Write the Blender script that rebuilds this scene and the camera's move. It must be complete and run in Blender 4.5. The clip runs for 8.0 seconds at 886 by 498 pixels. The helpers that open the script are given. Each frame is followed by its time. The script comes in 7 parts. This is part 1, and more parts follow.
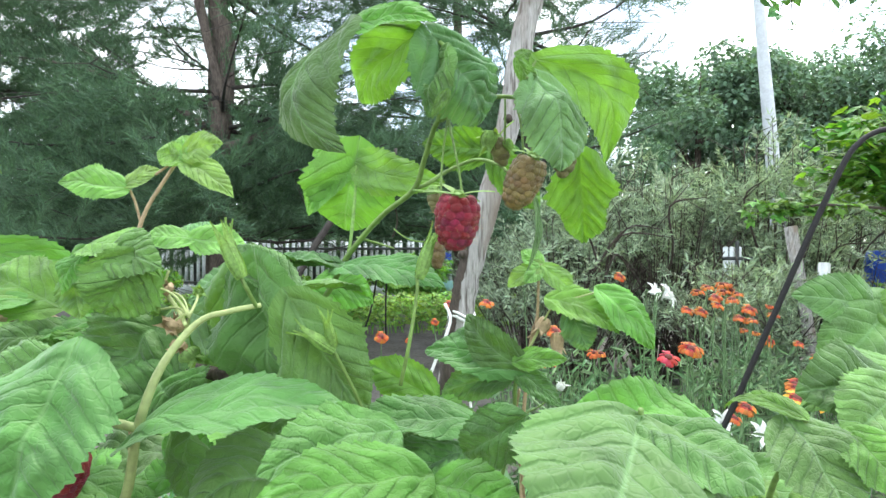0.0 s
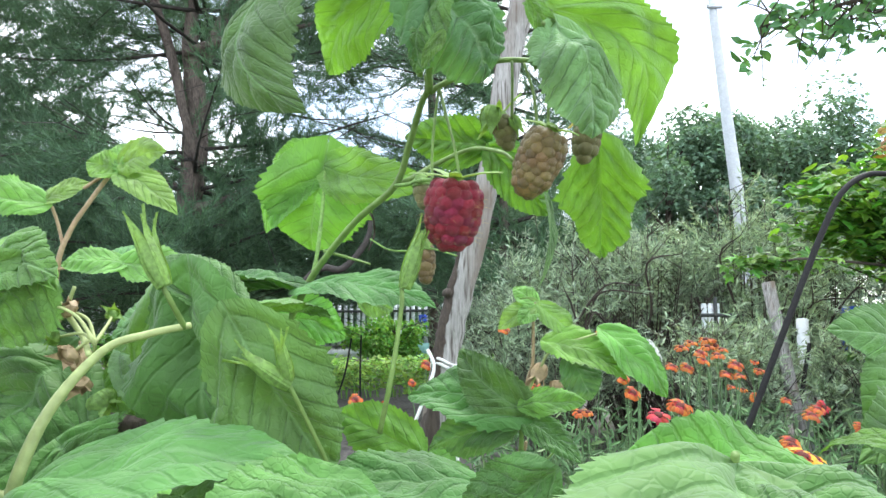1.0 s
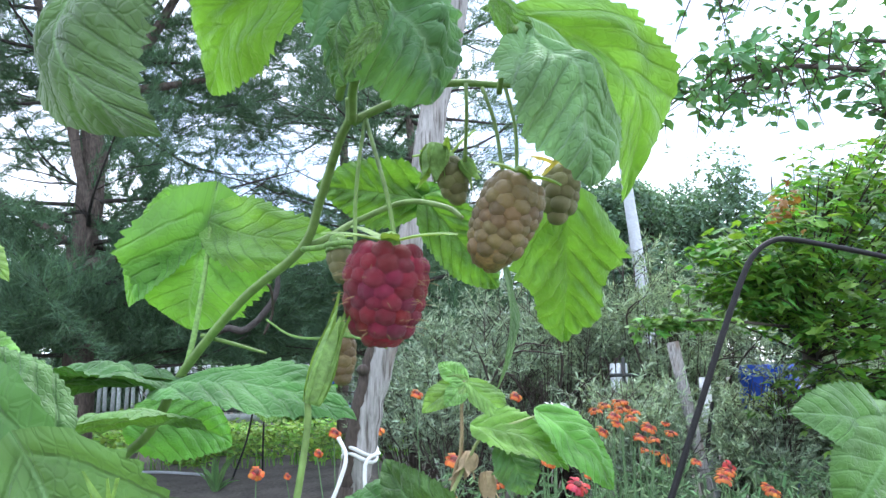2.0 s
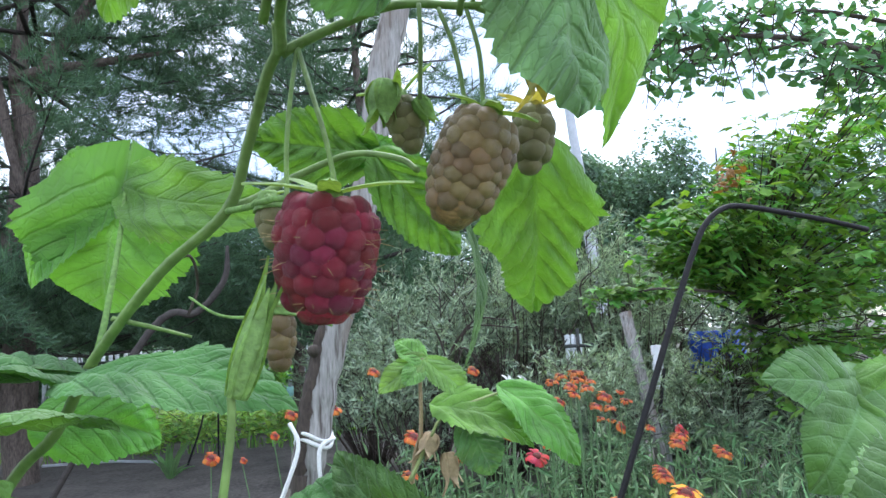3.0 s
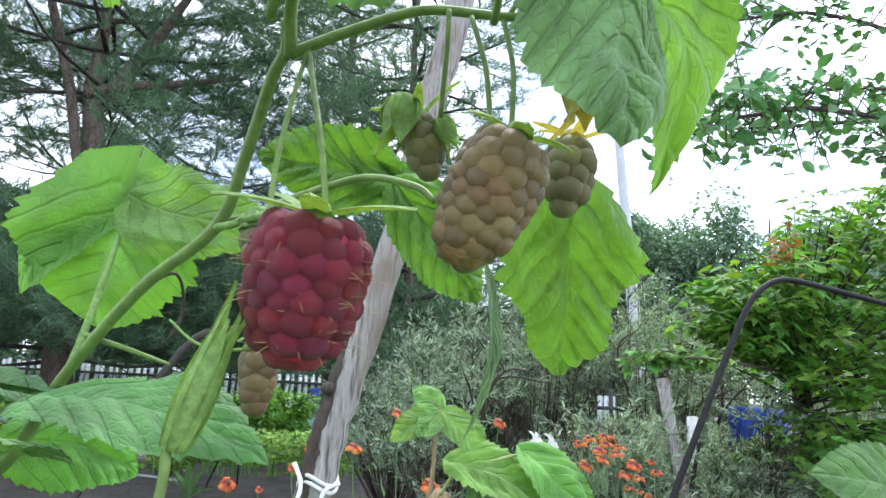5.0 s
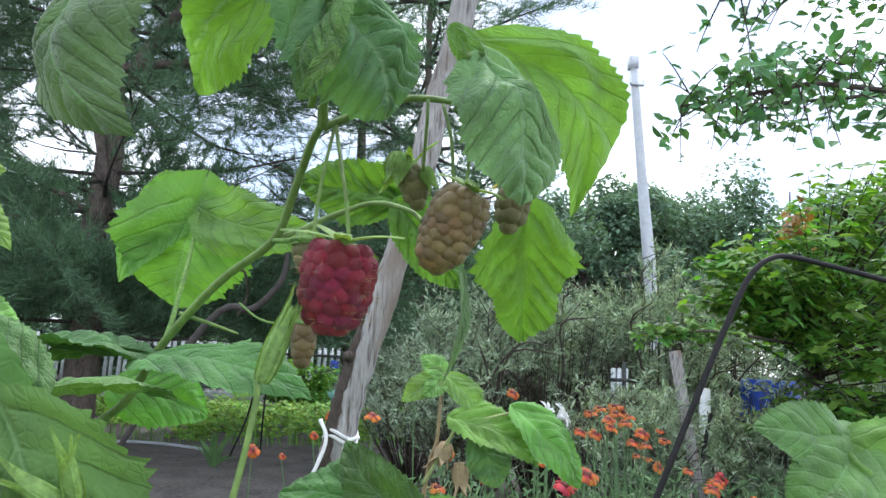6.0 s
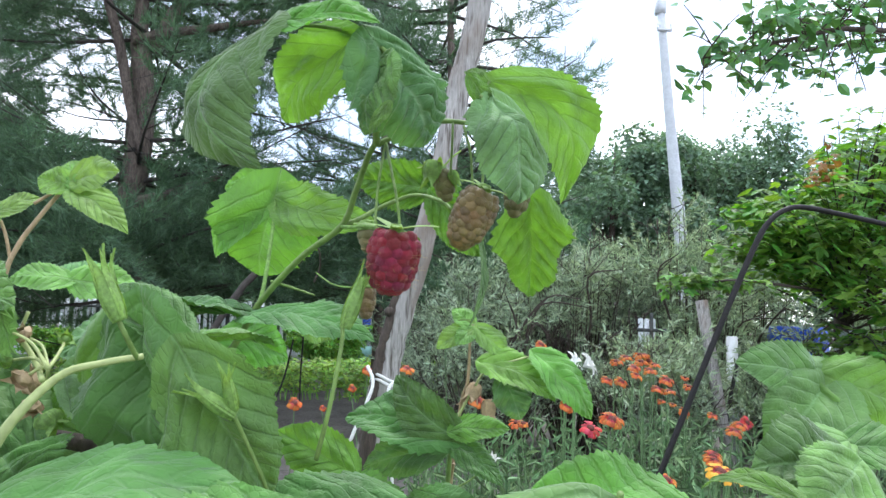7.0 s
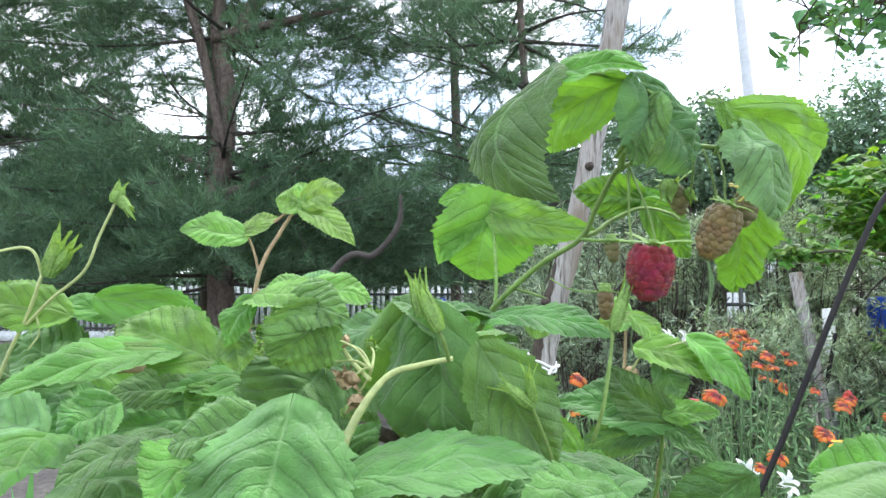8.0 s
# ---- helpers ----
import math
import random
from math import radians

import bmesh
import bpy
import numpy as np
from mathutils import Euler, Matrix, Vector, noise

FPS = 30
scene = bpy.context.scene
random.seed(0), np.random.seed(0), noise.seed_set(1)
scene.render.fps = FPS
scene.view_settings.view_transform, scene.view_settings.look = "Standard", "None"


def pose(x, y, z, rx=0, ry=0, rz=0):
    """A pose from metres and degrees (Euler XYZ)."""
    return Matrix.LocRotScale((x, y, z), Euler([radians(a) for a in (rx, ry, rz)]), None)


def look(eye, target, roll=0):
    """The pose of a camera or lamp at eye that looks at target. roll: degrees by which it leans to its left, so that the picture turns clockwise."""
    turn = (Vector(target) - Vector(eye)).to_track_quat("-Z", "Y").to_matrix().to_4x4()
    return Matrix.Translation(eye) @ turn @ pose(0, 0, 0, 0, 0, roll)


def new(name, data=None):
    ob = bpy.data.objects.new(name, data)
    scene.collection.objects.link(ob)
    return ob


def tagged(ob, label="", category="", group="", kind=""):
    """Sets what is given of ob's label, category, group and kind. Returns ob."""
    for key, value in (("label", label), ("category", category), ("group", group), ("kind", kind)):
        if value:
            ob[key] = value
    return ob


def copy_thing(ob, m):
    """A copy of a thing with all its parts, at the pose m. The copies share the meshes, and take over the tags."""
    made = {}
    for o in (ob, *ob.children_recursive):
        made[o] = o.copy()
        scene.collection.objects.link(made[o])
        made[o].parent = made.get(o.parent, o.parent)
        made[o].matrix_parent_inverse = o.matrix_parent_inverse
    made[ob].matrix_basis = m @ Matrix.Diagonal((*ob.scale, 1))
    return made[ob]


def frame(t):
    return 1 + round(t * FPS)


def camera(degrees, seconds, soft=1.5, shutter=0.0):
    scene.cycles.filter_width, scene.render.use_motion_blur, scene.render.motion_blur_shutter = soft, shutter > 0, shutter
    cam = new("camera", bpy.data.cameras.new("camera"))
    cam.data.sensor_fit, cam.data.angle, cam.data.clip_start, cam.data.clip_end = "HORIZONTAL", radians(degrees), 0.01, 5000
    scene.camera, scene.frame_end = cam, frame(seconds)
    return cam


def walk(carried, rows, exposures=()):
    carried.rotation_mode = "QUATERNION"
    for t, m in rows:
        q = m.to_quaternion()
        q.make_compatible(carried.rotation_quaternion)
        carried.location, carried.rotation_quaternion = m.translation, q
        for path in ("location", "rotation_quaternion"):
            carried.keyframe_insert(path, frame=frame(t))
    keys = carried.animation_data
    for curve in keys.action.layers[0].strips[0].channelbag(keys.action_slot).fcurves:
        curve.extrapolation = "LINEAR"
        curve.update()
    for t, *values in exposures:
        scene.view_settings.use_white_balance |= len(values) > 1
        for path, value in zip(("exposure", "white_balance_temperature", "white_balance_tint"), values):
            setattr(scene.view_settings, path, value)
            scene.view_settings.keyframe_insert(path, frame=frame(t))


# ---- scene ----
cam = camera(66.0, 8.0)
PATH = [
    (0.0, (0.0000, 0.0000, 1.0500), (-0.0745, 1.9986, 1.0389), -0.01),
    (0.5, (0.0043, 0.0334, 1.0312), (-0.0286, 2.0321, 1.0970), -0.68),
    (1.0, (-0.0100, 0.0831, 1.0254), (-0.0100, 2.0756, 1.1981), -0.57),
    (1.5, (-0.0195, 0.1251, 1.0184), (0.1162, 2.0979, 1.3178), -0.86),
    (1.7, (-0.0160, 0.1423, 1.0352), (0.1711, 2.1062, 1.3637), -0.81),
    (2.8, (-0.0129, 0.1934, 1.0462), (0.3832, 2.1244, 1.3845), -2.91),
    (3.0, (-0.0102, 0.1972, 1.0424), (0.3841, 2.1397, 1.3091), -3.09),
    (3.5, (-0.0142, 0.1889, 1.0316), (0.2825, 2.1480, 1.3029), -1.43),
    (4.0, (-0.0111, 0.1948, 1.0254), (0.2539, 2.1500, 1.3526), 1.10),
    (4.5, (-0.0099, 0.2132, 1.0286), (0.2639, 2.1563, 1.4150), 1.68),
    (4.7, (-0.0028, 0.2239, 1.0430), (0.2718, 2.1651, 1.4384), 2.88),
    (5.8, (0.0044, 0.1681, 1.0474), (0.2622, 2.1159, 1.4208), 2.76),
    (6.0, (0.0017, 0.1417, 1.0423), (0.2291, 2.1032, 1.3596), 2.95),
    (6.5, (-0.0064, 0.0870, 1.0404), (0.1716, 2.0630, 1.2931), 2.41),
    (7.0, (-0.0071, 0.0545, 1.0406), (0.1465, 2.0399, 1.2266), 1.60),
    (7.5, (-0.0358, 0.0253, 1.0395), (0.0851, 2.0166, 1.1819), 0.58),
    (8.0, (-0.1014, 0.0065, 1.0526), (-0.1458, 2.0022, 1.1747), -0.00),
]
EXPOSURES = [(0, 1.2, 6540, 6), (1, 1.17, 6400, 8), (1.5, 1.2, 6000, 12), (3, 0.72, 5850, 13), (3.5, 1.02, 5880, 12), (4.5, 1.05, 6100, 11), (6, 0.63, 6200, 12), (7, 0.85, 6200, 12), (8, 1.07, 6360, 11)]
walk(cam, [(t, look(eye, target, roll)) for t, eye, target, roll in PATH], EXPOSURES)

# ---- world, sun, exposure ----
world = bpy.data.worlds.new("overcast_sky")
scene.world = world
world.use_nodes = True
wn, wl = world.node_tree.nodes, world.node_tree.links
sky = wn.new("ShaderNodeTexSky")
sky.sky_type = "NISHITA"
sky.sun_disc = False
sky.sun_elevation = radians(62)
sky.sun_rotation = radians(27)
cloud_at = wn.new("ShaderNodeTexCoord")
cloud = wn.new("ShaderNodeTexNoise")
cloud.inputs["Scale"].default_value = 3.2
cloud.inputs["Detail"].default_value = 5.0
cloud_ramp = wn.new("ShaderNodeMapRange")
cloud_ramp.inputs["From Min"].default_value = 0.42
cloud_ramp.inputs["From Max"].default_value = 0.62
cloud_ramp.inputs["To Min"].default_value = 0.15
cloud_ramp.inputs["To Max"].default_value = 1.0
cloud_mix = wn.new("ShaderNodeMixRGB")
cloud_mix.inputs["Color2"].default_value = (13.8, 14.5, 15.4, 1)
wl.new(cloud_at.outputs["Generated"], cloud.inputs["Vector"])
wl.new(cloud.outputs["Fac"], cloud_ramp.inputs["Value"])
wl.new(cloud_ramp.outputs["Result"], cloud_mix.inputs["Fac"])
wl.new(sky.outputs["Color"], cloud_mix.inputs["Color1"])
wl.new(cloud_mix.outputs["Color"], wn["Background"].inputs["Color"])
wn["Background"].inputs["Strength"].default_value = 0.14
sun = new("sun", bpy.data.lights.new("sun", "SUN"))
sun.data.energy, sun.data.angle, sun.data.color = 1.5, radians(14), (1.0, 0.96, 0.9)
sun.matrix_world = look((0, 0, 0), (-0.26, -0.5, -1.06))


# ---- materials ----
def material(name, color, rough=0.6, spread=0.25, scale=40.0, bump=0.15, fine=4.0, translucent=0.0, glow=None,
             random_hue=0.0, island=0.0, metal=0.0, stretch=None, spec=0.4, bump_scale=None):
    """A procedural surface: colour varied at two scales, fine relief, and light that passes through thin leaves."""
    m = bpy.data.materials.new(name)
    m.use_nodes = True
    n, l = m.node_tree.nodes, m.node_tree.links
    p = n["Principled BSDF"]
    p.inputs["Roughness"].default_value = rough
    p.inputs["Metallic"].default_value = metal
    p.inputs["Specular IOR Level"].default_value = spec
    tc = n.new("ShaderNodeTexCoord")
    vec = tc.outputs["Object"]
    if stretch:
        mp = n.new("ShaderNodeMapping")
        mp.inputs["Scale"].default_value = stretch
        l.new(vec, mp.inputs["Vector"])
        vec = mp.outputs["Vector"]
    a = n.new("ShaderNodeTexNoise")
    a.inputs["Scale"].default_value, a.inputs["Detail"].default_value = scale, 4.0
    b = n.new("ShaderNodeTexNoise")
    b.inputs["Scale"].default_value, b.inputs["Detail"].default_value = scale * fine, 3.0
    l.new(vec, a.inputs["Vector"])
    l.new(vec, b.inputs["Vector"])
    add = n.new("ShaderNodeMath")
    add.operation = "ADD"
    l.new(a.outputs["Fac"], add.inputs[0])
    l.new(b.outputs["Fac"], add.inputs[1])
    half = n.new("ShaderNodeMapRange")
    half.inputs["From Min"].default_value, half.inputs["From Max"].default_value = 0.65, 1.35
    l.new(add.outputs[0], half.inputs["Value"])
    mix = n.new("ShaderNodeMixRGB")
    lo = [c * (1 - spread) for c in color]
    hi = [min(1, c * (1 + spread)) for c in color]
    mix.inputs["Color1"].default_value, mix.inputs["Color2"].default_value = (*lo, 1), (*hi, 1)
    l.new(half.outputs["Result"], mix.inputs["Fac"])
    out = mix.outputs["Color"]
    if random_hue or island:
        hsv = n.new("ShaderNodeHueSaturation")
        src = n.new("ShaderNodeNewGeometry").outputs["Random Per Island"] if island else n.new("ShaderNodeObjectInfo").outputs["Random"]
        r1 = n.new("ShaderNodeMapRange")
        k = island or random_hue
        r1.inputs["To Min"].default_value, r1.inputs["To Max"].default_value = 1 - k, 1 + k
        l.new(src, r1.inputs["Value"])
        l.new(r1.outputs["Result"], hsv.inputs["Value"])
        r2 = n.new("ShaderNodeMapRange")
        r2.inputs["To Min"].default_value, r2.inputs["To Max"].default_value = 0.5 - k * 0.06, 0.5 + k * 0.06
        w = n.new("ShaderNodeTexWhiteNoise")
        w.noise_dimensions = "1D"
        l.new(src, w.inputs["W"])
        l.new(w.outputs["Value"], r2.inputs["Value"])
        l.new(r2.outputs["Result"], hsv.inputs["Hue"])
        l.new(out, hsv.inputs["Color"])
        out = hsv.outputs["Color"]
    l.new(out, p.inputs["Base Color"])
    if bump:
        bp = n.new("ShaderNodeBump")
        bp.inputs["Strength"].default_value = bump
        bp.inputs["Distance"].default_value = bump_scale or 0.2 / scale
        l.new(add.outputs[0], bp.inputs["Height"])
        l.new(bp.outputs["Normal"], p.inputs["Normal"])
    if translucent:
        t = n.new("ShaderNodeBsdfTranslucent")
        g = n.new("ShaderNodeMixRGB")
        g.blend_type = "MULTIPLY"
        g.inputs["Fac"].default_value = 1.0
        g.inputs["Color2"].default_value = (*(glow or (1.6, 1.5, 0.5)), 1)
        l.new(out, g.inputs["Color1"])
        l.new(g.outputs["Color"], t.inputs["Color"])
        s = n.new("ShaderNodeMixShader")
        s.inputs["Fac"].default_value = translucent
        l.new(p.outputs["BSDF"], s.inputs[1])
        l.new(t.outputs["BSDF"], s.inputs[2])
        l.new(s.outputs["Shader"], n["Material Output"].inputs["Surface"])
    return m


def raspberry_leaf_material(name, color, vein, glow, translucent, rough, vary=(0.6, 1.3), laterals=7.0):
    """Leaf blade with a pale midrib, straight slanting side veins, a net of small veins, lumps between them and blotches, on the leaf's own UV."""
    m = bpy.data.materials.new(name)
    m.use_nodes = True
    n, l = m.node_tree.nodes, m.node_tree.links

    def op(kind, a, b=None, c=None):
        q = n.new("ShaderNodeMath")
        q.operation = kind
        for i, v in enumerate((a, b, c)):
            if v is None:
                continue
            if isinstance(v, (int, float)):
                q.inputs[i].default_value = v
            else:
                l.new(v, q.inputs[i])
        return q.outputs[0]

    def ramp(src, a, b, c, d):
        q = n.new("ShaderNodeMapRange")
        for k, v in zip(("From Min", "From Max", "To Min", "To Max"), (a, b, c, d)):
            q.inputs[k].default_value = v
        l.new(src, q.inputs["Value"])
        return q.outputs["Result"]

    def blend(fac, a, b, kind="MIX"):
        q = n.new("ShaderNodeMixRGB")
        q.blend_type = kind
        for k, v in (("Fac", fac), ("Color1", a), ("Color2", b)):
            if isinstance(v, (int, float)):
                q.inputs[k].default_value = v
            elif isinstance(v, tuple):
                q.inputs[k].default_value = (*v, 1)
            else:
                l.new(v, q.inputs[k])
        return q.outputs["Color"]

    p = n["Principled BSDF"]
    uv = n.new("ShaderNodeUVMap")
    sep = n.new("ShaderNodeSeparateXYZ")
    l.new(uv.outputs["UV"], sep.inputs[0])
    u, v = sep.outputs["X"], sep.outputs["Y"]
    oi = n.new("ShaderNodeObjectInfo")
    comb = n.new("ShaderNodeCombineXYZ")
    l.new(op("MULTIPLY", oi.outputs["Random"], 37.0), comb.inputs["X"])
    shift = n.new("ShaderNodeVectorMath")
    l.new(uv.outputs["UV"], shift.inputs[0])
    l.new(comb.outputs[0], shift.inputs[1])
    warp = n.new("ShaderNodeTexNoise")
    warp.inputs["Scale"].default_value, warp.inputs["Detail"].default_value = 5.0, 3.0
    l.new(shift.outputs[0], warp.inputs["Vector"])
    across = op("ABSOLUTE", op("MULTIPLY", op("SUBTRACT", v, 0.5), 2.5))
    midrib = ramp(across, 0.012, 0.05, 1.0, 0.0)
    slant = op("SUBTRACT", op("MULTIPLY", u, laterals), op("MULTIPLY", across, 2.2))
    phase = op("FRACT", op("ADD", op("ADD", slant, 0.5), op("MULTIPLY", op("SUBTRACT", warp.outputs["Fac"], 0.5), 0.5)))
    near = op("ABSOLUTE", op("SUBTRACT", phase, 0.5))
    lateral = ramp(near, 0.02, 0.11, 1.0, 0.0)
    net = n.new("ShaderNodeTexVoronoi")
    net.feature = "DISTANCE_TO_EDGE"
    net.inputs["Scale"].default_value = 22.0
    l.new(shift.outputs[0], net.inputs["Vector"])
    small = ramp(net.outputs["Distance"], 0.0, 0.16, 1.0, 0.0)
    lump = n.new("ShaderNodeTexVoronoi")
    lump.feature = "SMOOTH_F1"
    lump.inputs["Scale"].default_value = 15.0
    l.new(shift.outputs[0], lump.inputs["Vector"])
    blotch = n.new("ShaderNodeTexNoise")
    blotch.inputs["Scale"].default_value, blotch.inputs["Detail"].default_value = 3.2, 6.0
    l.new(shift.outputs[0], blotch.inputs["Vector"])
    base = blend(ramp(blotch.outputs["Fac"], 0.32, 0.68, 0.0, 1.0), tuple(c * 0.7 for c in color), tuple(c * 1.3 for c in color))
    hsv = n.new("ShaderNodeHueSaturation")
    l.new(ramp(oi.outputs["Random"], 0.0, 1.0, *vary), hsv.inputs["Value"])
    l.new(ramp(op("FRACT", op("MULTIPLY", oi.outputs["Random"], 7.3)), 0.0, 1.0, 0.484, 0.514), hsv.inputs["Hue"])
    l.new(base, hsv.inputs["Color"])
    pale = op("MAXIMUM", op("MULTIPLY", midrib, 0.5), op("ADD", op("MULTIPLY", lateral, 0.16), op("MULTIPLY", small, 0.08)))
    l.new(blend(pale, hsv.outputs["Color"], vein), p.inputs["Base Color"])
    l.new(ramp(blotch.outputs["Fac"], 0.3, 0.7, rough - 0.07, rough + 0.08), p.inputs["Roughness"])
    p.inputs["Specular IOR Level"].default_value = 0.35
    p.inputs["Sheen Weight"].default_value = 0.15
    bp = n.new("ShaderNodeBump")
    bp.inputs["Strength"].default_value, bp.inputs["Distance"].default_value = 1.0, 0.0011
    hollow = op("ADD", op("MULTIPLY", op("MAXIMUM", midrib, lateral), 0.55), op("ADD", op("MULTIPLY", small, 0.2), op("MULTIPLY", lump.outputs["Distance"], 0.9)))
    l.new(op("SUBTRACT", op("MULTIPLY", blotch.outputs["Fac"], 0.7), hollow), bp.inputs["Height"])
    l.new(bp.outputs["Normal"], p.inputs["Normal"])
    t = n.new("ShaderNodeBsdfTranslucent")
    dark = op("MULTIPLY", op("MINIMUM", op("ADD", op("MAXIMUM", midrib, op("MULTIPLY", lateral, 0.8)), op("MULTIPLY", small, 0.5)), 1.0), 0.4)
    l.new(blend(1.0, blend(dark, hsv.outputs["Color"], tuple(c * 0.42 for c in color)), glow, "MULTIPLY"), t.inputs["Color"])
    s = n.new("ShaderNodeMixShader")
    s.inputs["Fac"].default_value = translucent
    l.new(p.outputs["BSDF"], s.inputs[1])
    l.new(t.outputs["BSDF"], s.inputs[2])
    l.new(s.outputs["Shader"], n["Material Output"].inputs["Surface"])
    return m


MATURE = raspberry_leaf_material("raspberry_leaf_mature", (0.09, 0.215, 0.047), (0.2, 0.36, 0.14), (1.5, 1.5, 0.4), 0.15, 0.58)
YOUNG = raspberry_leaf_material("raspberry_leaf_young", (0.145, 0.325, 0.06), (0.28, 0.46, 0.15), (1.15, 1.25, 0.42), 0.36, 0.6, (0.85, 1.15))
TENDER = raspberry_leaf_material("raspberry_leaf_tender", (0.25, 0.45, 0.115), (0.36, 0.54, 0.22), (1.1, 1.2, 0.45), 0.38, 0.6, (0.9, 1.12))
# Pale leaf underside; two upper sides wear it too, as painted sky sheen.
PALE = raspberry_leaf_material("raspberry_leaf_underside_sheen", (0.165, 0.33, 0.125), (0.3, 0.45, 0.25), (1.3, 1.35, 0.45), 0.32, 0.62)
CANE = material("raspberry_cane_green", (0.15, 0.24, 0.06), 0.55, 0.3, 60, 0.2)
CANE_YELLOW = material("raspberry_cane_yellow", (0.36, 0.42, 0.17), 0.5, 0.2, 60, 0.2)
STALK_BROWN = material("young_shoot_brown", (0.34, 0.25, 0.14), 0.6, 0.25, 80, 0.2)
SEPAL = material("sepal_green", (0.2, 0.34, 0.09), 0.6, 0.35, 150, 0.4, translucent=0.25)
SEPAL_YELLOW = material("sepal_yellowing", (0.42, 0.40, 0.12), 0.6, 0.3, 120, 0.2, translucent=0.35, glow=(1.4, 1.2, 0.4))
BERRY_RED = material("ripe_raspberry", (0.24, 0.011, 0.032), 0.48, 0.45, 420, 0.8, random_hue=0.25, spec=0.45)
BERRY_TAN = material("unripe_raspberry", (0.17, 0.115, 0.04), 0.36, 0.45, 300, 0.4, random_hue=0.3, spec=0.55)
BERRY_DARK = material("green_raspberry", (0.16, 0.15, 0.06), 0.6, 0.3, 350, 0.3, random_hue=0.2)
for _m in (BERRY_RED, BERRY_TAN, BERRY_DARK):
    _p = _m.node_tree.nodes["Principled BSDF"]
    _p.inputs["Sheen Weight"].default_value = 0.06
    _p.inputs["Sheen Roughness"].default_value = 0.4
STYLE = material("dry_style", (0.45, 0.32, 0.15), 0.7, 0.2, 200, 0.1)
OLD_WOOD = material("weathered_grey_wood", (0.33, 0.315, 0.3), 0.85, 0.35, 30, 0.8, fine=4.5, stretch=(5, 5, 0.5), bump_scale=0.0016)


def crack(m, dark, scale, stretch, low, high):
    """Long dark cracks and stains along the grain of a wood material."""
    n, l = m.node_tree.nodes, m.node_tree.links
    p = n["Principled BSDF"]
    old = p.inputs["Base Color"].links[0].from_socket
    tc, mp, t, r, mix = (n.new("ShaderNode" + k) for k in ("TexCoord", "Mapping", "TexNoise", "MapRange", "MixRGB"))
    mp.inputs["Scale"].default_value = stretch
    t.inputs["Scale"].default_value, t.inputs["Detail"].default_value = scale, 6.0
    r.inputs["From Min"].default_value, r.inputs["From Max"].default_value = low, high
    mix.inputs["Color2"].default_value = (*dark, 1)
    l.new(tc.outputs["Object"], mp.inputs["Vector"])
    l.new(mp.outputs["Vector"], t.inputs["Vector"])
    l.new(t.outputs["Fac"], r.inputs["Value"])
    l.new(r.outputs["Result"], mix.inputs["Fac"])
    l.new(old, mix.inputs["Color1"])
    l.new(mix.outputs["Color"], p.inputs["Base Color"])


crack(OLD_WOOD, (0.09, 0.075, 0.065), 40.0, (7, 7, 0.5), 0.52, 0.66)
crack(OLD_WOOD, (0.2, 0.16, 0.13), 9.0, (2, 2, 0.8), 0.5, 0.65)
DARK_WOOD = material("dark_bark", (0.068, 0.053, 0.043), 0.9, 0.45, 60, 0.6, stretch=(2, 2, 0.4))
STRING = material("white_string", (0.78, 0.78, 0.76), 0.8, 0.12, 500, 0.6)
ROD = material("black_painted_rod", (0.013, 0.012, 0.012), 0.55, 0.5, 90, 0.3, spec=0.25)
SOIL = material("garden_soil", (0.145, 0.13, 0.116), 0.95, 0.5, 3.0, 0.8, fine=9, bump_scale=0.03)
GRASS = material("bed_greens", (0.16, 0.34, 0.075), 0.6, 0.2, 30, 0.1, island=0.4, translucent=0.35, glow=(1.4, 1.4, 0.4))
BARK = material("pine_bark", (0.135, 0.108, 0.092), 0.9, 0.5, 14, 0.9, fine=4, stretch=(1.5, 1.5, 0.45), bump_scale=0.02)
NEEDLE = material("pine_needles", (0.088, 0.165, 0.095), 0.5, 0.25, 1.4, 0.0, island=0.45, translucent=0.28, glow=(1.2, 1.3, 0.7))
SILVER = material("silvery_shrub_leaves", (0.31, 0.39, 0.28), 0.55, 0.3, 2.2, 0.0, island=0.5, translucent=0.22, glow=(1.3, 1.4, 0.6))
# Distance haze is put into this pale, bluish leaf green.
TREE_LEAF = material("broadleaf_leaves", (0.135, 0.225, 0.15), 0.55, 0.35, 0.8, 0.0, island=0.4, translucent=0.25, glow=(1.3, 1.4, 0.6))
MAPLE_LEAF = material("lobed_leaves", (0.14, 0.29, 0.062), 0.5, 0.35, 3.0, 0.0, island=0.45, translucent=0.4, glow=(1.4, 1.45, 0.35))
YOUNG_LEAF = material("orange_young_leaves", (0.3, 0.17, 0.06), 0.5, 0.3, 3.0, 0.0, island=0.4, translucent=0.35, glow=(1.4, 1.3, 0.4))
FRUIT_LEAF = material("fruit_tree_leaves", (0.1, 0.24, 0.09), 0.45, 0.25, 3.0, 0.0, island=0.35, translucent=0.2, glow=(1.4, 1.5, 0.4))
GREENS = material("vegetable_greens", (0.24, 0.42, 0.09), 0.6, 0.35, 2.0, 0.0, island=0.45, translucent=0.3, glow=(1.4, 1.4, 0.4))
CONCRETE = material("pole_concrete", (0.52, 0.55, 0.58), 0.85, 0.12, 6, 0.3)
FENCE_PAINT = material("old_white_paint", (0.6, 0.64, 0.66), 0.7, 0.3, 9, 0.3, random_hue=0.25)
FENCE_RAIL = material("dark_rail", (0.05, 0.055, 0.055), 0.8, 0.3, 9, 0.3)
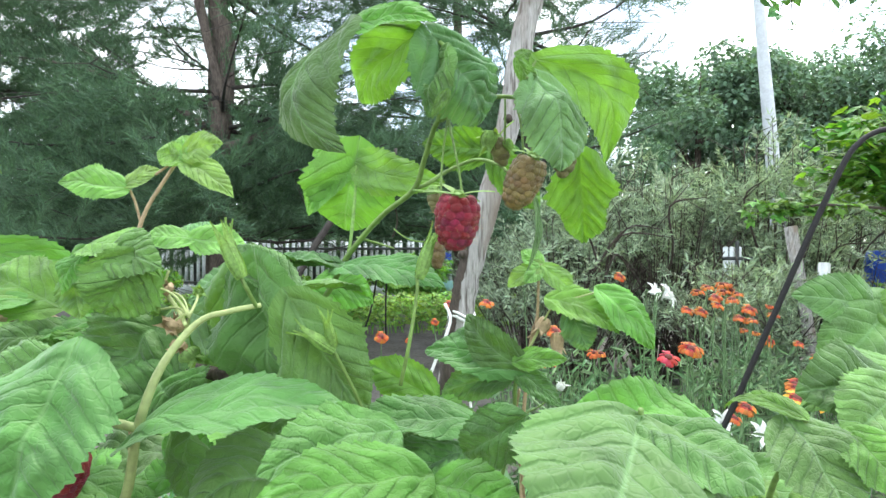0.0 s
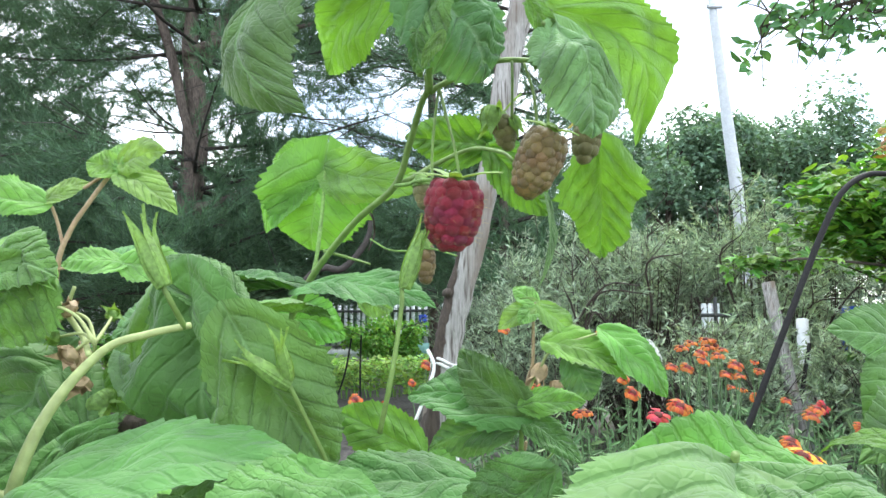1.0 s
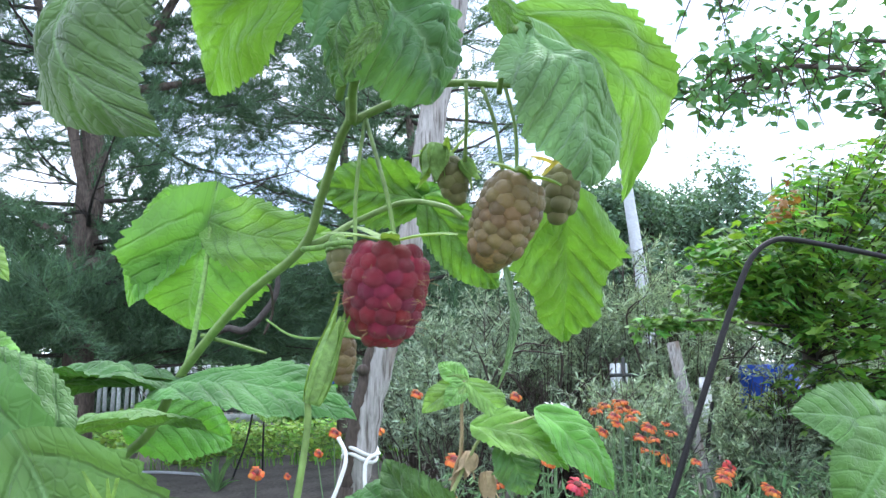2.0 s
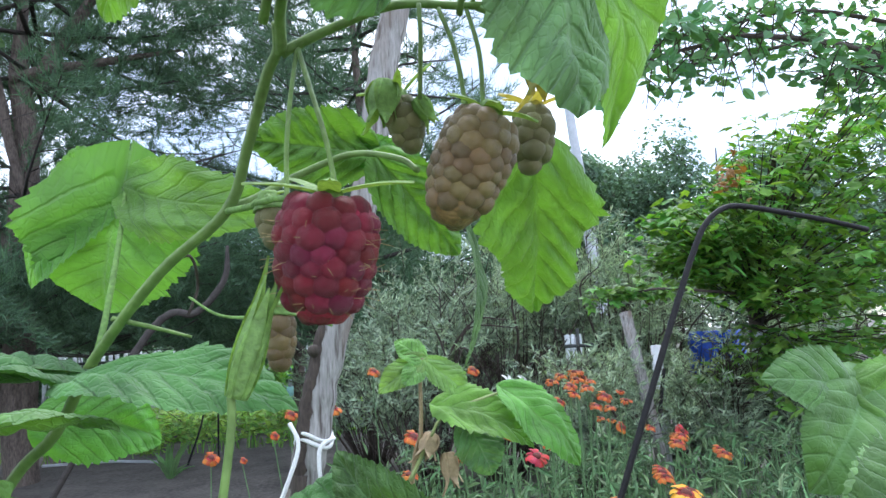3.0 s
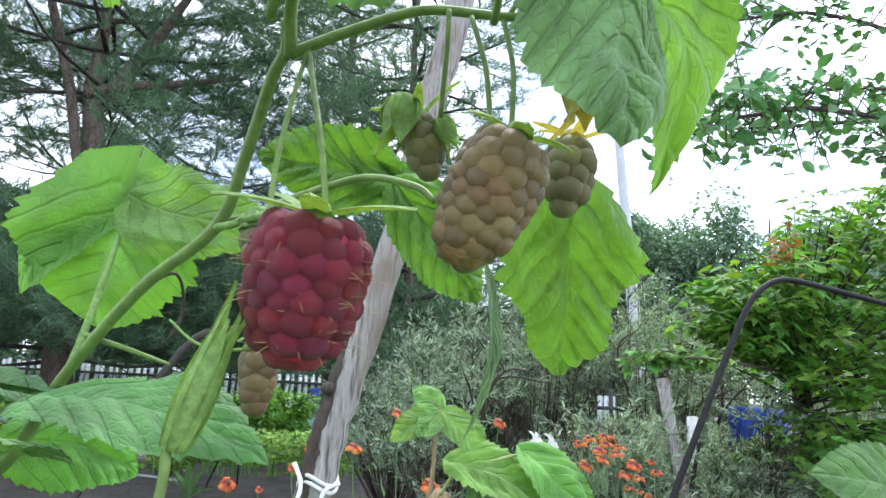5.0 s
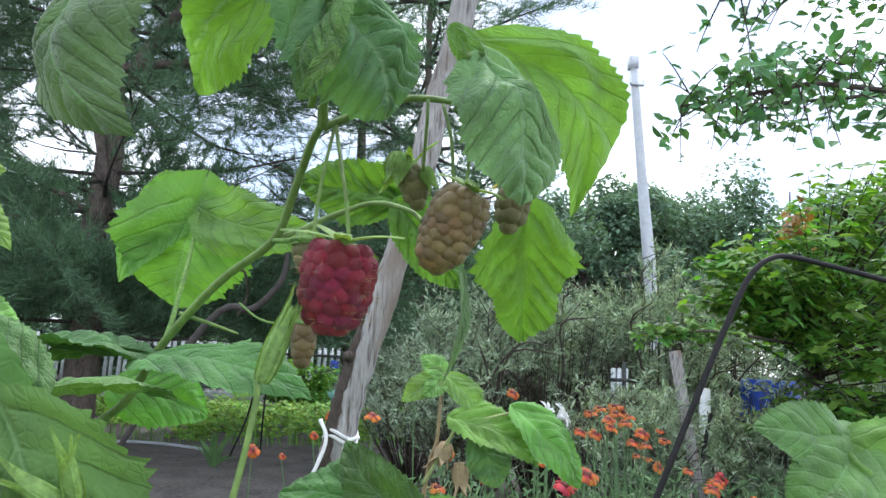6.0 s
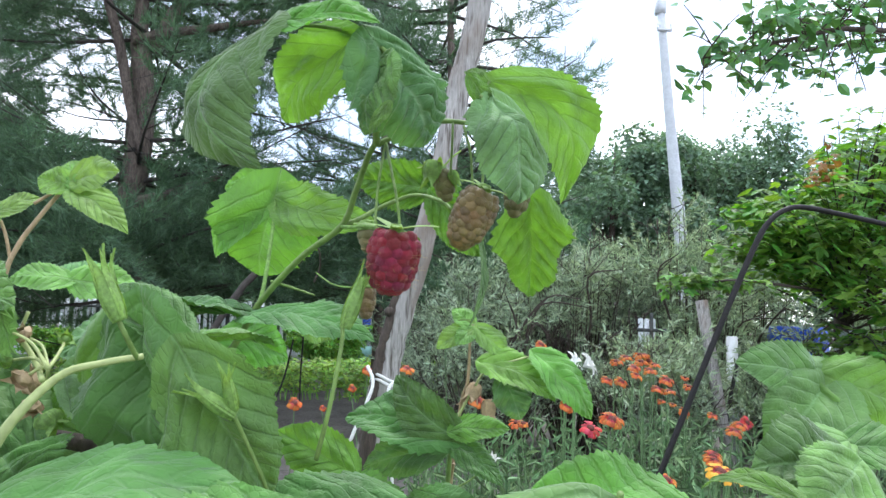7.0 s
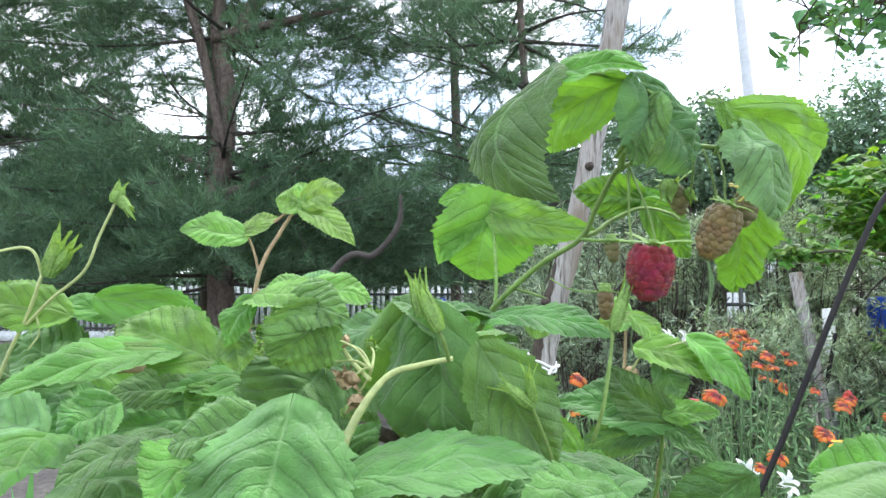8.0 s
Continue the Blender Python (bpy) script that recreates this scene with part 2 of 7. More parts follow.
WHITE_PAINT = material("white_paint", (0.75, 0.77, 0.8), 0.7, 0.12, 8, 0.2)
BLUE = material("blue_plastic", (0.025, 0.085, 0.5), 0.4, 0.2, 10, 0.1)
TURQUOISE = material("turquoise_paint", (0.3, 0.55, 0.55), 0.6, 0.2, 10, 0.1)
BRANCH = material("pine_branch", (0.055, 0.048, 0.043), 0.9, 0.4, 30, 0.5)
STEM = material("flower_stem", (0.12, 0.205, 0.085), 0.6, 0.3, 30, 0.1, island=0.4)
PETAL_RED = material("petal_red_orange", (0.32, 0.02, 0.014), 0.55, 0.35, 60, 0.2, random_hue=0.3, translucent=0.3, glow=(1.3, 1.0, 0.8))
PETAL_ORANGE = material("petal_orange", (0.44, 0.12, 0.02), 0.55, 0.4, 60, 0.2, random_hue=0.3, translucent=0.3, glow=(1.3, 1.0, 0.8))
PETAL_PINK = material("petal_pink_red", (0.46, 0.035, 0.042), 0.55, 0.4, 60, 0.2, random_hue=0.25, translucent=0.3, glow=(1.3, 1.0, 0.8))
PETAL_YELLOW = material("petal_yellow_tip", (0.78, 0.42, 0.04), 0.55, 0.2, 60, 0.2, translucent=0.3, glow=(1.3, 1.0, 0.8))
PETAL_WHITE = material("petal_white", (0.82, 0.83, 0.8), 0.5, 0.08, 60, 0.2, translucent=0.25, glow=(1, 1, 1))
DISC = material("flower_disc", (0.1, 0.022, 0.015), 0.8, 0.4, 300, 0.6)


# ---- builders ----
def link(name, mesh, mat, parent, label=""):
    if mat and not mesh.materials:
        mesh.materials.append(mat)
    ob = new(name, mesh)
    if parent:
        ob.parent = parent
    if label:
        ob["label"] = label
    return ob


def part(name, bm, mat, parent, label="", smooth=True):
    mesh = bpy.data.meshes.new(name)
    bm.to_mesh(mesh)
    bm.free()
    for f in mesh.polygons:
        f.use_smooth = smooth
    return link(name, mesh, mat, parent, label)


def mesh_from(name, verts, faces, mat, parent=None, label="", smooth=True):
    mesh = bpy.data.meshes.new(name)
    verts = np.asarray(verts, dtype=np.float32).reshape(-1, 3)
    faces = np.asarray(faces, dtype=np.int32)
    k = faces.shape[1]
    mesh.vertices.add(len(verts))
    mesh.vertices.foreach_set("co", verts.ravel())
    mesh.loops.add(faces.size)
    mesh.loops.foreach_set("vertex_index", faces.ravel())
    mesh.polygons.add(len(faces))
    mesh.polygons.foreach_set("loop_start", np.arange(0, faces.size, k, dtype=np.int32))
    mesh.polygons.foreach_set("loop_total", np.full(len(faces), k, dtype=np.int32))
    mesh.polygons.foreach_set("use_smooth", np.full(len(faces), smooth))
    mesh.update()
    mesh.validate()
    return link(name, mesh, mat, parent, label)


def thing(name, label, category, group="", at=(0, 0, 0)):
    ob = new(name)
    ob.empty_display_size = 0.05
    ob.location = at
    return tagged(ob, label, category, group)


def spline(points, steps=6):
    """Catmull-Rom through the points."""
    p = [Vector(q) for q in points]
    p = [p[0] * 2 - p[1]] + p + [p[-1] * 2 - p[-2]]
    out = []
    for i in range(1, len(p) - 2):
        for s in range(steps):
            t = s / steps
            out.append(0.5 * (2 * p[i] + (p[i + 1] - p[i - 1]) * t + (2 * p[i - 1] - 5 * p[i] + 4 * p[i + 1] - p[i + 2]) * t * t
                              + (3 * p[i] - p[i - 1] - 3 * p[i + 1] + p[i + 2]) * t ** 3))
    out.append(p[-2])
    return out


def tube_bm(bm, points, radii, sides=8, rough=0.0, steps=6):
    """A bent, tapered, closed rod along the points."""
    path = spline(points, steps)
    n = len(path)
    rings = []
    a = None
    for i, c in enumerate(path):
        d = (path[min(i + 1, n - 1)] - path[max(i - 1, 0)]).normalized()
        a = d.orthogonal() if a is None else a - d * a.dot(d)
        a.normalize()
        b = d.cross(a)
        f = i / (n - 1) * (len(radii) - 1)
        k = min(int(f), len(radii) - 2)
        r = radii[k] * (1 - (f - k)) + radii[k + 1] * (f - k)
        ring = []
        for s in range(sides):
            w = 2 * math.pi * s / sides
            e = a * math.cos(w) + b * math.sin(w)
            q = r * (1 + rough * (noise.noise((c + e * r) * (0.9 / max(r, 1e-4)) * 0.5) + 0.5 * noise.noise(c * 31.0 + e * 2)))
            ring.append(bm.verts.new(c + e * q))
        rings.append(ring)
    for r0, r1 in zip(rings, rings[1:]):
        for s in range(sides):
            bm.faces.new((r0[s], r0[(s + 1) % sides], r1[(s + 1) % sides], r1[s]))
    bm.faces.new(rings[0][::-1])
    bm.faces.new(rings[-1])
    return bm


def tube(name, points, radii, mat, parent=None, label="", sides=8, rough=0.0, steps=6):
    return part(name, tube_bm(bmesh.new(), points, radii, sides, rough, steps), mat, parent, label)


def box_bm(bm, size, centre=(0, 0, 0), bevel=0.0, turn=None):
    m = Matrix.Translation(centre) @ (turn.to_4x4() if turn else Matrix()) @ Matrix.Diagonal((*size, 1))
    made = bmesh.ops.create_cube(bm, size=1, matrix=m)
    if bevel:
        edges = {e for v in made["verts"] for e in v.link_edges}
        bmesh.ops.bevel(bm, geom=list(edges), offset=bevel, segments=2, affect="EDGES")
    return bm


leaf_count = 0


def leaf(parent, base, tip, face, width, mat, bow=0.06, fold=0.15, side=0.0, curl=-0.1, ripple=1.0, wave=0.2, name="leaf", heart=0.12, label="", lobe=0.0, droop=0.08):
    """A serrated, quilted raspberry leaflet from its base to its tip. face: the way its upper side looks; bow: how far the midrib arches
    to that side; side: how far it arches sideways; fold: how far the halves rise from the midrib; curl: how the margins bend."""
    global leaf_count
    leaf_count += 1
    rng = random.Random(leaf_count)
    base, tip, face = Vector(base), Vector(tip), Vector(face)
    along = tip - base
    length = along.length
    x = along / length
    z = (face - x * face.dot(x)).normalized()
    y = z.cross(x)
    nu, nv = (60, 11) if width < 0.065 else (96, 18)
    teeth = rng.randint(15, 19) if width < 0.075 else rng.randint(22, 26)
    off = Vector((rng.random() * 50, rng.random() * 50, 0))
    veins = 7.0
    bend = rng.uniform(-0.22, 0.22)
    twist, skew = rng.uniform(-0.35, 0.35), rng.uniform(-0.5, 0.5)
    verts, uvs = [], []
    top = 0.37 ** 0.5 * 0.63 ** 0.85
    for i in range(nu + 1):
        u = i / nu
        prof = (max(u, 1e-5) ** 0.5 * max(1 - u, 0) ** 0.85) / top
        prof *= 1 + lobe * (math.exp(-((u - 0.3) / 0.13) ** 2) - 0.6 * math.exp(-((u - 0.58) / 0.14) ** 2))
        arch = 4 * u * (1 - u)
        fall = -droop * length * max(0.0, u - 0.45) ** 2 * 3.3
        mid = base + x * (length * u) + z * (bow * length * arch + fall) + y * (side * length * arch)
        ph = (u * teeth) % 1.0
        saw = (0.14 if width < 0.075 else 0.09) * ph * (0.8 + 1.3 * noise.noise(off + Vector((u * teeth * 0.7, 0, 3)))) + 0.03 * ((u * teeth * 2.0) % 1.0)
        for j in range(-nv, nv + 1):
            v = j / nv
            a = abs(v)
            sgn = 1 if v >= 0 else -1
            half = width * 0.5 * prof * (1 + (saw if a > 0.95 else 0))
            half *= 1 + 0.12 * noise.noise(off + Vector((u * 2.5, 9 * sgn, 0)))
            vp = half * a / (width * 0.5)
            frac = (u * veins - vp * 2.2 + 0.35 * noise.noise(off + Vector((u * 4, vp * 2 * sgn, 8)))) % 1.0
            quilt = math.sin(math.pi * frac) ** 0.75 * min(1, a * 5) * (1 - 0.4 * a ** 4) + 0.1 * noise.noise(off + Vector((u * 22, v * 9, 5)))
            up = fold * half * a + (curl + bend * sgn) * half * a * a + 0.044 * width * ripple * quilt
            up += wave * width * prof * noise.noise(off + Vector((u * 3.2, v * 1.6, 0)))
            up += twist * half * v * (u - 0.3) + skew * width * 0.25 * arch * a * (0.5 - u)
            back = -heart * width * a * max(0, 1 - u * 3.0) ** 1.5 + 0.12 * width * a * a * prof * 0.6
            verts.append(mid + y * (half * v) + z * up + x * back)
            uvs.append((u, vp * sgn * 0.4 + 0.5))
    w = 2 * nv + 1
    faces = [(i * w + j, (i + 1) * w + j, (i + 1) * w + j + 1, i * w + j + 1) for i in range(nu) for j in range(w - 1)]
    ob = mesh_from(name, [c for p in verts for c in p], faces, mat, parent, label)
    uv = ob.data.uv_layers.new(name="UVMap")
    idx = np.array([lp.vertex_index for lp in ob.data.loops])
    uv.data.foreach_set("uv", np.array(uvs, dtype=np.float32)[idx].ravel())
    return ob


def bud(parent, base, tip, width, mat=None, name="flower_bud", spread=0.35, label=""):
    """A closed raspberry bud: five narrow sepals round a core, with thread-like tips that part."""
    base, tip = Vector(base), Vector(tip)
    d = tip - base
    length = d.length
    x = d / length
    a = x.orthogonal().normalized()
    b = x.cross(a)
    bm = bmesh.new()
    for k in range(5):
        w = 2 * math.pi * k / 5 + 0.3
        out = a * math.cos(w) + b * math.sin(w)
        acr = x.cross(out)
        rows = []
        for i in range(13):
            u = i / 12
            r = width * 0.5 * math.sin(math.pi * min(1, u * 0.62 + 0.16)) * (1 - u * 0.55) + width * spread * max(0, u - 0.68) * (1 + 0.8 * math.sin(k * 2.1))
            hw = width * 0.36 * (math.sin(math.pi * min(1, u * 0.8 + 0.2)) ** 1.2) * (1 - u * 0.55) + 0.00025
            c = base + x * (u * length * (0.88 + 0.12 * math.sin(k * 1.7)))
            rows.append([bm.verts.new(c + out * (r * 0.82) - acr * hw), bm.verts.new(c + out * r), bm.verts.new(c + out * (r * 0.82) + acr * hw)])
        for p, q in zip(rows, rows[1:]):
            bm.faces.new((p[0], p[1], q[1], q[0]))
            bm.faces.new((p[1], p[2], q[2], q[1]))
    tube_bm(bm, [base, base + x * length * 0.25, base + x * length * 0.6], [width * 0.28, width * 0.36, 0.0006], 8)
    return part(name, bm, mat or SEPAL, parent, label)


drupe = bpy.data.meshes.new("drupelet")
_bm = bmesh.new()
bmesh.ops.create_icosphere(_bm, subdivisions=2, radius=1.0)
for _v in _bm.verts:
    _v.co.z *= 0.92
    if _v.co.z > 0.75:
        _v.co.z -= 0.1 * (_v.co.z - 0.75)
_bm.to_mesh(drupe)
_bm.free()
for _f in drupe.polygons:
    _f.use_smooth = True
drupe_of = {}


def berry(parent, top, bottom, width, mat, rings=7, label="", grain=0.003, calyx=SEPAL, calyx_size=1.0, squash=0.75, hairs=0):
    """A raspberry: a body of drupelets in staggered rings, a calyx of five sepals above it."""
    top, bottom = Vector(top), Vector(bottom)
    d = bottom - top
    length = d.length
    x = d / length
    a = x.orthogonal().normalized()
    b = x.cross(a)
    core = bmesh.new()
    prof = [0.86, 1.0, 1.02, 1.0, 0.97, 0.9, 0.76, 0.48]
    pts = [top + x * (length * i / 7) for i in range(8)]
    tube_bm(core, pts, [width * 0.5 * r * 0.96 - grain * 0.2 for r in prof], 14, 0, 2)
    body = part("berry", core, mat, parent, label)
    rng = random.Random(int(width * 1e6))
    if mat.name not in drupe_of:
        drupe_of[mat.name] = drupe.copy()
        drupe_of[mat.name].materials.append(mat)
    for i in range(rings + 1):
        f = i / rings
        k = min(int(f * 7), 6)
        r = width * 0.5 * (prof[k] * (1 - (f * 7 - k)) + prof[k + 1] * (f * 7 - k)) - grain * 0.55
        count = max(1, round(2 * math.pi * r / (grain * 1.5)))
        if i == rings:
            count = 4
        for s in range(count):
            w = 2 * math.pi * (s + 0.5 * (i % 2)) / count + rng.uniform(-0.06, 0.06)
            out = a * math.cos(w) + b * math.sin(w)
            lean = (f - 0.35) * 0.9
            o = (out + x * lean).normalized()
            c = top + x * (length * (0.06 + 0.86 * f) + rng.uniform(-0.12, 0.12) * grain) + out * (r - grain * 0.2 + rng.uniform(-0.1, 0.12) * grain)
            g = grain * rng.uniform(1.0, 1.2)
            q = o.to_track_quat("Z", "Y").to_matrix().to_4x4()
            ob = link("drupelet", drupe_of[mat.name], None, body)
            ob.matrix_local = Matrix.Translation(c) @ q @ Matrix.Diagonal((g, g * squash ** 0.2, g * 0.9, 1))
    bm = bmesh.new()
    for s in range(5):
        w = 2 * math.pi * s / 5 + 0.5
        out = (a * math.cos(w) + b * math.sin(w)).normalized()
        acr = x.cross(out)
        rows = []
        for i in range(9):
            u = i / 8
            c = top - x * (0.0012 + 0.0035 * u * (1 + math.sin(s * 2.3)) * calyx_size - 0.004 * u * u) + out * (width * 0.62 * u * calyx_size)
            hw = width * 0.15 * (1 - u) ** 0.8 * (0.5 + u * 1.2) + 0.0003
            rows.append([bm.verts.new(c - acr * hw), bm.verts.new(c - x * 0.0006), bm.verts.new(c + acr * hw)])
        for p, q in zip(rows, rows[1:]):
            bm.faces.new((p[0], p[1], q[1], q[0]))
            bm.faces.new((p[1], p[2], q[2], q[1]))
    tube_bm(bm, [top - x * 0.004, top + x * 0.001], [0.0022, 0.0045], 10)
    part("calyx", bm, calyx, body, "green star-shaped calyx")
    if hairs:
        bm = bmesh.new()
        for i in range(hairs):
            w, f = rng.uniform(0, 6.28), rng.uniform(0.08, 0.9)
            out = a * math.cos(w) + b * math.sin(w)
            c = top + x * (length * f) + out * (width * 0.46 * math.sin(math.pi * (0.25 + f * 0.6)))
            t = (out + a * rng.uniform(-0.7, 0.7) + x * rng.uniform(-0.5, 0.9)).normalized()
            tube_bm(bm, [c, c + out * 0.0014 + t * 0.0006, c + out * 0.002 + t * 0.0026], [0.00009, 0.00008, 0.00006], 3, 0, 2)
        tagged(part("style_hair", bm, STYLE, body, "dry hair-like styles"), kind="stuff")
    return body


# ---- ground, fence, distance ----
def ground_height(x, y):
    return 0.025 * noise.noise(Vector((x * 0.9, y * 0.9, 0))) + 0.012 * noise.noise(Vector((x * 5, y * 5, 4)))


def ground_sheet():
    bm = bmesh.new()
    xs = [-300, -60, -20, -12] + [-9 + 0.15 * i for i in range(121)] + [12, 20, 60, 300]
    ys = [-300, -60, -20, -6, -3] + [-1.5 + 0.15 * i for i in range(111)] + [17, 20, 30, 80, 400]
    grid = [[bm.verts.new((x, y, ground_height(x, y) if abs(x) < 10 and -2 < y < 15.2 else 0)) for y in ys] for x in xs]
    for i in range(len(xs) - 1):
        for j in range(len(ys) - 1):
            bm.faces.new((grid[i][j], grid[i + 1][j], grid[i + 1][j + 1], grid[i][j + 1]))
    return tagged(part("ground", bm, SOIL, None), "dark crumbly garden soil", "ground", kind="structure")


ground_sheet()


def blades(name, spots, height, width, mat, parent=None, lean=0.5, per=5, seed=1):
    """Many narrow bent blades on the ground round the spots, as one mesh."""
    r = np.random.default_rng(seed)
    n = len(spots) * per
    base = np.repeat(np.asarray(spots, float), per, 0) + np.c_[r.normal(0, 0.03, (n, 2)), np.zeros(n)]
    h = height * r.uniform(0.5, 1.3, n)
    w = width * r.uniform(0.6, 1.4, n)
    ang = r.uniform(0, 2 * np.pi, n)
    out = np.c_[np.cos(ang), np.sin(ang), np.zeros(n)]
    acr = np.c_[-np.sin(ang), np.cos(ang), np.zeros(n)]
    up = np.array([0, 0, 1.0])
    ln = (lean * r.uniform(0.1, 1, n) * h)[:, None]
    p0 = base
    p1 = base + up * (h * 0.6)[:, None] + out * ln * 0.35
    p2 = base + up * h[:, None] + out * ln
    a = acr * w[:, None] * 0.5
    v = np.stack([p0 - a * 0.6, p0 + a * 0.6, p1 - a, p1 + a, p2], 1).reshape(-1, 3)
    k = np.arange(n)[:, None] * 5
    f = np.concatenate([k + np.array([0, 1, 3]), k + np.array([0, 3, 2]), k + np.array([2, 3, 4])], 0)
    return mesh_from(name, v, f, mat, parent, smooth=False)


rs = np.random.default_rng(5)
bed = [(x, y, 0.0) for x, y in zip(rs.uniform(-5.2, 1.2, 5200), rs.uniform(8.1, 13.0, 5200))
       if noise.noise(Vector((x * 1.9, y * 1.2, 3))) > -0.2 and y > 8.6 + 0.9 * noise.noise(Vector((x * 1.4, 5, 0))) + 0.7 * noise.noise(Vector((x * 7, y * 7, 1))) and (y < 12.6 + 0.3 * math.sin(x * 2)) and not (x < -2.1 and y < 9.6 + 0.25 * math.sin(x * 5))]
bed = np.repeat(np.array(bed), 4, 0)
seedlings = [(x, 8.05 + 0.1 * math.sin(x * 7), 0.0) for x in np.arange(-3.2, 1.0, 0.09)]
tagged(blades("onion_row", seedlings, 0.2, 0.016, GRASS, lean=0.9, per=4, seed=3), "row of thin onion leaves on bare soil", "plants", kind="stuff")


def fence():
    f = thing("picket_fence", "old white picket fence with dark rails", "fence")
    mesh = None
    y = 14.0
    for i, x in enumerate(np.arange(-13.5, 7.0, 0.125)):
        if mesh is None:
            bm = box_bm(bmesh.new(), (0.07, 0.02, 1.1), (0, 0, 0.62), 0.004)
            for v in bm.verts:
                if v.co.z > 1.1:
                    v.co.z -= abs(v.co.x) * 0.8
            first = part("picket", bm, FENCE_PAINT, f)
            mesh = first.data
            ob = first
        else:
            ob = link("picket", mesh, None, f)
        ob.location = (x, y, 0.02 * math.sin(i * 1.7))
        ob.rotation_euler = (0, 0.02 * math.sin(i * 2.9), 0)
    for z in (0.28, 0.98):
        part("rail", box_bm(bmesh.new(), (20.5, 0.04, 0.05), (-3.2, y - 0.034, z), 0.005), FENCE_RAIL, f, "dark weathered rail")
    for x in np.arange(-13.2, 7, 2.5):
        part("post", box_bm(bmesh.new(), (0.09, 0.09, 1.2), (x, y + 0.08, 0.6), 0.006), FENCE_RAIL, f)
    part("base_board", box_bm(bmesh.new(), (20.5, 0.02, 0.2), (-3.2, y - 0.026, 0.12), 0.004), FENCE_PAINT, f, "chipped whitish base board")


fence()


def leaf_cloud(name, centres, normals, size, mat, parent, shape="oval", seed=0, label=""):
    """One mesh of many single leaves. Each has a folded blade; 'lobed' leaves have three points, 'narrow' ones are lance-shaped."""
    r = np.random.default_rng(seed)
    n = len(centres)
    nrm = normals / (np.linalg.norm(normals, axis=1, keepdims=True) + 1e-9)
    q = r.normal(size=(n, 3))
    x = q - nrm * (q * nrm).sum(1, keepdims=True)
    x /= np.linalg.norm(x, axis=1, keepdims=True)
    y = np.cross(nrm, x)
    s = size * r.uniform(0.65, 1.3, n)
    if shape == "lobed":
        pts = [(0, 0, 0), (0.12, -0.34, 0.03), (0.55, -0.52, -0.04), (0.5, -0.2, 0.05), (1, 0, -0.12), (0.5, 0.2, 0.05), (0.55, 0.52, -0.04), (0.12, 0.34, 0.03)]
        fcs = [(0, 1, 3), (1, 2, 3), (0, 3, 4), (0, 4, 5), (0, 5, 7), (5, 6, 7)]
    else:
        w = {"oval": 0.3, "far": 0.32, "narrow": 0.1}[shape]
        pts = [(0, 0, 0), (0.28, -w * 0.85, 0.07), (0.62, -w * 0.9, 0.06), (1, 0, -0.08), (0.62, w * 0.9, 0.06), (0.28, w * 0.85, 0.07)]
        fcs = [(0, 1, 2), (0, 2, 3), (0, 3, 4), (0, 4, 5)]
        if shape == "far":
            pts, fcs = [(0, 0, 0), (0.45, -w, 0.08), (1, 0, -0.06), (0.45, w, 0.08)], [(0, 1, 2), (0, 2, 3)]
    v = np.stack([centres + s[:, None] * (px * x + py * y + pz * nrm) for px, py, pz in pts], 1).reshape(-1, 3)
    k = np.arange(n)[:, None] * len(pts)
    f = np.concatenate([k + np.array(t) for t in fcs], 0)
    return mesh_from(name, v, f, mat, parent, label, smooth=False)


def broad_tree(at, height, spread, leaves, size, seed, mat, label, trunk=0.12, low=0.25, group="background trees", shape="far", name="tree"):
    """A tapered trunk with forked limbs and a crown of leaf clumps round their ends."""
    rng = random.Random(seed)
    r = np.random.default_rng(seed)
    t = thing(name, label, "tree", group, at)
    top = Vector((rng.uniform(-0.2, 0.2), rng.uniform(-0.2, 0.2), height * 0.85))
    bm = bmesh.new()
    tube_bm(bm, [(0, 0, -0.1), (0.03, 0, height * 0.3), top * 0.7, top], [trunk, trunk * 0.75, trunk * 0.4, trunk * 0.12], 8, 0.15, 4)
    part("trunk", bm, DARK_WOOD, t)
    clumps = []
    for i in range(26):
        z = height * rng.uniform(low * 0.8, 0.85)
        a = rng.uniform(0, 6.283)
        reach = spread * (0.45 + 0.55 * math.sin(math.pi * min(1, (z / height - low * 0.5) / (1.05 - low * 0.5)))) * rng.uniform(0.55, 1.1)
        s = Vector((0, 0, z * 0.75))
        e = Vector((math.cos(a) * reach, math.sin(a) * reach, z + rng.uniform(0, 0.12) * height))
        m = s.lerp(e, 0.5) + Vector((0, 0, rng.uniform(-0.05, 0.1) * height))
        part("limb", tube_bm(bmesh.new(), [s, m, e], [trunk * 0.3, trunk * 0.16, trunk * 0.05], 5, 0.1, 3), DARK_WOOD, t)
        for f in (0.45, 0.65, 0.85, 1.0):
            c = s.lerp(m, f * 2) if f < 0.5 else m.lerp(e, f * 2 - 1)
            clumps.append((c, spread * rng.uniform(0.17, 0.32)))
    cs = np.array([c for c, _ in clumps])
    rad = np.array([q for _, q in clumps])
    pick = r.integers(0, len(cs), leaves)
    d = r.normal(size=(leaves, 3))
    d /= np.linalg.norm(d, axis=1, keepdims=True)
    pos = cs[pick] + d * (rad[pick] * r.uniform(0.3, 1.0, leaves) ** 0.5)[:, None] * np.array([1.15, 1.15, 0.75])
    nrm = d * 0.5 + r.normal(size=(leaves, 3)) * 0.45 + np.array([0, 0, 0.6])
    tagged(leaf_cloud("crown", pos, nrm, size, mat, t, shape, seed), kind="stuff")
    return t


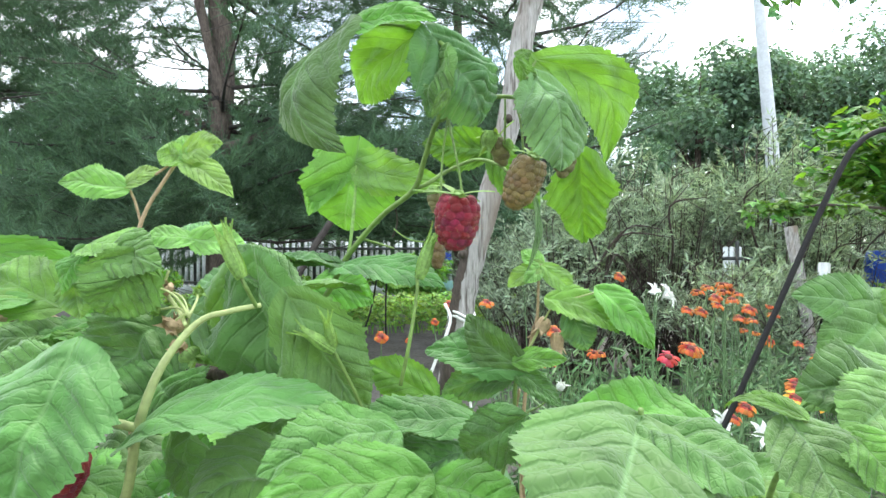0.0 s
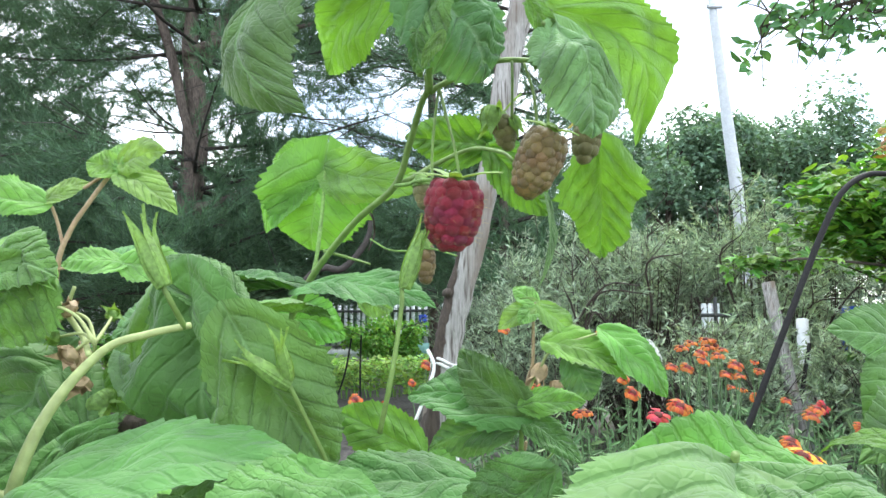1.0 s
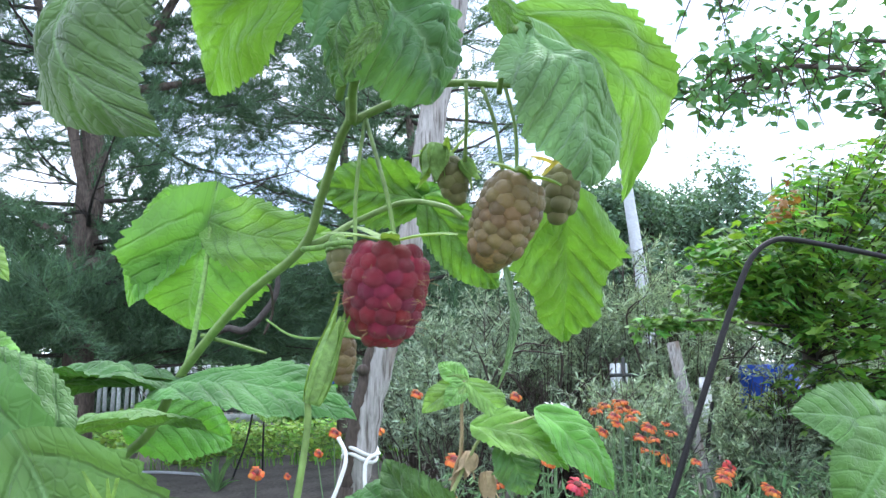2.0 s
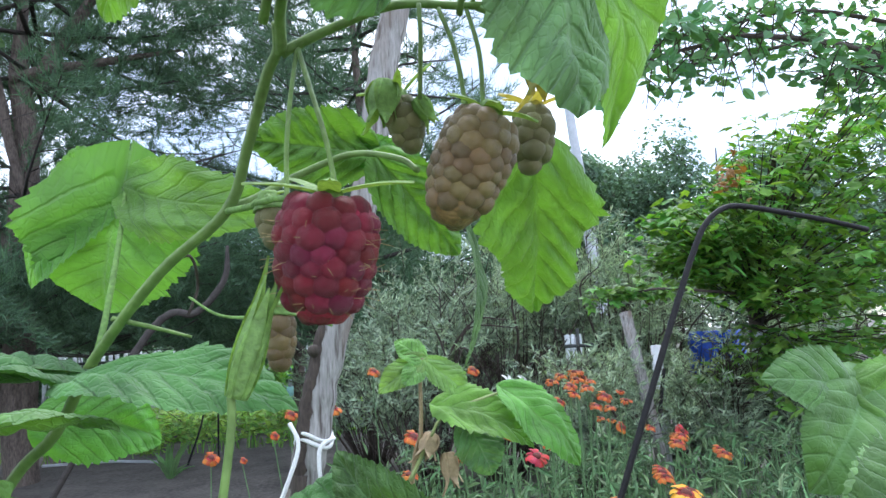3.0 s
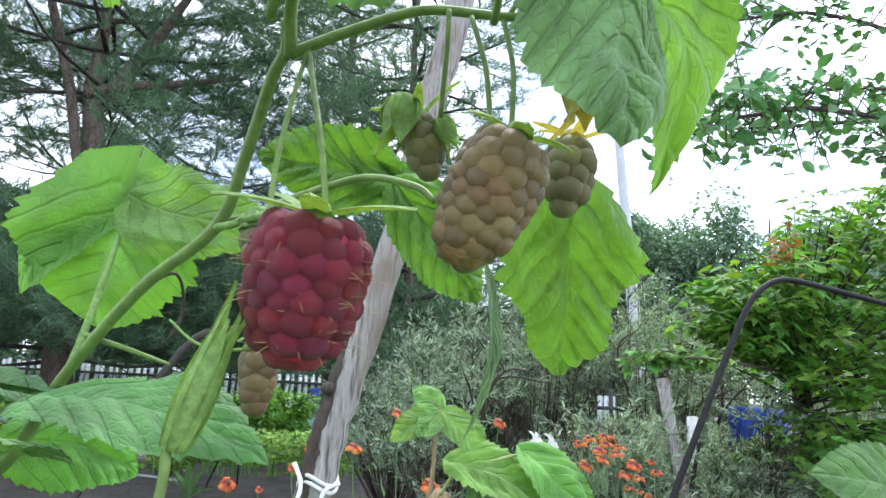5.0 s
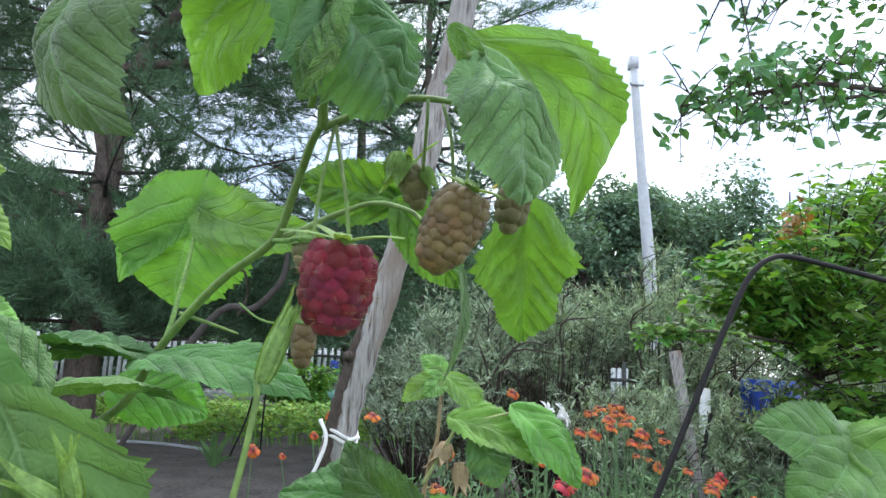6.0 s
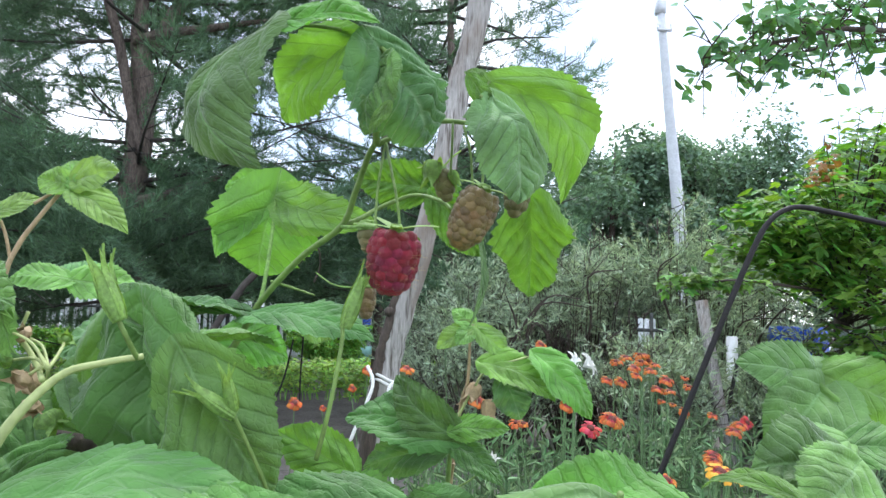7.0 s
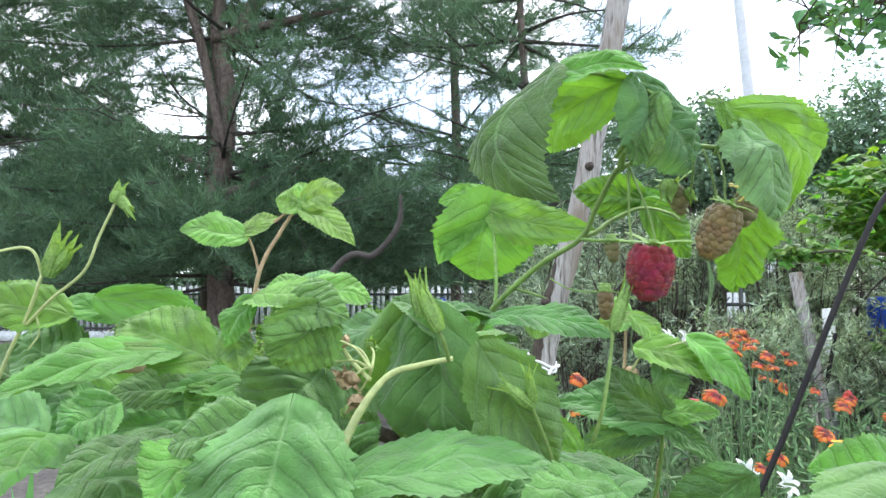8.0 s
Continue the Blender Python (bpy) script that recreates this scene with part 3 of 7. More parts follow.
bed += np.c_[rs.normal(0, 0.04, (len(bed), 2)), rs.uniform(0.0, 1.0, len(bed)) ** 2 * 0.2 * np.clip((bed[:, 1] - 7.6) / 1.5, 0.25, 1)]
tagged(leaf_cloud("vegetable_bed", bed, rs.normal(size=(len(bed), 3)) * 0.4 + np.array([0, -0.2, 1.0]), 0.095, GREENS, None, "far", 31), "bright green low vegetable bed", "plants", kind="stuff")
# rows of broadleaf trees behind the garden
for i, (x, y, h, w) in enumerate([(6.4, 19.5, 7.0, 2.4), (9.6, 20.5, 7.7, 2.8), (12.8, 19.5, 7.9, 3.0), (16.2, 20.5, 8.2, 3.0), (20.0, 22, 8.6, 3.4),
                                  (3.0, 22.5, 5.6, 2.6), (24, 20, 8, 3.4), (-0.5, 22, 4.6, 2.8), (-4, 21.5, 4.4, 2.8), (-8, 22, 5.0, 3.0), (-13, 22, 6.5, 3.4), (-19, 22, 8, 3.6),
                                  (8.0, 22.5, 7.0, 2.6), (11.2, 22.5, 7.6, 2.8)]):
    broad_tree((x, y, 0), h, w, 20000 if x > 5 else 11000, 0.165 if x > 5 else 0.2, 20 + i, TREE_LEAF, "leafy green broadleaf tree behind the garden", 0.16, 0.12 if x > 5 else 0.03)
# shrubs along the fence
for i, (x, y, h) in enumerate([(-1.35, 13.2, 0.75), (-0.95, 13.3, 0.9), (-3.6, 13.4, 0.5), (0.9, 13.2, 1.2), (-6.2, 13.2, 0.6), (-4.9, 15.2, 1.9), (-2.2, 15.4, 2.0), (0.6, 15.4, 2.3), (-8.4, 15.2, 2.2), (3.2, 15.2, 2.6), (-6.6, 15.3, 2.2), (-10.4, 15.3, 2.4), (-3.5, 15.4, 2.0), (-1.0, 15.5, 2.0), (-12.4, 15.3, 2.4)]):
    broad_tree((x, y, 0), h, 0.35 + h * 0.3, 2600 if i < 5 else 6500, 0.09 if i < 5 else 0.12, 60 + i, TREE_LEAF if i > 4 else GRASS, "light green shrub beside the picket fence", 0.03, 0.1, "shrubs by the fence", name="shrub")


# ---- power pole and wires ----
def power_pole():
    p = thing("power_pole", "pale concrete power pole against the bright sky", "power pole", at=(7.72, 17, 0))
    bm = bmesh.new()
    tube_bm(bm, [(0, 0, -0.3), (-0.3, 0, 3.38), (-0.57, 0, 6.4), (-0.8, 0, 9.2)], [0.19, 0.175, 0.14, 0.105], 8, 0.0, 3)
    part("shaft", bm, CONCRETE, p)
    part("cap", box_bm(bmesh.new(), (0.24, 0.24, 0.36), (-0.81, 0, 9.25), 0.02), CONCRETE, p)
    part("cross_arm", box_bm(bmesh.new(), (0.4, 0.08, 0.08), (-0.75, -0.13, 8.6), 0.02), CONCRETE, p)
    for dx in (-0.18, 0.18):
        tube("insulator", [(-0.75 + dx, -0.13, 8.63), (-0.75 + dx, -0.13, 8.78)], [0.035, 0.03], WHITE_PAINT, p)


power_pole()
for k, (z0, z1) in enumerate([(5.6, 4.6), (5.2, 4.2), (6.2, 5.2)]):
    w = tube("overhead_wire", [(-30, 24, z0), (-8, 23.5, z0 - 0.7), (9.0, 21.6, z1), (26, 22, z1 + 0.3)], [0.018, 0.018], ROD, sides=5, steps=8)
    tagged(w, "thin dark overhead wire crossing behind the trees", "wire", "overhead wires")


# ---- pines ----
def needles_at(name, tips, heads, mat, parent, per=26, length=0.085, seed=0, width=0.007):
    r = np.random.default_rng(seed)
    tips, heads = np.asarray(tips, float), np.asarray(heads, float)
    n = len(tips) * per
    base = np.repeat(tips, per, 0) - np.repeat(heads, per, 0) * r.uniform(0, 0.11, n)[:, None]
    d = np.repeat(heads, per, 0) * r.uniform(0.35, 1.3, n)[:, None] + r.normal(0, 0.5, (n, 3)) + np.array([0, 0, 0.12])
    d /= np.linalg.norm(d, axis=1, keepdims=True)
    acr = np.cross(d, r.normal(size=(n, 3)))
    acr /= np.linalg.norm(acr, axis=1, keepdims=True)
    ln = length * r.uniform(0.7, 1.2, n)[:, None]
    v = np.stack([base - acr * width * 0.5, base + acr * width * 0.5, base + d * ln], 1).reshape(-1, 3)
    return mesh_from(name, v, np.arange(n * 3).reshape(-1, 3), mat, parent, smooth=False)


def thin(p, at):
    """Whether a twig of a pine is bare: below, the boughs are closed; above, the needles stand in tufts with light between them, and round
    the trunk and in the gap over the lowest boughs there are few."""
    q = p + Vector(at)
    tuft = noise.noise(q * 0.95) + 0.55 * noise.noise(q * 2.3 + Vector((7, 3, 1)))
    far = q.y / 7.0
    z = 1.05 + (q.z - 1.05) / far + 0.45 * noise.noise(q * 0.7 + Vector((2, 9, 4)))
    if at[0] == -2.55 and -0.6 < p.x < 0.35 and p.y < 0.15 and 2.3 < q.z < 5.0:
        return True
    if z < 2.5:
        return tuft < -0.7
    if z < 3.35 and q.x > -3.5 * far:
        return tuft < 0.05
    return tuft < (-0.24 if q.x > -3.5 * far else -0.42)


def pine(at, height, reach, seed, whorls, trunk_r, label, limbs=(), per=12, trunk=None, dense=1.0):
    rng = random.Random(seed)
    t = thing("pine_tree", label, "pine tree", "pine trees", at)
    line = trunk or [(0, 0, -0.2), (0.03, 0, height * 0.35), (-0.05, 0.05, height * 0.7), (0, 0, height)]
    part("trunk", tube_bm(bmesh.new(), line, [trunk_r * 1.1, trunk_r, trunk_r * 0.9, trunk_r * 0.72, trunk_r * 0.4, 0.03], 14, 0.16, 8), BARK, t)
    for pts, rad in limbs:
        part("limb", tube_bm(bmesh.new(), pts, rad, 9, 0.15, 6), BARK, t)
    tips, heads = [], []
    for z, count, k in whorls:
        a0 = rng.uniform(0, 6.28)
        for i in range(count):
            a = a0 + 6.283 * i / count + rng.uniform(-0.25, 0.25)
            ln = reach * k * rng.uniform(0.75, 1.1)
            o = Vector((math.cos(a), math.sin(a), 0))
            s = Vector((0, 0, z + rng.uniform(-0.1, 0.1)))
            e = s + o * ln + Vector((0, 0, ln * rng.uniform(-0.22, 0.32)))
            m = s.lerp(e, 0.5) + Vector((rng.uniform(-0.1, 0.1), rng.uniform(-0.1, 0.1), rng.uniform(-0.12, 0.06) * ln))
            bm = tube_bm(bmesh.new(), [s, m, e], [0.02 * k + 0.006, 0.012, 0.004], 5, 0.2, 3)
            steps = max(3, int(ln / 0.12 * dense))
            for j in range(steps):
                f = 0.12 + 0.88 * j / (steps - 1)
                c = s.lerp(m, f * 2) if f < 0.5 else m.lerp(e, f * 2 - 1)
                for sgn in (-1, 1):
                    w = a + sgn * rng.uniform(0.5, 1.1)
                    tl = ln * (1.05 - f) * 0.5 + rng.uniform(0.12, 0.34)
                    d = Vector((math.cos(w), math.sin(w), rng.uniform(-0.7, 1.0)))
                    d.normalize()
                    q = c + d * tl
                    q.z -= 0.12 * tl
                    if rng.random() < 0.2:
                        tube_bm(bm, [c, q], [0.005, 0.003], 3, 0, 1)
                    g = int(tl / 0.06) + 1
                    for h in range(g):
                        pos = c.lerp(q, (h + 1) / g)
                        if pos.z < (0.75 if at[0] < -5 else 1.15) + 0.25 * noise.noise(pos * 1.1) or thin(pos, at):
                            continue
                        tips.append(pos)
                        heads.append((d + Vector((0, 0, 0.45))).normalized())
            part("branch", bm, BRANCH, t)
    tagged(needles_at("needle_mass", tips, heads, NEEDLE, t, per, 0.13, seed), kind="stuff")
    return t


pine((-2.55, 7.0, 0), 8.5, 2.5, 3, [(1.15, 6, 0.85), (1.55, 7, 1.0), (1.95, 7, 1.05), (2.35, 7, 1.0), (2.6, 5, 0.9), (3.7, 5, 0.9), (4.1, 6, 1.0), (4.6, 7, 1.1), (5.2, 7, 1.1), (5.8, 6, 1.0), (6.5, 6, 0.8)],
     0.132, "tall pine with reddish-grey bark and drooping dark needles",
     limbs=[([(0.07, -0.1, 2.45), (-0.04, -0.17, 2.91), (-0.2, -0.15, 3.58), (-0.38, -0.15, 4.14), (-0.56, -0.15, 4.65), (-0.8, -0.1, 5.4)], [0.04, 0.045, 0.048, 0.045, 0.04, 0.02]),
            ([(0.06, 0, 3.6), (0.3, 0, 4.1), (0.52, 0, 4.48), (0.9, 0, 5.3)], [0.08, 0.07, 0.055, 0.03]),
            ([(-0.1, -0.12, 3.66), (0.24, -0.14, 3.75), (0.68, -0.1, 3.85), (1.4, -0.1, 4.0)], [0.045, 0.05, 0.04, 0.015]),
            ([(0.05, -0.1, 2.05), (0.31, -0.1, 2.12), (0.63, -0.1, 2.26), (1.1, -0.1, 2.4)], [0.05, 0.045, 0.035, 0.012]),
            ([(-0.05, 0, 2.2), (-0.5, -0.2, 2.5), (-1.1, -0.3, 2.75), (-1.7, -0.4, 2.9)], [0.04, 0.035, 0.025, 0.01])],
     per=12, trunk=[(0.05, 0, -0.2), (0.0, 0, 0.98), (-0.05, 0, 2.03), (0.0, 0, 2.56), (0.01, 0, 3.19), (-0.07, 0, 3.7), (-0.07, 0, 4.1), (-0.05, 0, 4.6), (0.0, 0, 8.5)])
pine((-6.4, 8.6, 0), 9, 2.9, 11, [(z, 7, 1.1 - 0.06 * z) for z in (0.9, 1.3, 1.7, 2.1, 2.6, 3.1, 3.6, 4.2, 4.8, 5.5, 6.2)], 0.15, "dense dark pine beside the fence", per=11, dense=0.95)
pine((-0.15, 9.6, 0), 8.5, 2.4, 12, [(z, 7, 1.1 - 0.07 * z) for z in (1.4, 1.8, 2.2, 2.7, 3.2, 4.5, 5.1, 5.8, 6.5)], 0.07, "dark pine standing behind the stake", per=11, dense=0.85)
pine((-4.2, 11.2, 0), 9.5, 2.6, 13, [(z, 6, 1.1 - 0.06 * z) for z in (1.9, 2.4, 2.9, 3.4, 3.9, 4.5, 5.2, 5.9, 6.6)], 0.15, "far dark pine near the fence", per=9, dense=0.7)
pine((0.55, 6.6, 0), 6.5, 1.5, 14, [(z, 6, 1.05 - 0.05 * z) for z in (1.0, 1.4, 1.8, 2.2, 2.6, 3.0, 3.5, 4.0, 4.6, 5.2)], 0.045, "young pine behind the silvery shrub", per=10, dense=0.8)
# A low limb of the pine, built apart; its foot in the soil is made up.
low_limb = tube("low_pine_limb", [(-1.6, 4.6, 0.02), (-0.93, 4.5, 1.18), (-0.66, 4.5, 1.29), (-0.5, 4.5, 1.48), (-0.48, 4.5, 1.69)], [0.016, 0.022, 0.022, 0.019, 0.01], BRANCH, rough=0.25)
tagged(low_limb, "bare crooked dark pine limb, set in the soil", "branch")


# ---- silvery shrub ----
def silver_shrub(at, height, spread, shoots, seed, density=1.0):
    rng = random.Random(seed)
    r = np.random.default_rng(seed)
    t = thing("silvery_shrub", "grey-green shrub with narrow silvery leaves", "shrub", "silvery shrubs", at)
    pos, axis = [], []
    for i in range(shoots):
        a = rng.uniform(0, 6.283)
        k = math.sqrt(rng.random())
        o = Vector((math.cos(a), math.sin(a) * 0.75, 0))
        s = o * 0.12 * k
        e = o * spread * k + Vector((0, 0, height * (1 - 0.4 * k * k) * rng.uniform(0.8, 1.05)))
        m = s.lerp(e, 0.5) + o * 0.1 * spread + Vector((0, 0, rng.uniform(-0.1, 0.12)))
        bm = tube_bm(bmesh.new(), [s, m, e], [0.007, 0.005, 0.002], 4, 0.1, 3)
        for j in range(17):
            f = 0.26 + 0.74 * rng.random() ** 0.72
            c = s.lerp(m, f * 2) if f < 0.5 else m.lerp(e, f * 2 - 1)
            w = rng.uniform(0, 6.283)
            d = Vector((math.cos(w) * 0.8, math.sin(w) * 0.8, rng.uniform(0.15, 1.1))).normalized()
            tl = rng.uniform(0.1, 0.3)
            if j % 3 == 0:
                tube_bm(bm, [c, c + d * tl], [0.004, 0.0015], 3, 0, 1)
            if noise.noise((c + Vector(at)) * 3.1) < -0.12:
                continue
            for h in range(int(tl / 0.009 * density)):
                pos.append(c + d * tl * rng.random())
                axis.append(d)
        part("stem", bm, DARK_WOOD, t)
    for i in range(4 if height > 1.2 else 2):
        a = rng.uniform(3.4, 6.0)
        o = Vector((math.cos(a), math.sin(a), 0)) * spread
        z = height * rng.uniform(0.45, 0.8)
        line = [Vector((0, 0, z * 0.4)), o * 0.5 + Vector((rng.uniform(-0.08, 0.08), 0, z * 0.75)), o * 0.8 + Vector((rng.uniform(-0.12, 0.12), 0, z)), o * 1.05 + Vector((rng.uniform(-0.2, 0.2), 0, z + rng.uniform(-0.05, 0.2)))]
        bm = tube_bm(bmesh.new(), line, [0.011, 0.009, 0.007, 0.003], 5, 0.3, 4)
        tube_bm(bm, [line[2], line[2] + Vector((rng.uniform(-0.15, 0.15), -0.05, rng.uniform(0.08, 0.2)))], [0.005, 0.002], 4, 0.2, 2)
        part("bare_twig", bm, DARK_WOOD, t, "crooked leafless dark twig")
    n = len(pos)
    pos, axis = np.array(pos), np.array(axis)
    d = axis * 0.8 + r.normal(0, 0.7, (n, 3))
    d /= np.linalg.norm(d, axis=1, keepdims=True)
    acr = np.cross(d, r.normal(size=(n, 3)))
    acr /= np.linalg.norm(acr, axis=1, keepdims=True)
    nrm = np.cross(d, acr)
    ln = r.uniform(0.04, 0.08, n)[:, None]
    w = 0.0052 * r.uniform(0.7, 1.3, n)[:, None]
    v = np.stack([pos, pos + d * ln * 0.45 - acr * w + nrm * 0.002, pos + d * ln, pos + d * ln * 0.45 + acr * w + nrm * 0.002], 1).reshape(-1, 3)
    k = np.arange(n)[:, None] * 4
    tagged(mesh_from("foliage", v, np.concatenate([k + np.array([0, 1, 2]), k + np.array([0, 2, 3])], 0), SILVER, t, smooth=False), kind="stuff")
    return t


for i, (x, y, h, w, c) in enumerate([(0.75, 4.9, 1.45, 0.6, 60), (1.35, 5.1, 1.72, 0.65, 70), (2.25, 5.15, 1.95, 0.55, 75), (2.85, 5.4, 1.75, 0.55, 55), (1.85, 5.9, 1.75, 0.8, 60), (0.5, 6.1, 1.5, 0.7, 50), (0.95, 5.6, 1.7, 0.6, 60), (4.6, 6.0, 1.5, 0.8, 50), (2.72, 4.42, 0.95, 0.4, 65), (3.15, 4.4, 0.94, 0.42, 55), (1.7, 4.3, 0.92, 0.4, 70)]):
    silver_shrub((x, y, 0), h, w, c, 100 + i)


# ---- lobed-leaf tree with an overhanging branch ----
def lobed_tree():
    rng = random.Random(8)
    r = np.random.default_rng(8)
    t = thing("viburnum_tree", "bright green small tree with lobed leaves and whitewashed trunk", "tree", at=(2.62, 3.75, 0))
    part("trunk", tube_bm(bmesh.new(), [(0.59, 0.85, -0.1), (0.55, 0.85, 0.7), (0.52, 0.8, 1.3), (0.5, 0.6, 1.75), (0.5, 0.4, 2.2)], [0.08, 0.068, 0.058, 0.04, 0.012], 12, 0.15, 6), DARK_WOOD, t)
    part("whitewash", tube_bm(bmesh.new(), [(0.585, 0.85, 0.0), (0.56, 0.85, 0.5), (0.548, 0.85, 0.8), (0.54, 0.84, 1.0)], [0.082, 0.074, 0.072, 0.071], 12, 0.1, 5), CONCRETE, t, "flaking whitewash round the trunk")
    pos, nrm = [], []
    for i in range(160):
        x = rng.uniform(-0.55, 1.5)
        y = rng.uniform(-0.55, 0.6) if x > 0.3 else rng.uniform(-0.25, 0.6)
        high = 1.72 + (x + 0.55) * 0.8
        low = 1.36 if x < -0.1 else 0.5
        e = Vector((x, y, rng.uniform(low, high)))
        s = Vector((0.5, 0.75, min(1.7, 0.75 + 0.5 * (e.z - 0.4) * rng.uniform(0.5, 1))))
        m = s.lerp(e, 0.55) + Vector((0, 0, rng.uniform(0.02, 0.12)))
        part("limb", tube_bm(bmesh.new(), [s, m, e], [0.007, 0.005, 0.002], 4, 0.1, 3), DARK_WOOD, t)
        side = (e - m).cross(Vector((0, 0, 1))).normalized()
        for k in range(7):
            f = 0.35 + 0.65 * k / 6
            c = s.lerp(m, f * 2) if f < 0.5 else m.lerp(e, f * 2 - 1)
            for sgn in (-1, 1):
                for q in range(2):
                    pos.append(c + side * sgn * rng.uniform(0.0, 0.08) + Vector((rng.uniform(-0.04, 0.04), rng.uniform(-0.04, 0.04), rng.uniform(-0.05, 0.03))))
                    nrm.append(side * sgn * 0.35 + Vector((rng.uniform(-0.35, 0.35), rng.uniform(-0.55, 0.15), rng.uniform(0.5, 1))))
    tagged(leaf_cloud("crown", np.array(pos), np.array(nrm), 0.09, MAPLE_LEAF, t, "lobed", 9), kind="stuff")
    tips = np.array([(-0.36, -0.3, 1.84)]) + r.normal(0, 0.05, (46, 3))
    tagged(leaf_cloud("young_leaves", tips, r.normal(size=(46, 3)) * 0.4 + np.array([0, -0.3, 0.8]), 0.05, YOUNG_LEAF, t, "lobed", 19, "orange-tinged young leaves"), kind="stuff")
    # low spray of bright leaves in front of the shrub
    low = [Vector((-1.139, -0.2, 1.226)).lerp(Vector((-0.775, -0.3, 1.248)), i / 13) for i in range(14)]
    tube("low_branch", [low[0], low[7], low[13], (0.5, 0.8, 1.25)], [0.003, 0.005, 0.007, 0.012], DARK_WOOD, t)
    c = np.repeat(np.array(low), 12, 0) + r.normal(0, 0.03, (168, 3)) * np.array([1, 1, 0.8])
    tagged(leaf_cloud("low_spray", c, r.normal(size=(168, 3)) * 0.3 + np.array([0, -0.3, 0.9]), 0.06, MAPLE_LEAF, t, "lobed", 12), kind="stuff")


lobed_tree()


def fruit_tree():
    """A tree beside the path of view, whose leafy branches hang over the garden."""
    rng = random.Random(18)
    r = np.random.default_rng(18)
    t = thing("fruit_tree", "fruit tree with dark oval leaves on overhanging branches", "tree", at=(4.5, 3.3, 0))
    part("trunk", tube_bm(bmesh.new(), [(0, 0, -0.1), (0.02, 0, 0.8), (-0.04, 0, 1.7), (-0.1, 0, 2.5), (-0.1, 0, 3.3)], [0.08, 0.07, 0.06, 0.045, 0.02], 10, 0.15, 5), DARK_WOOD, t)
    over = [[(-0.08, 0, 2), (-1.70, -0.4, 2.3), (-2.60, -0.7, 2.24), (-3.00, -0.8, 2.13), (-3.35, -0.82, 2.03)],
            [(-0.10, 0, 2.3), (-1.70, -0.4, 2.72), (-2.50, -0.6, 2.74), (-3.15, -0.75, 2.52)],
            [(-0.06, 0, 1.8), (-1.60, -0.5, 2.12), (-2.10, -0.75, 2.1), (-2.45, -0.8, 2.02)],
            [(-0.10, 0, 2.6), (-1.70, -0.5, 3.05), (-2.40, -0.7, 3.1), (-2.90, -0.8, 2.85)],
            [(-0.10, 0, 2.2), (-1.60, -0.2, 2.45), (-2.30, -0.2, 2.4), (-2.80, -0.3, 2.25)],
            [(-0.10, 0, 2.5), (-1.50, 0.1, 2.8), (-2.10, 0.2, 2.75), (-2.60, 0.2, 2.6)]]
    twig = []
    for line in over:
        part("limb", tube_bm(bmesh.new(), line, [0.02, 0.013, 0.009, 0.004], 6, 0.1, 5), DARK_WOOD, t)
        pts = spline(line, 12)
        for j, q in enumerate(pts[9:]):
            for s in range(2):
                w = Vector((rng.uniform(-1, 0.6), rng.uniform(-1, 1), rng.uniform(-0.6, 0.6))).normalized() * rng.uniform(0.1, 0.3)
                part("twig", tube_bm(bmesh.new(), [q, q + w * 0.6, q + w + Vector((0, 0, -0.02))], [0.0035, 0.0025, 0.0015], 4, 0, 2), DARK_WOOD, t)
                twig += [q + w * f for f in (0.35, 0.52, 0.68, 0.84, 1.0)]
    tw = np.array(twig)
    m = len(tw)
    pos = tw + r.normal(0, 0.018, (m, 3))
    tagged(leaf_cloud("crown", pos, r.normal(size=(m, 3)) * 0.55 + np.array([0, -0.45, 0.7]), 0.062, FRUIT_LEAF, t, "oval", 10), kind="stuff")


fruit_tree()


# ---- garden stakes, planks, barrels ----
def plank():
    p = thing("leaning_plank", "weathered grey plank leaning among the shrubs", "plank")
    bm = bmesh.new()
    turn = Euler((0, radians(-10), 0)).to_matrix()
    box_bm(bm, (0.075, 0.025, 1.2), (2.02, 4.14, 0.57), 0.004, turn)
    bmesh.ops.subdivide_edges(bm, edges=bm.edges[:], cuts=2)
    for v in bm.verts:
        v.co += Vector((noise.noise(v.co * 9), 0, noise.noise(v.co * 7 + Vector((3, 0, 0))))) * 0.008
    part("board", bm, OLD_WOOD, p)


plank()
post = part("white_post", box_bm(bmesh.new(), (0.06, 0.06, 0.95), (2.35, 4.6, 0.46), 0.006), WHITE_PAINT, None)
tagged(post, "thin whitewashed garden post", "post")
dark = tube("dark_stake", [(2.12, 4.3, -0.05), (2.16, 4.3, 0.43), (2.23, 4.3, 0.79)], [0.014, 0.014, 0.012], ROD)
tagged(dark, "short dark metal stake beside the plank", "stake")


def barrel(x, y, z, r, h):
    b = thing("blue_barrel", "blue plastic barrel behind the shrubs", "barrel", "", (x, y, 0))
    bm = bmesh.new()
    tube_bm(bm, [(0, 0, 0), (0, 0, h * 0.1), (0, 0, h * 0.5), (0, 0, h * 0.9), (0, 0, h)], [r * 0.9, r, r * 1.04, r, r * 0.9], 24, 0, 4)
    part("body", bm, BLUE, b)
    for f in (0.33, 0.66):
        tube_ring = bmesh.new()
        tube_bm(tube_ring, [(r * 1.04 * math.cos(w), r * 1.04 * math.sin(w), h * f) for w in np.linspace(0, 2 * math.pi, 25)], [0.012, 0.012], 6, 0, 1)
        part("hoop", tube_ring, BLUE, b)


barrel(3.1, 5.05, 0, 0.21, 1.01)


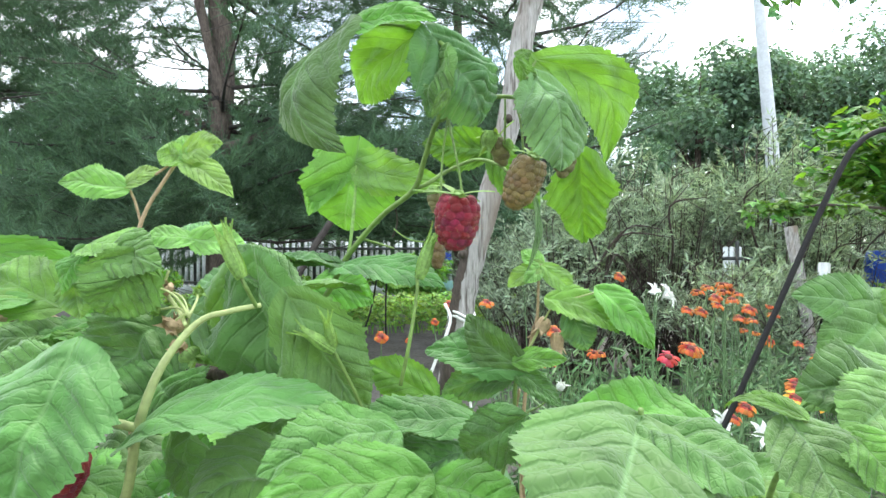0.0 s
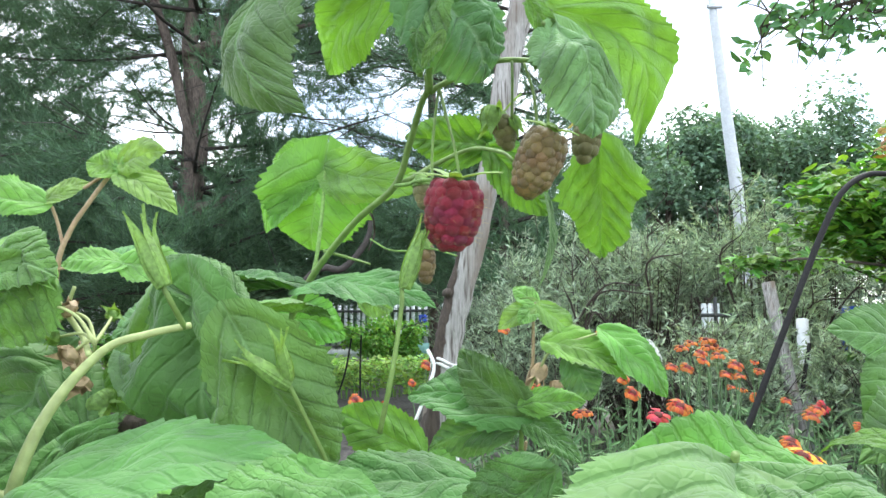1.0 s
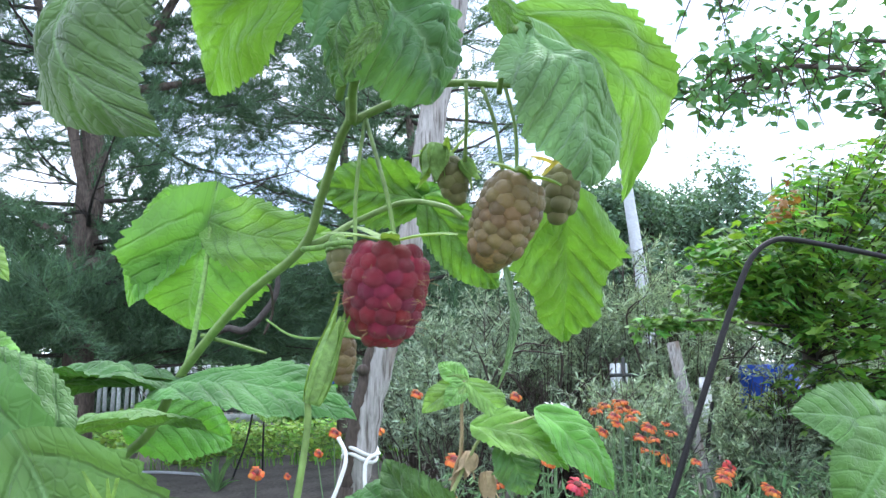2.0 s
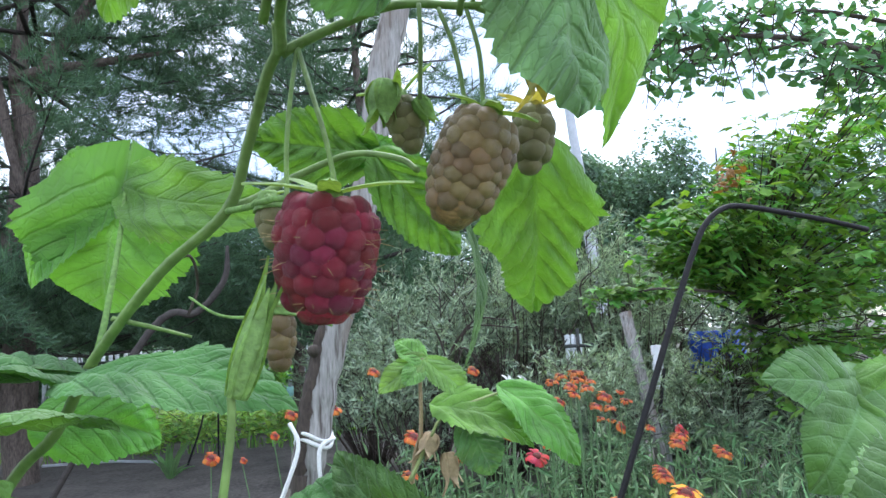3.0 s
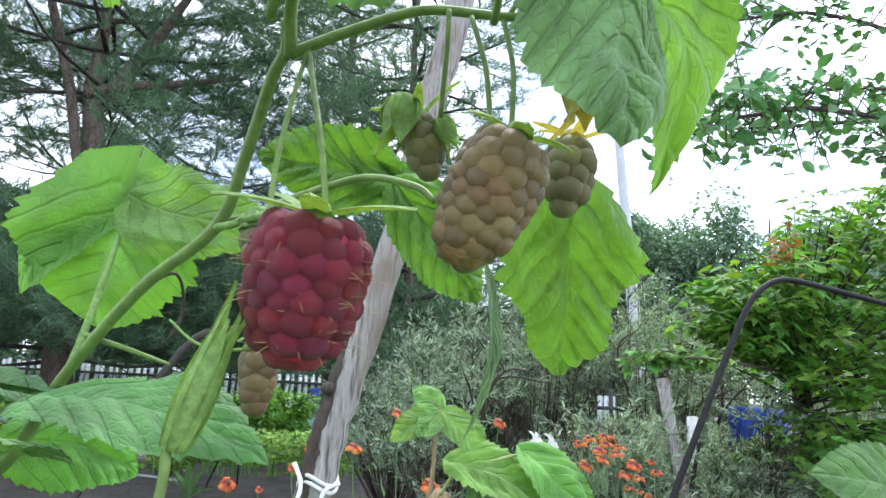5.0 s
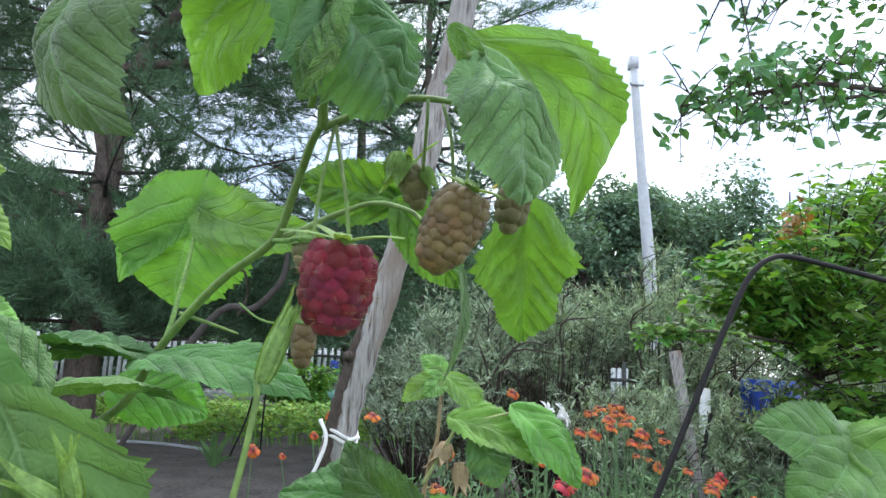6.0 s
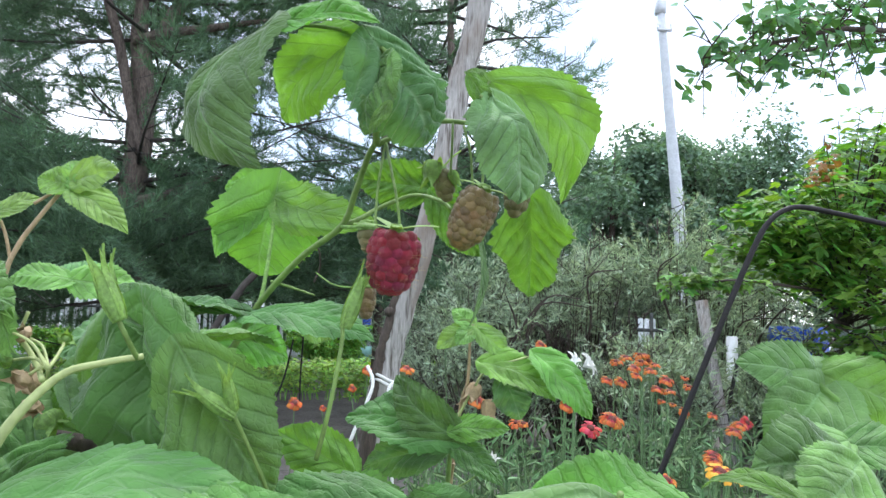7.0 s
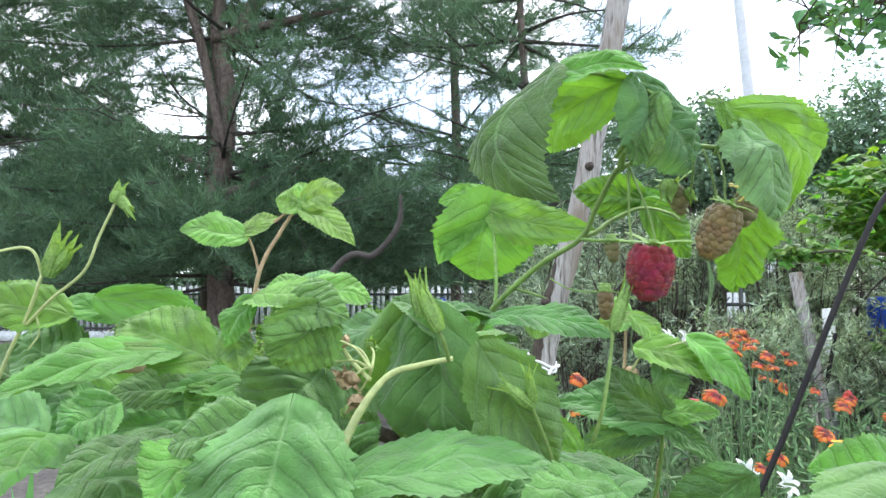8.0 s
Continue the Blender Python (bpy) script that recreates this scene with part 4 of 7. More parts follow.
def trellis():
    t = thing("garden_trellis", "white board panel behind a dark cross frame", "trellis", at=(1.83, 4.72, 0))
    for i in range(3):
        part("board", box_bm(bmesh.new(), (0.036, 0.014, 1.04), (-0.066 + 0.044 * i, 0.03, 0.52), 0.004), FENCE_PAINT, t)
    part("upright", box_bm(bmesh.new(), (0.022, 0.02, 1.08), (0, 0.0, 0.54), 0.004), FENCE_RAIL, t)
    part("crossbar", box_bm(bmesh.new(), (0.22, 0.016, 0.024), (0, -0.02, 0.96), 0.004), FENCE_RAIL, t)


trellis()
for x, y, h in ((2.6, 6.9, 0.8), (3.5, 8.2, 1.0), (2.3, 8.3, 0.85), (4.55, 7.4, 0.75), (4.75, 7.4, 0.8), (4.95, 7.4, 0.78)):
    p = part("white_post", box_bm(bmesh.new(), (0.11, 0.05, h), (x, y, h / 2), 0.008), WHITE_PAINT, None)
    tagged(p, "whitewashed board post behind the shrubs", "post", "whitewashed posts")
bl = part("blue_cloth", box_bm(bmesh.new(), (0.16, 0.03, 0.36), (-0.43, 13.93, 0.72), 0.012), BLUE, None)
tagged(bl, "blue cloth hung on the picket fence", "cloth")
wl_ = part("turquoise_board", box_bm(bmesh.new(), (0.7, 0.03, 0.3), (-0.3, 13.9, 0.18), 0.01), TURQUOISE, None)
tagged(wl_, "turquoise painted board at the fence foot", "board")
hose = tube("garden_hose", [(-2.6, 7.75, 0.035), (-2.0, 7.68, 0.04), (-1.4, 7.33, 0.04)], [0.014, 0.014], CONCRETE)
tagged(hose, "pale hose lying on the soil", "hose")
for pts in ([(-1.16, 7.2, 0.0), (-1.05, 7.3, 0.35), (-0.98, 7.3, 0.72)], [(-0.9, 7.4, 0.0), (-0.9, 7.4, 0.4), (-0.89, 7.4, 0.75)]):
    s = tube("thin_rod", pts, [0.01, 0.01], ROD, sides=6)
    tagged(s, "thin black rod standing in the soil", "rod", "thin rods")
weed = thing("pale_weed", "pale leafy weed on the bare soil", "plant", at=(-1.2, 6.6, 0))
for i in range(9):
    w = i * 2.4
    leaf(weed, (0.02 * math.cos(w), 0.02 * math.sin(w), 0.0), (0.2 * math.cos(w), 0.2 * math.sin(w), 0.1 + 0.12 * (i % 3)), (-math.cos(w), -math.sin(w), 1.5), 0.06, PALE)

# the wooden stake with its string tie
stake = thing("wooden_stake", "weathered grey wooden stake, bark peeling, tied with string", "stake")
part("shaft", tube_bm(bmesh.new(), [(-0.075, 0.77, -0.1), (-0.045, 0.77, 0.6), (-0.02, 0.77, 0.9), (-0.004, 0.77, 0.99), (0.006, 0.77, 1.035), (0.028, 0.77, 1.12), (0.047, 0.77, 1.2), (0.062, 0.77, 1.29), (0.078, 0.77, 1.36), (0.11, 0.77, 1.6)],
                      [0.016, 0.0145, 0.013, 0.0125, 0.0125, 0.013, 0.0125, 0.0125], 22, 0.14, 12), OLD_WOOD, stake)
part("bark_strip", tube_bm(bmesh.new(), [(-0.033, 0.764, 0.7), (-0.024, 0.764, 0.9), (-0.0145, 0.764, 0.98), (-0.003, 0.765, 1.035), (0.009, 0.766, 1.09)], [0.008, 0.0075, 0.007, 0.002], 9, 0.5, 10), DARK_WOOD, stake, "dark peeling bark strip")
part("bark_strip", tube_bm(bmesh.new(), [(-0.055, 0.758, 0.4), (-0.033, 0.758, 0.8), (-0.019, 0.758, 0.945)], [0.013, 0.011, 0.006], 9, 0.3, 8), DARK_WOOD, stake, "dark peeling bark strip")
for dx, dz, dy in ((-0.009, 0.04, 0.02), (0.016, 0.19, -0.004)):
    part("knot", tube_bm(bmesh.new(), [(0.012 + dx * 2, 0.757, 1.0 + dz), (0.012 + dx * 2, 0.751, 1.001 + dz)], [0.005, 0.003], 9, 0.3, 2), DARK_WOOD, stake)
tie = thing("string_tie", "white string tied round the wooden stake", "string")
loop = [(-0.008 + 0.0145 * math.cos(w), 0.77 + 0.0145 * math.sin(w), 0.968 + 0.004 * math.sin(w * 2)) for w in np.linspace(0, 2 * math.pi, 17)]
tube("loop", loop, [0.0016, 0.0016], STRING, tie, rough=0.2, steps=2)
tube("loop", [(x, y, z + 0.005) for x, y, z in loop], [0.0015, 0.0015], STRING, tie, rough=0.2, steps=2)
tube("strand", [(-0.026, 0.757, 0.985), (-0.02, 0.749, 0.966), (-0.036, 0.745, 0.923), (-0.055, 0.745, 0.876), (-0.11, 0.745, 0.74), (-0.2, 0.745, 0.5)], [0.0017, 0.0017], STRING, tie, rough=0.2)
tube("strand", [(0.008, 0.755, 0.972), (-0.004, 0.748, 0.963), (-0.002, 0.745, 0.923), (0.002, 0.745, 0.879), (0.012, 0.745, 0.72), (0.02, 0.745, 0.5)], [0.0017, 0.0017], STRING, tie, rough=0.2)

# the arched black rod
arch = tube("arched_rod", [(0.222, 1.5, -0.050), (0.550, 1.5, 0.648), (0.612, 1.5, 0.787), (0.730, 1.5, 1.060), (0.800, 1.5, 1.212), (0.835, 1.5, 1.266), (0.875, 1.5, 1.293), (0.918, 1.5, 1.298), (1.011, 1.5, 1.284), (1.127, 1.5, 1.263), (1.231, 1.5, 1.240)],
            [0.0066, 0.0066, 0.006, 0.006], ROD, sides=10)
tagged(arch, "black metal rod bent into an arch over the plants", "rod")


# ---- flowers ----
def flower(kind):
    """One daisy-like flower, its face along +z at the origin."""
    spec = {"blanket": (PETAL_ORANGE, 0.03, 13, 0.012, "red blanket flower with orange rim on a thin stem"), "orange": (PETAL_ORANGE, 0.024, 11, 0.011, "orange helenium flower on a thin stem"),
            "pink": (PETAL_PINK, 0.036, 14, 0.013, "pinkish red blanket flower with dark centre"), "yellow": (PETAL_YELLOW, 0.034, 13, 0.013, "red and yellow blanket flower")}[kind]
    mat, r, count, disc, label = spec
    f = thing("flower", label, "flower", "flowers in the bed")
    bm = bmesh.new()
    rows = []
    for i in range(5):
        u = i / 4
        w = 0.0065 * (0.45 + 0.9 * u - 0.35 * u ** 3) * r / 0.03
        z = 0.005 * math.sin(u * 2.4) - 0.009 * u * u
        rows.append([bm.verts.new((disc * 0.7 + (r - disc * 0.7) * u * (1 if k == 1 else 0.96), (k - 1) * w, z - 0.0012 * abs(k - 1))) for k in range(3)])
    for p, q in zip(rows, rows[1:]):
        bm.faces.new((p[0], q[0], q[1], p[1]))
        bm.faces.new((p[1], q[1], q[2], p[2]))
    first = part("petal", bm, mat, f)
    for i in range(count):
        ob = first if i == 0 else link("petal", first.data, None, f)
        ob.rotation_euler = (0.12 * math.sin(i * 2.1), 0.25 * math.sin(i * 1.3) + 0.1, 2 * math.pi * i / count)
    bm = bmesh.new()
    bmesh.ops.create_uvsphere(bm, u_segments=12, v_segments=7, radius=disc)
    for v in bm.verts:
        v.co.z = v.co.z * 0.55
    part("disc", bm, DISC, f, "dark domed centre")
    if kind in ("yellow", "blanket"):
        for i in range(count):
            tip = link("petal_tip", first.data.copy(), None, f)
            tip.data.materials[0] = PETAL_RED
            tip.scale = (0.66 if kind == "yellow" else 0.68, 0.95, 1)
            tip.location = (0, 0, 0.0015)
            tip.rotation_euler = (0.12 * math.sin(i * 2.1), 0.25 * math.sin(i * 1.3) + 0.1, 2 * math.pi * i / count)
    return f


def place_flower(proto, x, y, z, tilt, turn, size):
    """A copy of the flower on its own bent stem."""
    m = Matrix.Translation((x, y, z)) @ Euler((tilt, 0, turn)).to_matrix().to_4x4()
    f = copy_thing(proto, m)
    f.scale = (size, size, size)
    inv = f.matrix_basis.inverted()
    foot = Vector((x + 0.08 * math.sin(x * 37), y + 0.12, -0.02))
    neck = Vector((x, y, z)) - (m.to_3x3() @ Vector((0, 0, 0.03)))
    tube("stem", [inv @ p for p in (foot, foot.lerp(neck, 0.55) + Vector((0.01, 0.01, 0)), neck, Vector((x, y, z)))], [0.0028 / size, 0.0024 / size, 0.0022 / size], STEM, f, sides=5)


kinds = {k: flower(k) for k in ("blanket", "orange", "pink", "yellow")}
place_flower(kinds["pink"], 0.565, 1.950, 0.734, 0.50, 0.00, 0.90)
place_flower(kinds["blanket"], 0.676, 2.100, 0.736, 0.68, 0.20, 1.05)
place_flower(kinds["blanket"], 0.594, 2.300, 0.750, 0.81, 0.10, 0.95)
place_flower(kinds["orange"], 0.406, 2.200, 0.706, 0.24, 0.50, 1.16)
place_flower(kinds["orange"], 1.003, 2.900, 0.876, 0.24, 0.00, 1.26)
place_flower(kinds["orange"], 1.031, 2.800, 0.865, 0.20, 0.40, 1.26)
place_flower(kinds["orange"], 1.028, 2.700, 0.839, 0.28, -0.40, 1.26)
place_flower(kinds["blanket"], 0.982, 2.750, 0.845, 0.43, -0.30, 1.00)
place_flower(kinds["orange"], 1.100, 2.950, 0.885, 0.16, 0.40, 1.16)
place_flower(kinds["blanket"], 0.940, 2.600, 0.827, 0.56, 0.90, 0.95)
place_flower(kinds["blanket"], 1.055, 2.600, 0.812, 0.56, 0.00, 1.05)
place_flower(kinds["blanket"], 0.879, 2.600, 0.802, 0.68, 0.30, 0.95)
place_flower(kinds["orange"], 0.981, 2.400, 0.791, 0.20, -0.30, 0.95)
place_flower(kinds["orange"], 1.259, 2.900, 0.796, 0.32, 0.80, 0.84)
place_flower(kinds["orange"], 1.119, 2.700, 0.709, 0.24, 0.80, 0.79)
place_flower(kinds["yellow"], 0.639, 1.350, 0.752, 0.43, 0.00, 0.85)
place_flower(kinds["blanket"], 1.236, 2.400, 0.679, 0.37, 0.00, 0.89)
place_flower(kinds["blanket"], 0.897, 1.900, 0.660, 0.31, 0.60, 0.95)
place_flower(kinds["blanket"], 0.762, 1.900, 0.606, 0.50, 0.00, 1.00)
place_flower(kinds["blanket"], 1.382, 2.900, 0.640, 0.43, 0.30, 0.84)
place_flower(kinds["blanket"], 0.074, 2.800, 0.817, 0.28, 0.00, 1.16)
place_flower(kinds["blanket"], -0.082, 3.000, 0.790, 0.74, 0.30, 0.95)
place_flower(kinds["blanket"], -0.141, 2.900, 0.725, 0.93, 0.30, 0.63)
place_flower(kinds["blanket"], -0.283, 3.200, 0.601, 0.74, 0.30, 0.58)
place_flower(kinds["blanket"], -0.405, 3.150, 0.628, 0.71, 0.10, 1.21)
place_flower(kinds["blanket"], 0.661, 3.000, 0.915, 0.74, 0.20, 0.95)
place_flower(kinds["blanket"], 0.246, 3.000, 0.936, 0.62, 0.20, 0.95)
place_flower(kinds["blanket"], 0.279, 2.200, 0.774, 0.68, 0.10, 1.00)
place_flower(kinds["orange"], 0.386, 2.000, 0.736, 0.48, 0.30, 0.73)
place_flower(kinds["blanket"], 0.564, 2.300, 0.796, 0.68, -0.40, 0.73)
place_flower(kinds["blanket"], 0.941, 2.000, 0.650, 0.37, 0.10, 1.00)
place_flower(kinds["blanket"], 1.328, 2.300, 0.627, 0.43, 0.00, 0.95)
place_flower(kinds["blanket"], 1.385, 2.700, 0.630, 0.31, 0.30, 1.00)
place_flower(kinds["orange"], 1.075, 2.700, 0.720, 0.20, 0.10, 0.84)
place_flower(kinds["yellow"], 0.791, 1.600, 0.692, 0.37, 0.40, 1.00)
place_flower(kinds["blanket"], 1.095, 2.300, 0.597, 0.37, 0.30, 0.95)
place_flower(kinds["blanket"], 1.501, 2.600, 0.584, 0.56, 0.30, 0.95)
place_flower(kinds["yellow"], 0.675, 1.420, 0.736, 0.50, 0.20, 0.75)
place_flower(kinds["blanket"], 0.808, 2.100, 0.525, 0.50, 0.20, 0.84)
place_flower(kinds["orange"], 0.223, 1.900, 0.726, 0.28, 0.10, 0.95)
place_flower(kinds["orange"], 0.946, 2.850, 0.860, 0.20, 0.20, 1.26)
place_flower(kinds["orange"], 1.106, 2.850, 0.851, 0.18, -0.20, 1.16)
place_flower(kinds["blanket"], 1.021, 2.600, 0.778, 0.37, 0.20, 0.95)
place_flower(kinds["blanket"], 0.890, 2.800, 0.789, 0.50, 0.30, 0.95)
place_flower(kinds["blanket"], 0.753, 2.300, 0.705, 0.56, 0.10, 1.16)
place_flower(kinds["orange"], 1.065, 2.900, 0.887, 0.16, 0.30, 1.37)
place_flower(kinds["orange"], 1.187, 2.700, 0.779, 0.24, 0.40, 1.05)
place_flower(kinds["blanket"], 0.702, 2.200, 0.724, 0.43, 0.20, 1.16)
place_flower(kinds["blanket"], 1.164, 2.300, 0.674, 0.37, 0.20, 1.05)
for k, ob in kinds.items():
    ob.matrix_basis = Matrix.Translation({"blanket": (1.35, 3.1, 0.62), "orange": (1.12, 2.95, 0.86), "pink": (1.75, 3.3, 0.55), "yellow": (0.92, 1.9, 0.42)}[k]) @ Euler((1.1, 0, 0.3)).to_matrix().to_4x4()
    tube("stem", [(0, 0, 0), (0, -0.02, -0.05), (0, -0.5, -0.3)], [0.0025, 0.0025], STEM, ob, sides=5)


def lily(x, y, z, turn):
    f = thing("white_flower", "white star-shaped lily flower among the stems", "flower", "white lilies", (x, y, z))
    mesh = None
    for i in range(6):
        if mesh is None:
            bm = bmesh.new()
            rows = []
            for k in range(6):
                u = k / 5
                w = 0.012 * math.sin(math.pi * (0.12 + 0.85 * u))
                rows.append([bm.verts.new((0.055 * u, s * w, 0.025 * math.sin(u * 2.6) - 0.002 * (s == 0))) for s in (-1, 0, 1)])
            for p, q in zip(rows, rows[1:]):
                bm.faces.new((p[0], q[0], q[1], p[1]))
                bm.faces.new((p[1], q[1], q[2], p[2]))
            ob = part("petal", bm, PETAL_WHITE, f)
            mesh = ob.data
        else:
            ob = link("petal", mesh, None, f)
        ob.rotation_mode = "QUATERNION"
        ob.rotation_quaternion = (Euler((radians(62), 0, 0)).to_matrix() @ Euler((0, -0.15, 2 * math.pi * i / 6)).to_matrix()).to_quaternion()
    tube("stem", [(0, 0, 0), (0, 0.03, -0.06), (0.02, 0.05, -z)], [0.003, 0.003], STEM, f, sides=5)
    f.rotation_euler = (0, 0, turn * 0.3)


lily(0.8747, 2.4000, 0.4303, 0.00)
lily(0.9586, 2.3000, 0.4159, 1.30)
lily(0.794, 3.000, 0.839, 2.60)
lily(0.730, 2.600, 0.854, 3.90)
lily(0.737, 2.600, 0.855, 5.20)

# stems and narrow leaves of the flower bed
rs = np.random.default_rng(12)
spots = [(x, y, 0.0) for x, y in zip(rs.uniform(0.15, 2.9, 900), rs.uniform(1.75, 3.9, 900)) if x < 0.35 + y * 0.75]
tagged(blades("flower_bed_stems", spots[::2], 0.42, 0.006, STEM, lean=0.35, per=4, seed=21), "thin green stems and narrow leaves of the flower bed", "plants", kind="stuff")
mass = np.repeat(np.array(spots), 7, 0)
mass += np.c_[rs.normal(0, 0.06, (len(mass), 2)), rs.uniform(0.0, 0.5, len(mass))]
tagged(leaf_cloud("flower_bed_leaves", mass, rs.normal(size=(len(mass), 3)) * 0.7 + np.array([0, -0.4, 0.4]), 0.07, STEM, None, "narrow", 33), "narrow green leaves of the flower bed", "plants", kind="stuff")
under = [(x, y, 0.0) for x, y in zip(rs.normal(0, 0.95, 1300), rs.normal(0.95, 0.6, 1300)) if y > 0.05 + 0.25 * math.sin(x * 3) and noise.noise(Vector((x * 2, y * 2, 7))) > -0.25]
tagged(blades("undergrowth", under, 0.42, 0.028, FRUIT_LEAF, lean=0.9, per=3, seed=23), "tangled green undergrowth below the raspberries", "plants", kind="stuff")


# ---- raspberry plants ----
fruiting = thing("raspberry_cane", "fruiting raspberry cane with one ripe red berry among green leaves", "raspberry plant", "raspberry plants")
tube("cane", [(-0.2810, 0.6000, 0.2980), (-0.2190, 0.5400, 0.6010), (-0.1820, 0.5040, 0.7840), (-0.1580, 0.4800, 0.9030), (-0.1140, 0.4600, 0.9950), (-0.0930, 0.4500, 1.0190), (-0.0790, 0.4400, 1.0420), (-0.0540, 0.4150, 1.0670), (-0.0320, 0.3950, 1.0820), (-0.0250, 0.3850, 1.0980), (-0.0190, 0.3720, 1.1130), (-0.0160, 0.3670, 1.1180), (-0.0160, 0.3620, 1.1230)], [0.0028, 0.0023, 0.002, 0.0018, 0.0016, 0.0015, 0.0012], CANE, fruiting, sides=7)
tube("side_shoot", [(-0.0150, 0.3670, 1.1170), (-0.0150, 0.3600, 1.1240), (-0.0140, 0.3500, 1.1270), (-0.0170, 0.3350, 1.1330), (-0.0210, 0.3300, 1.1390)], [0.0016, 0.0014, 0.0012], CANE, fruiting, sides=7)
tube("side_shoot", [(-0.0150, 0.3670, 1.1170), (-0.0120, 0.3670, 1.1190), (-0.0010, 0.3650, 1.1240), (0.0140, 0.3600, 1.1280), (0.0310, 0.3550, 1.1260), (0.0450, 0.3500, 1.1250), (0.0470, 0.3400, 1.1230)], [0.0015, 0.0013, 0.0011, 0.001], CANE, fruiting, sides=7)
tube("side_shoot", [(-0.0320, 0.3950, 1.0820), (-0.0230, 0.3950, 1.0860), (-0.0130, 0.4000, 1.0930), (0.0040, 0.4000, 1.1000), (0.0170, 0.3900, 1.0960), (0.0220, 0.3850, 1.0910)], [0.0014, 0.0012, 0.001, 0.0009], CANE, fruiting, sides=7)
tube("side_shoot", [(-0.0320, 0.3950, 1.0820), (-0.0250, 0.3800, 1.0800), (-0.0170, 0.3650, 1.0790), (-0.0100, 0.3550, 1.0760)], [0.001, 0.0009, 0.0008], SEPAL, fruiting, sides=7)
tube("berry_stalk", [(-0.0110, 0.3670, 1.1190), (-0.0130, 0.3600, 1.1020), (-0.0140, 0.3550, 1.0880), (-0.0140, 0.3500, 1.0750)], [0.00062, 0.0006, 0.0006], CANE, fruiting, sides=6)
tube("berry_stalk", [(-0.0110, 0.3670, 1.1190), (-0.0080, 0.3580, 1.1040), (-0.0050, 0.3500, 1.0890), (-0.0030, 0.3470, 1.0750)], [0.0007, 0.00062, 0.00062], CANE, fruiting, sides=6)
tube("berry_stalk", [(0.0190, 0.3550, 1.1260), (0.0190, 0.3550, 1.1160), (0.0190, 0.3600, 1.1030)], [0.0006, 0.0006], CANE, fruiting, sides=6)
tube("berry_stalk", [(0.0240, 0.3550, 1.1250), (0.0270, 0.3520, 1.1120), (0.0280, 0.3480, 1.0950)], [0.0006, 0.0006], CANE, fruiting, sides=6)
tube("berry_stalk", [(0.0310, 0.3550, 1.1260), (0.0330, 0.3520, 1.1120), (0.0320, 0.3480, 1.0950)], [0.0006, 0.0006], CANE, fruiting, sides=6)
tube("berry_stalk", [(0.0330, 0.3550, 1.1260), (0.0390, 0.3520, 1.1210), (0.0420, 0.3500, 1.1110)], [0.0008, 0.0007], CANE, fruiting, sides=6)
tube("petiole", [(0.0320, 0.3550, 1.1260), (0.0350, 0.3500, 1.1300), (0.0350, 0.3400, 1.1290)], [0.0006, 0.0006], CANE, fruiting, sides=6)
tube("dry_tendril", [(-0.0550, 0.4200, 1.0680), (-0.0460, 0.4200, 1.0730), (-0.0450, 0.4300, 1.0640), (-0.0480, 0.4300, 1.0550)], [0.0005, 0.0005], DARK_WOOD, fruiting, sides=5)
tube("tendril", [(-0.0460, 0.4200, 1.0600), (-0.0370, 0.4100, 1.0540), (-0.0280, 0.4000, 1.0520), (-0.0150, 0.3900, 1.0520), (-0.0040, 0.3800, 1.0480)], [0.0004, 0.0005, 0.0004], SEPAL, fruiting, sides=5)
tube("side_shoot", [(-0.0710, 0.4300, 1.0550), (-0.0600, 0.4300, 1.0520), (-0.0470, 0.4300, 1.0480)], [0.0009, 0.0008, 0.0005], CANE, fruiting, sides=6)
berry(fruiting, (-0.0050, 0.3460, 1.0740), (-0.0070, 0.3500, 1.0480), 0.0226, BERRY_RED, rings=7, grain=0.003, label="ripe red raspberry with dry styles", hairs=60, calyx_size=1.35)
berry(fruiting, (0.0320, 0.3450, 1.0930), (0.0220, 0.3500, 1.0690), 0.0184, BERRY_TAN, grain=0.0027, rings=8, label="unripe tan raspberry")
berry(fruiting, (0.0530, 0.3720, 1.1040), (0.0510, 0.3720, 1.0880), 0.0126, BERRY_DARK, rings=4, label="small dark unripe raspberry", calyx=SEPAL_YELLOW, calyx_size=1.5)
berry(fruiting, (0.0160, 0.3750, 1.1070), (0.0190, 0.3750, 1.0950), 0.0099, BERRY_DARK, rings=4, label="small dark unripe raspberry", calyx_size=1.9)
berry(fruiting, (-0.0180, 0.3950, 1.0530), (-0.0180, 0.3950, 1.0380), 0.0091, BERRY_TAN, rings=5, label="unripe tan raspberry")
berry(fruiting, (-0.0190, 0.3750, 1.0790), (-0.0180, 0.3750, 1.0700), 0.0079, BERRY_DARK, rings=3, label="small brownish green raspberry")
bud(fruiting, (0.0120, 0.3720, 1.1120), (0.0100, 0.3720, 1.0980), 0.0118, SEPAL, spread=0.8)
bud(fruiting, (0.0200, 0.3700, 1.1070), (0.0250, 0.3700, 1.0990), 0.0063, SEPAL, spread=0.9)
bud(fruiting, (0.0480, 0.3500, 1.1120), (0.0480, 0.3500, 1.0980), 0.0112, SEPAL_YELLOW, spread=1.3)
tube("bud_stalk", [(-0.0260, 0.3450, 1.0340), (-0.0260, 0.3450, 1.0270), (-0.0280, 0.3450, 1.0120), (-0.0310, 0.3450, 0.9950), (-0.0350, 0.3500, 0.9780)], [0.0009, 0.0009, 0.001, 0.0011], CANE, fruiting, sides=7)
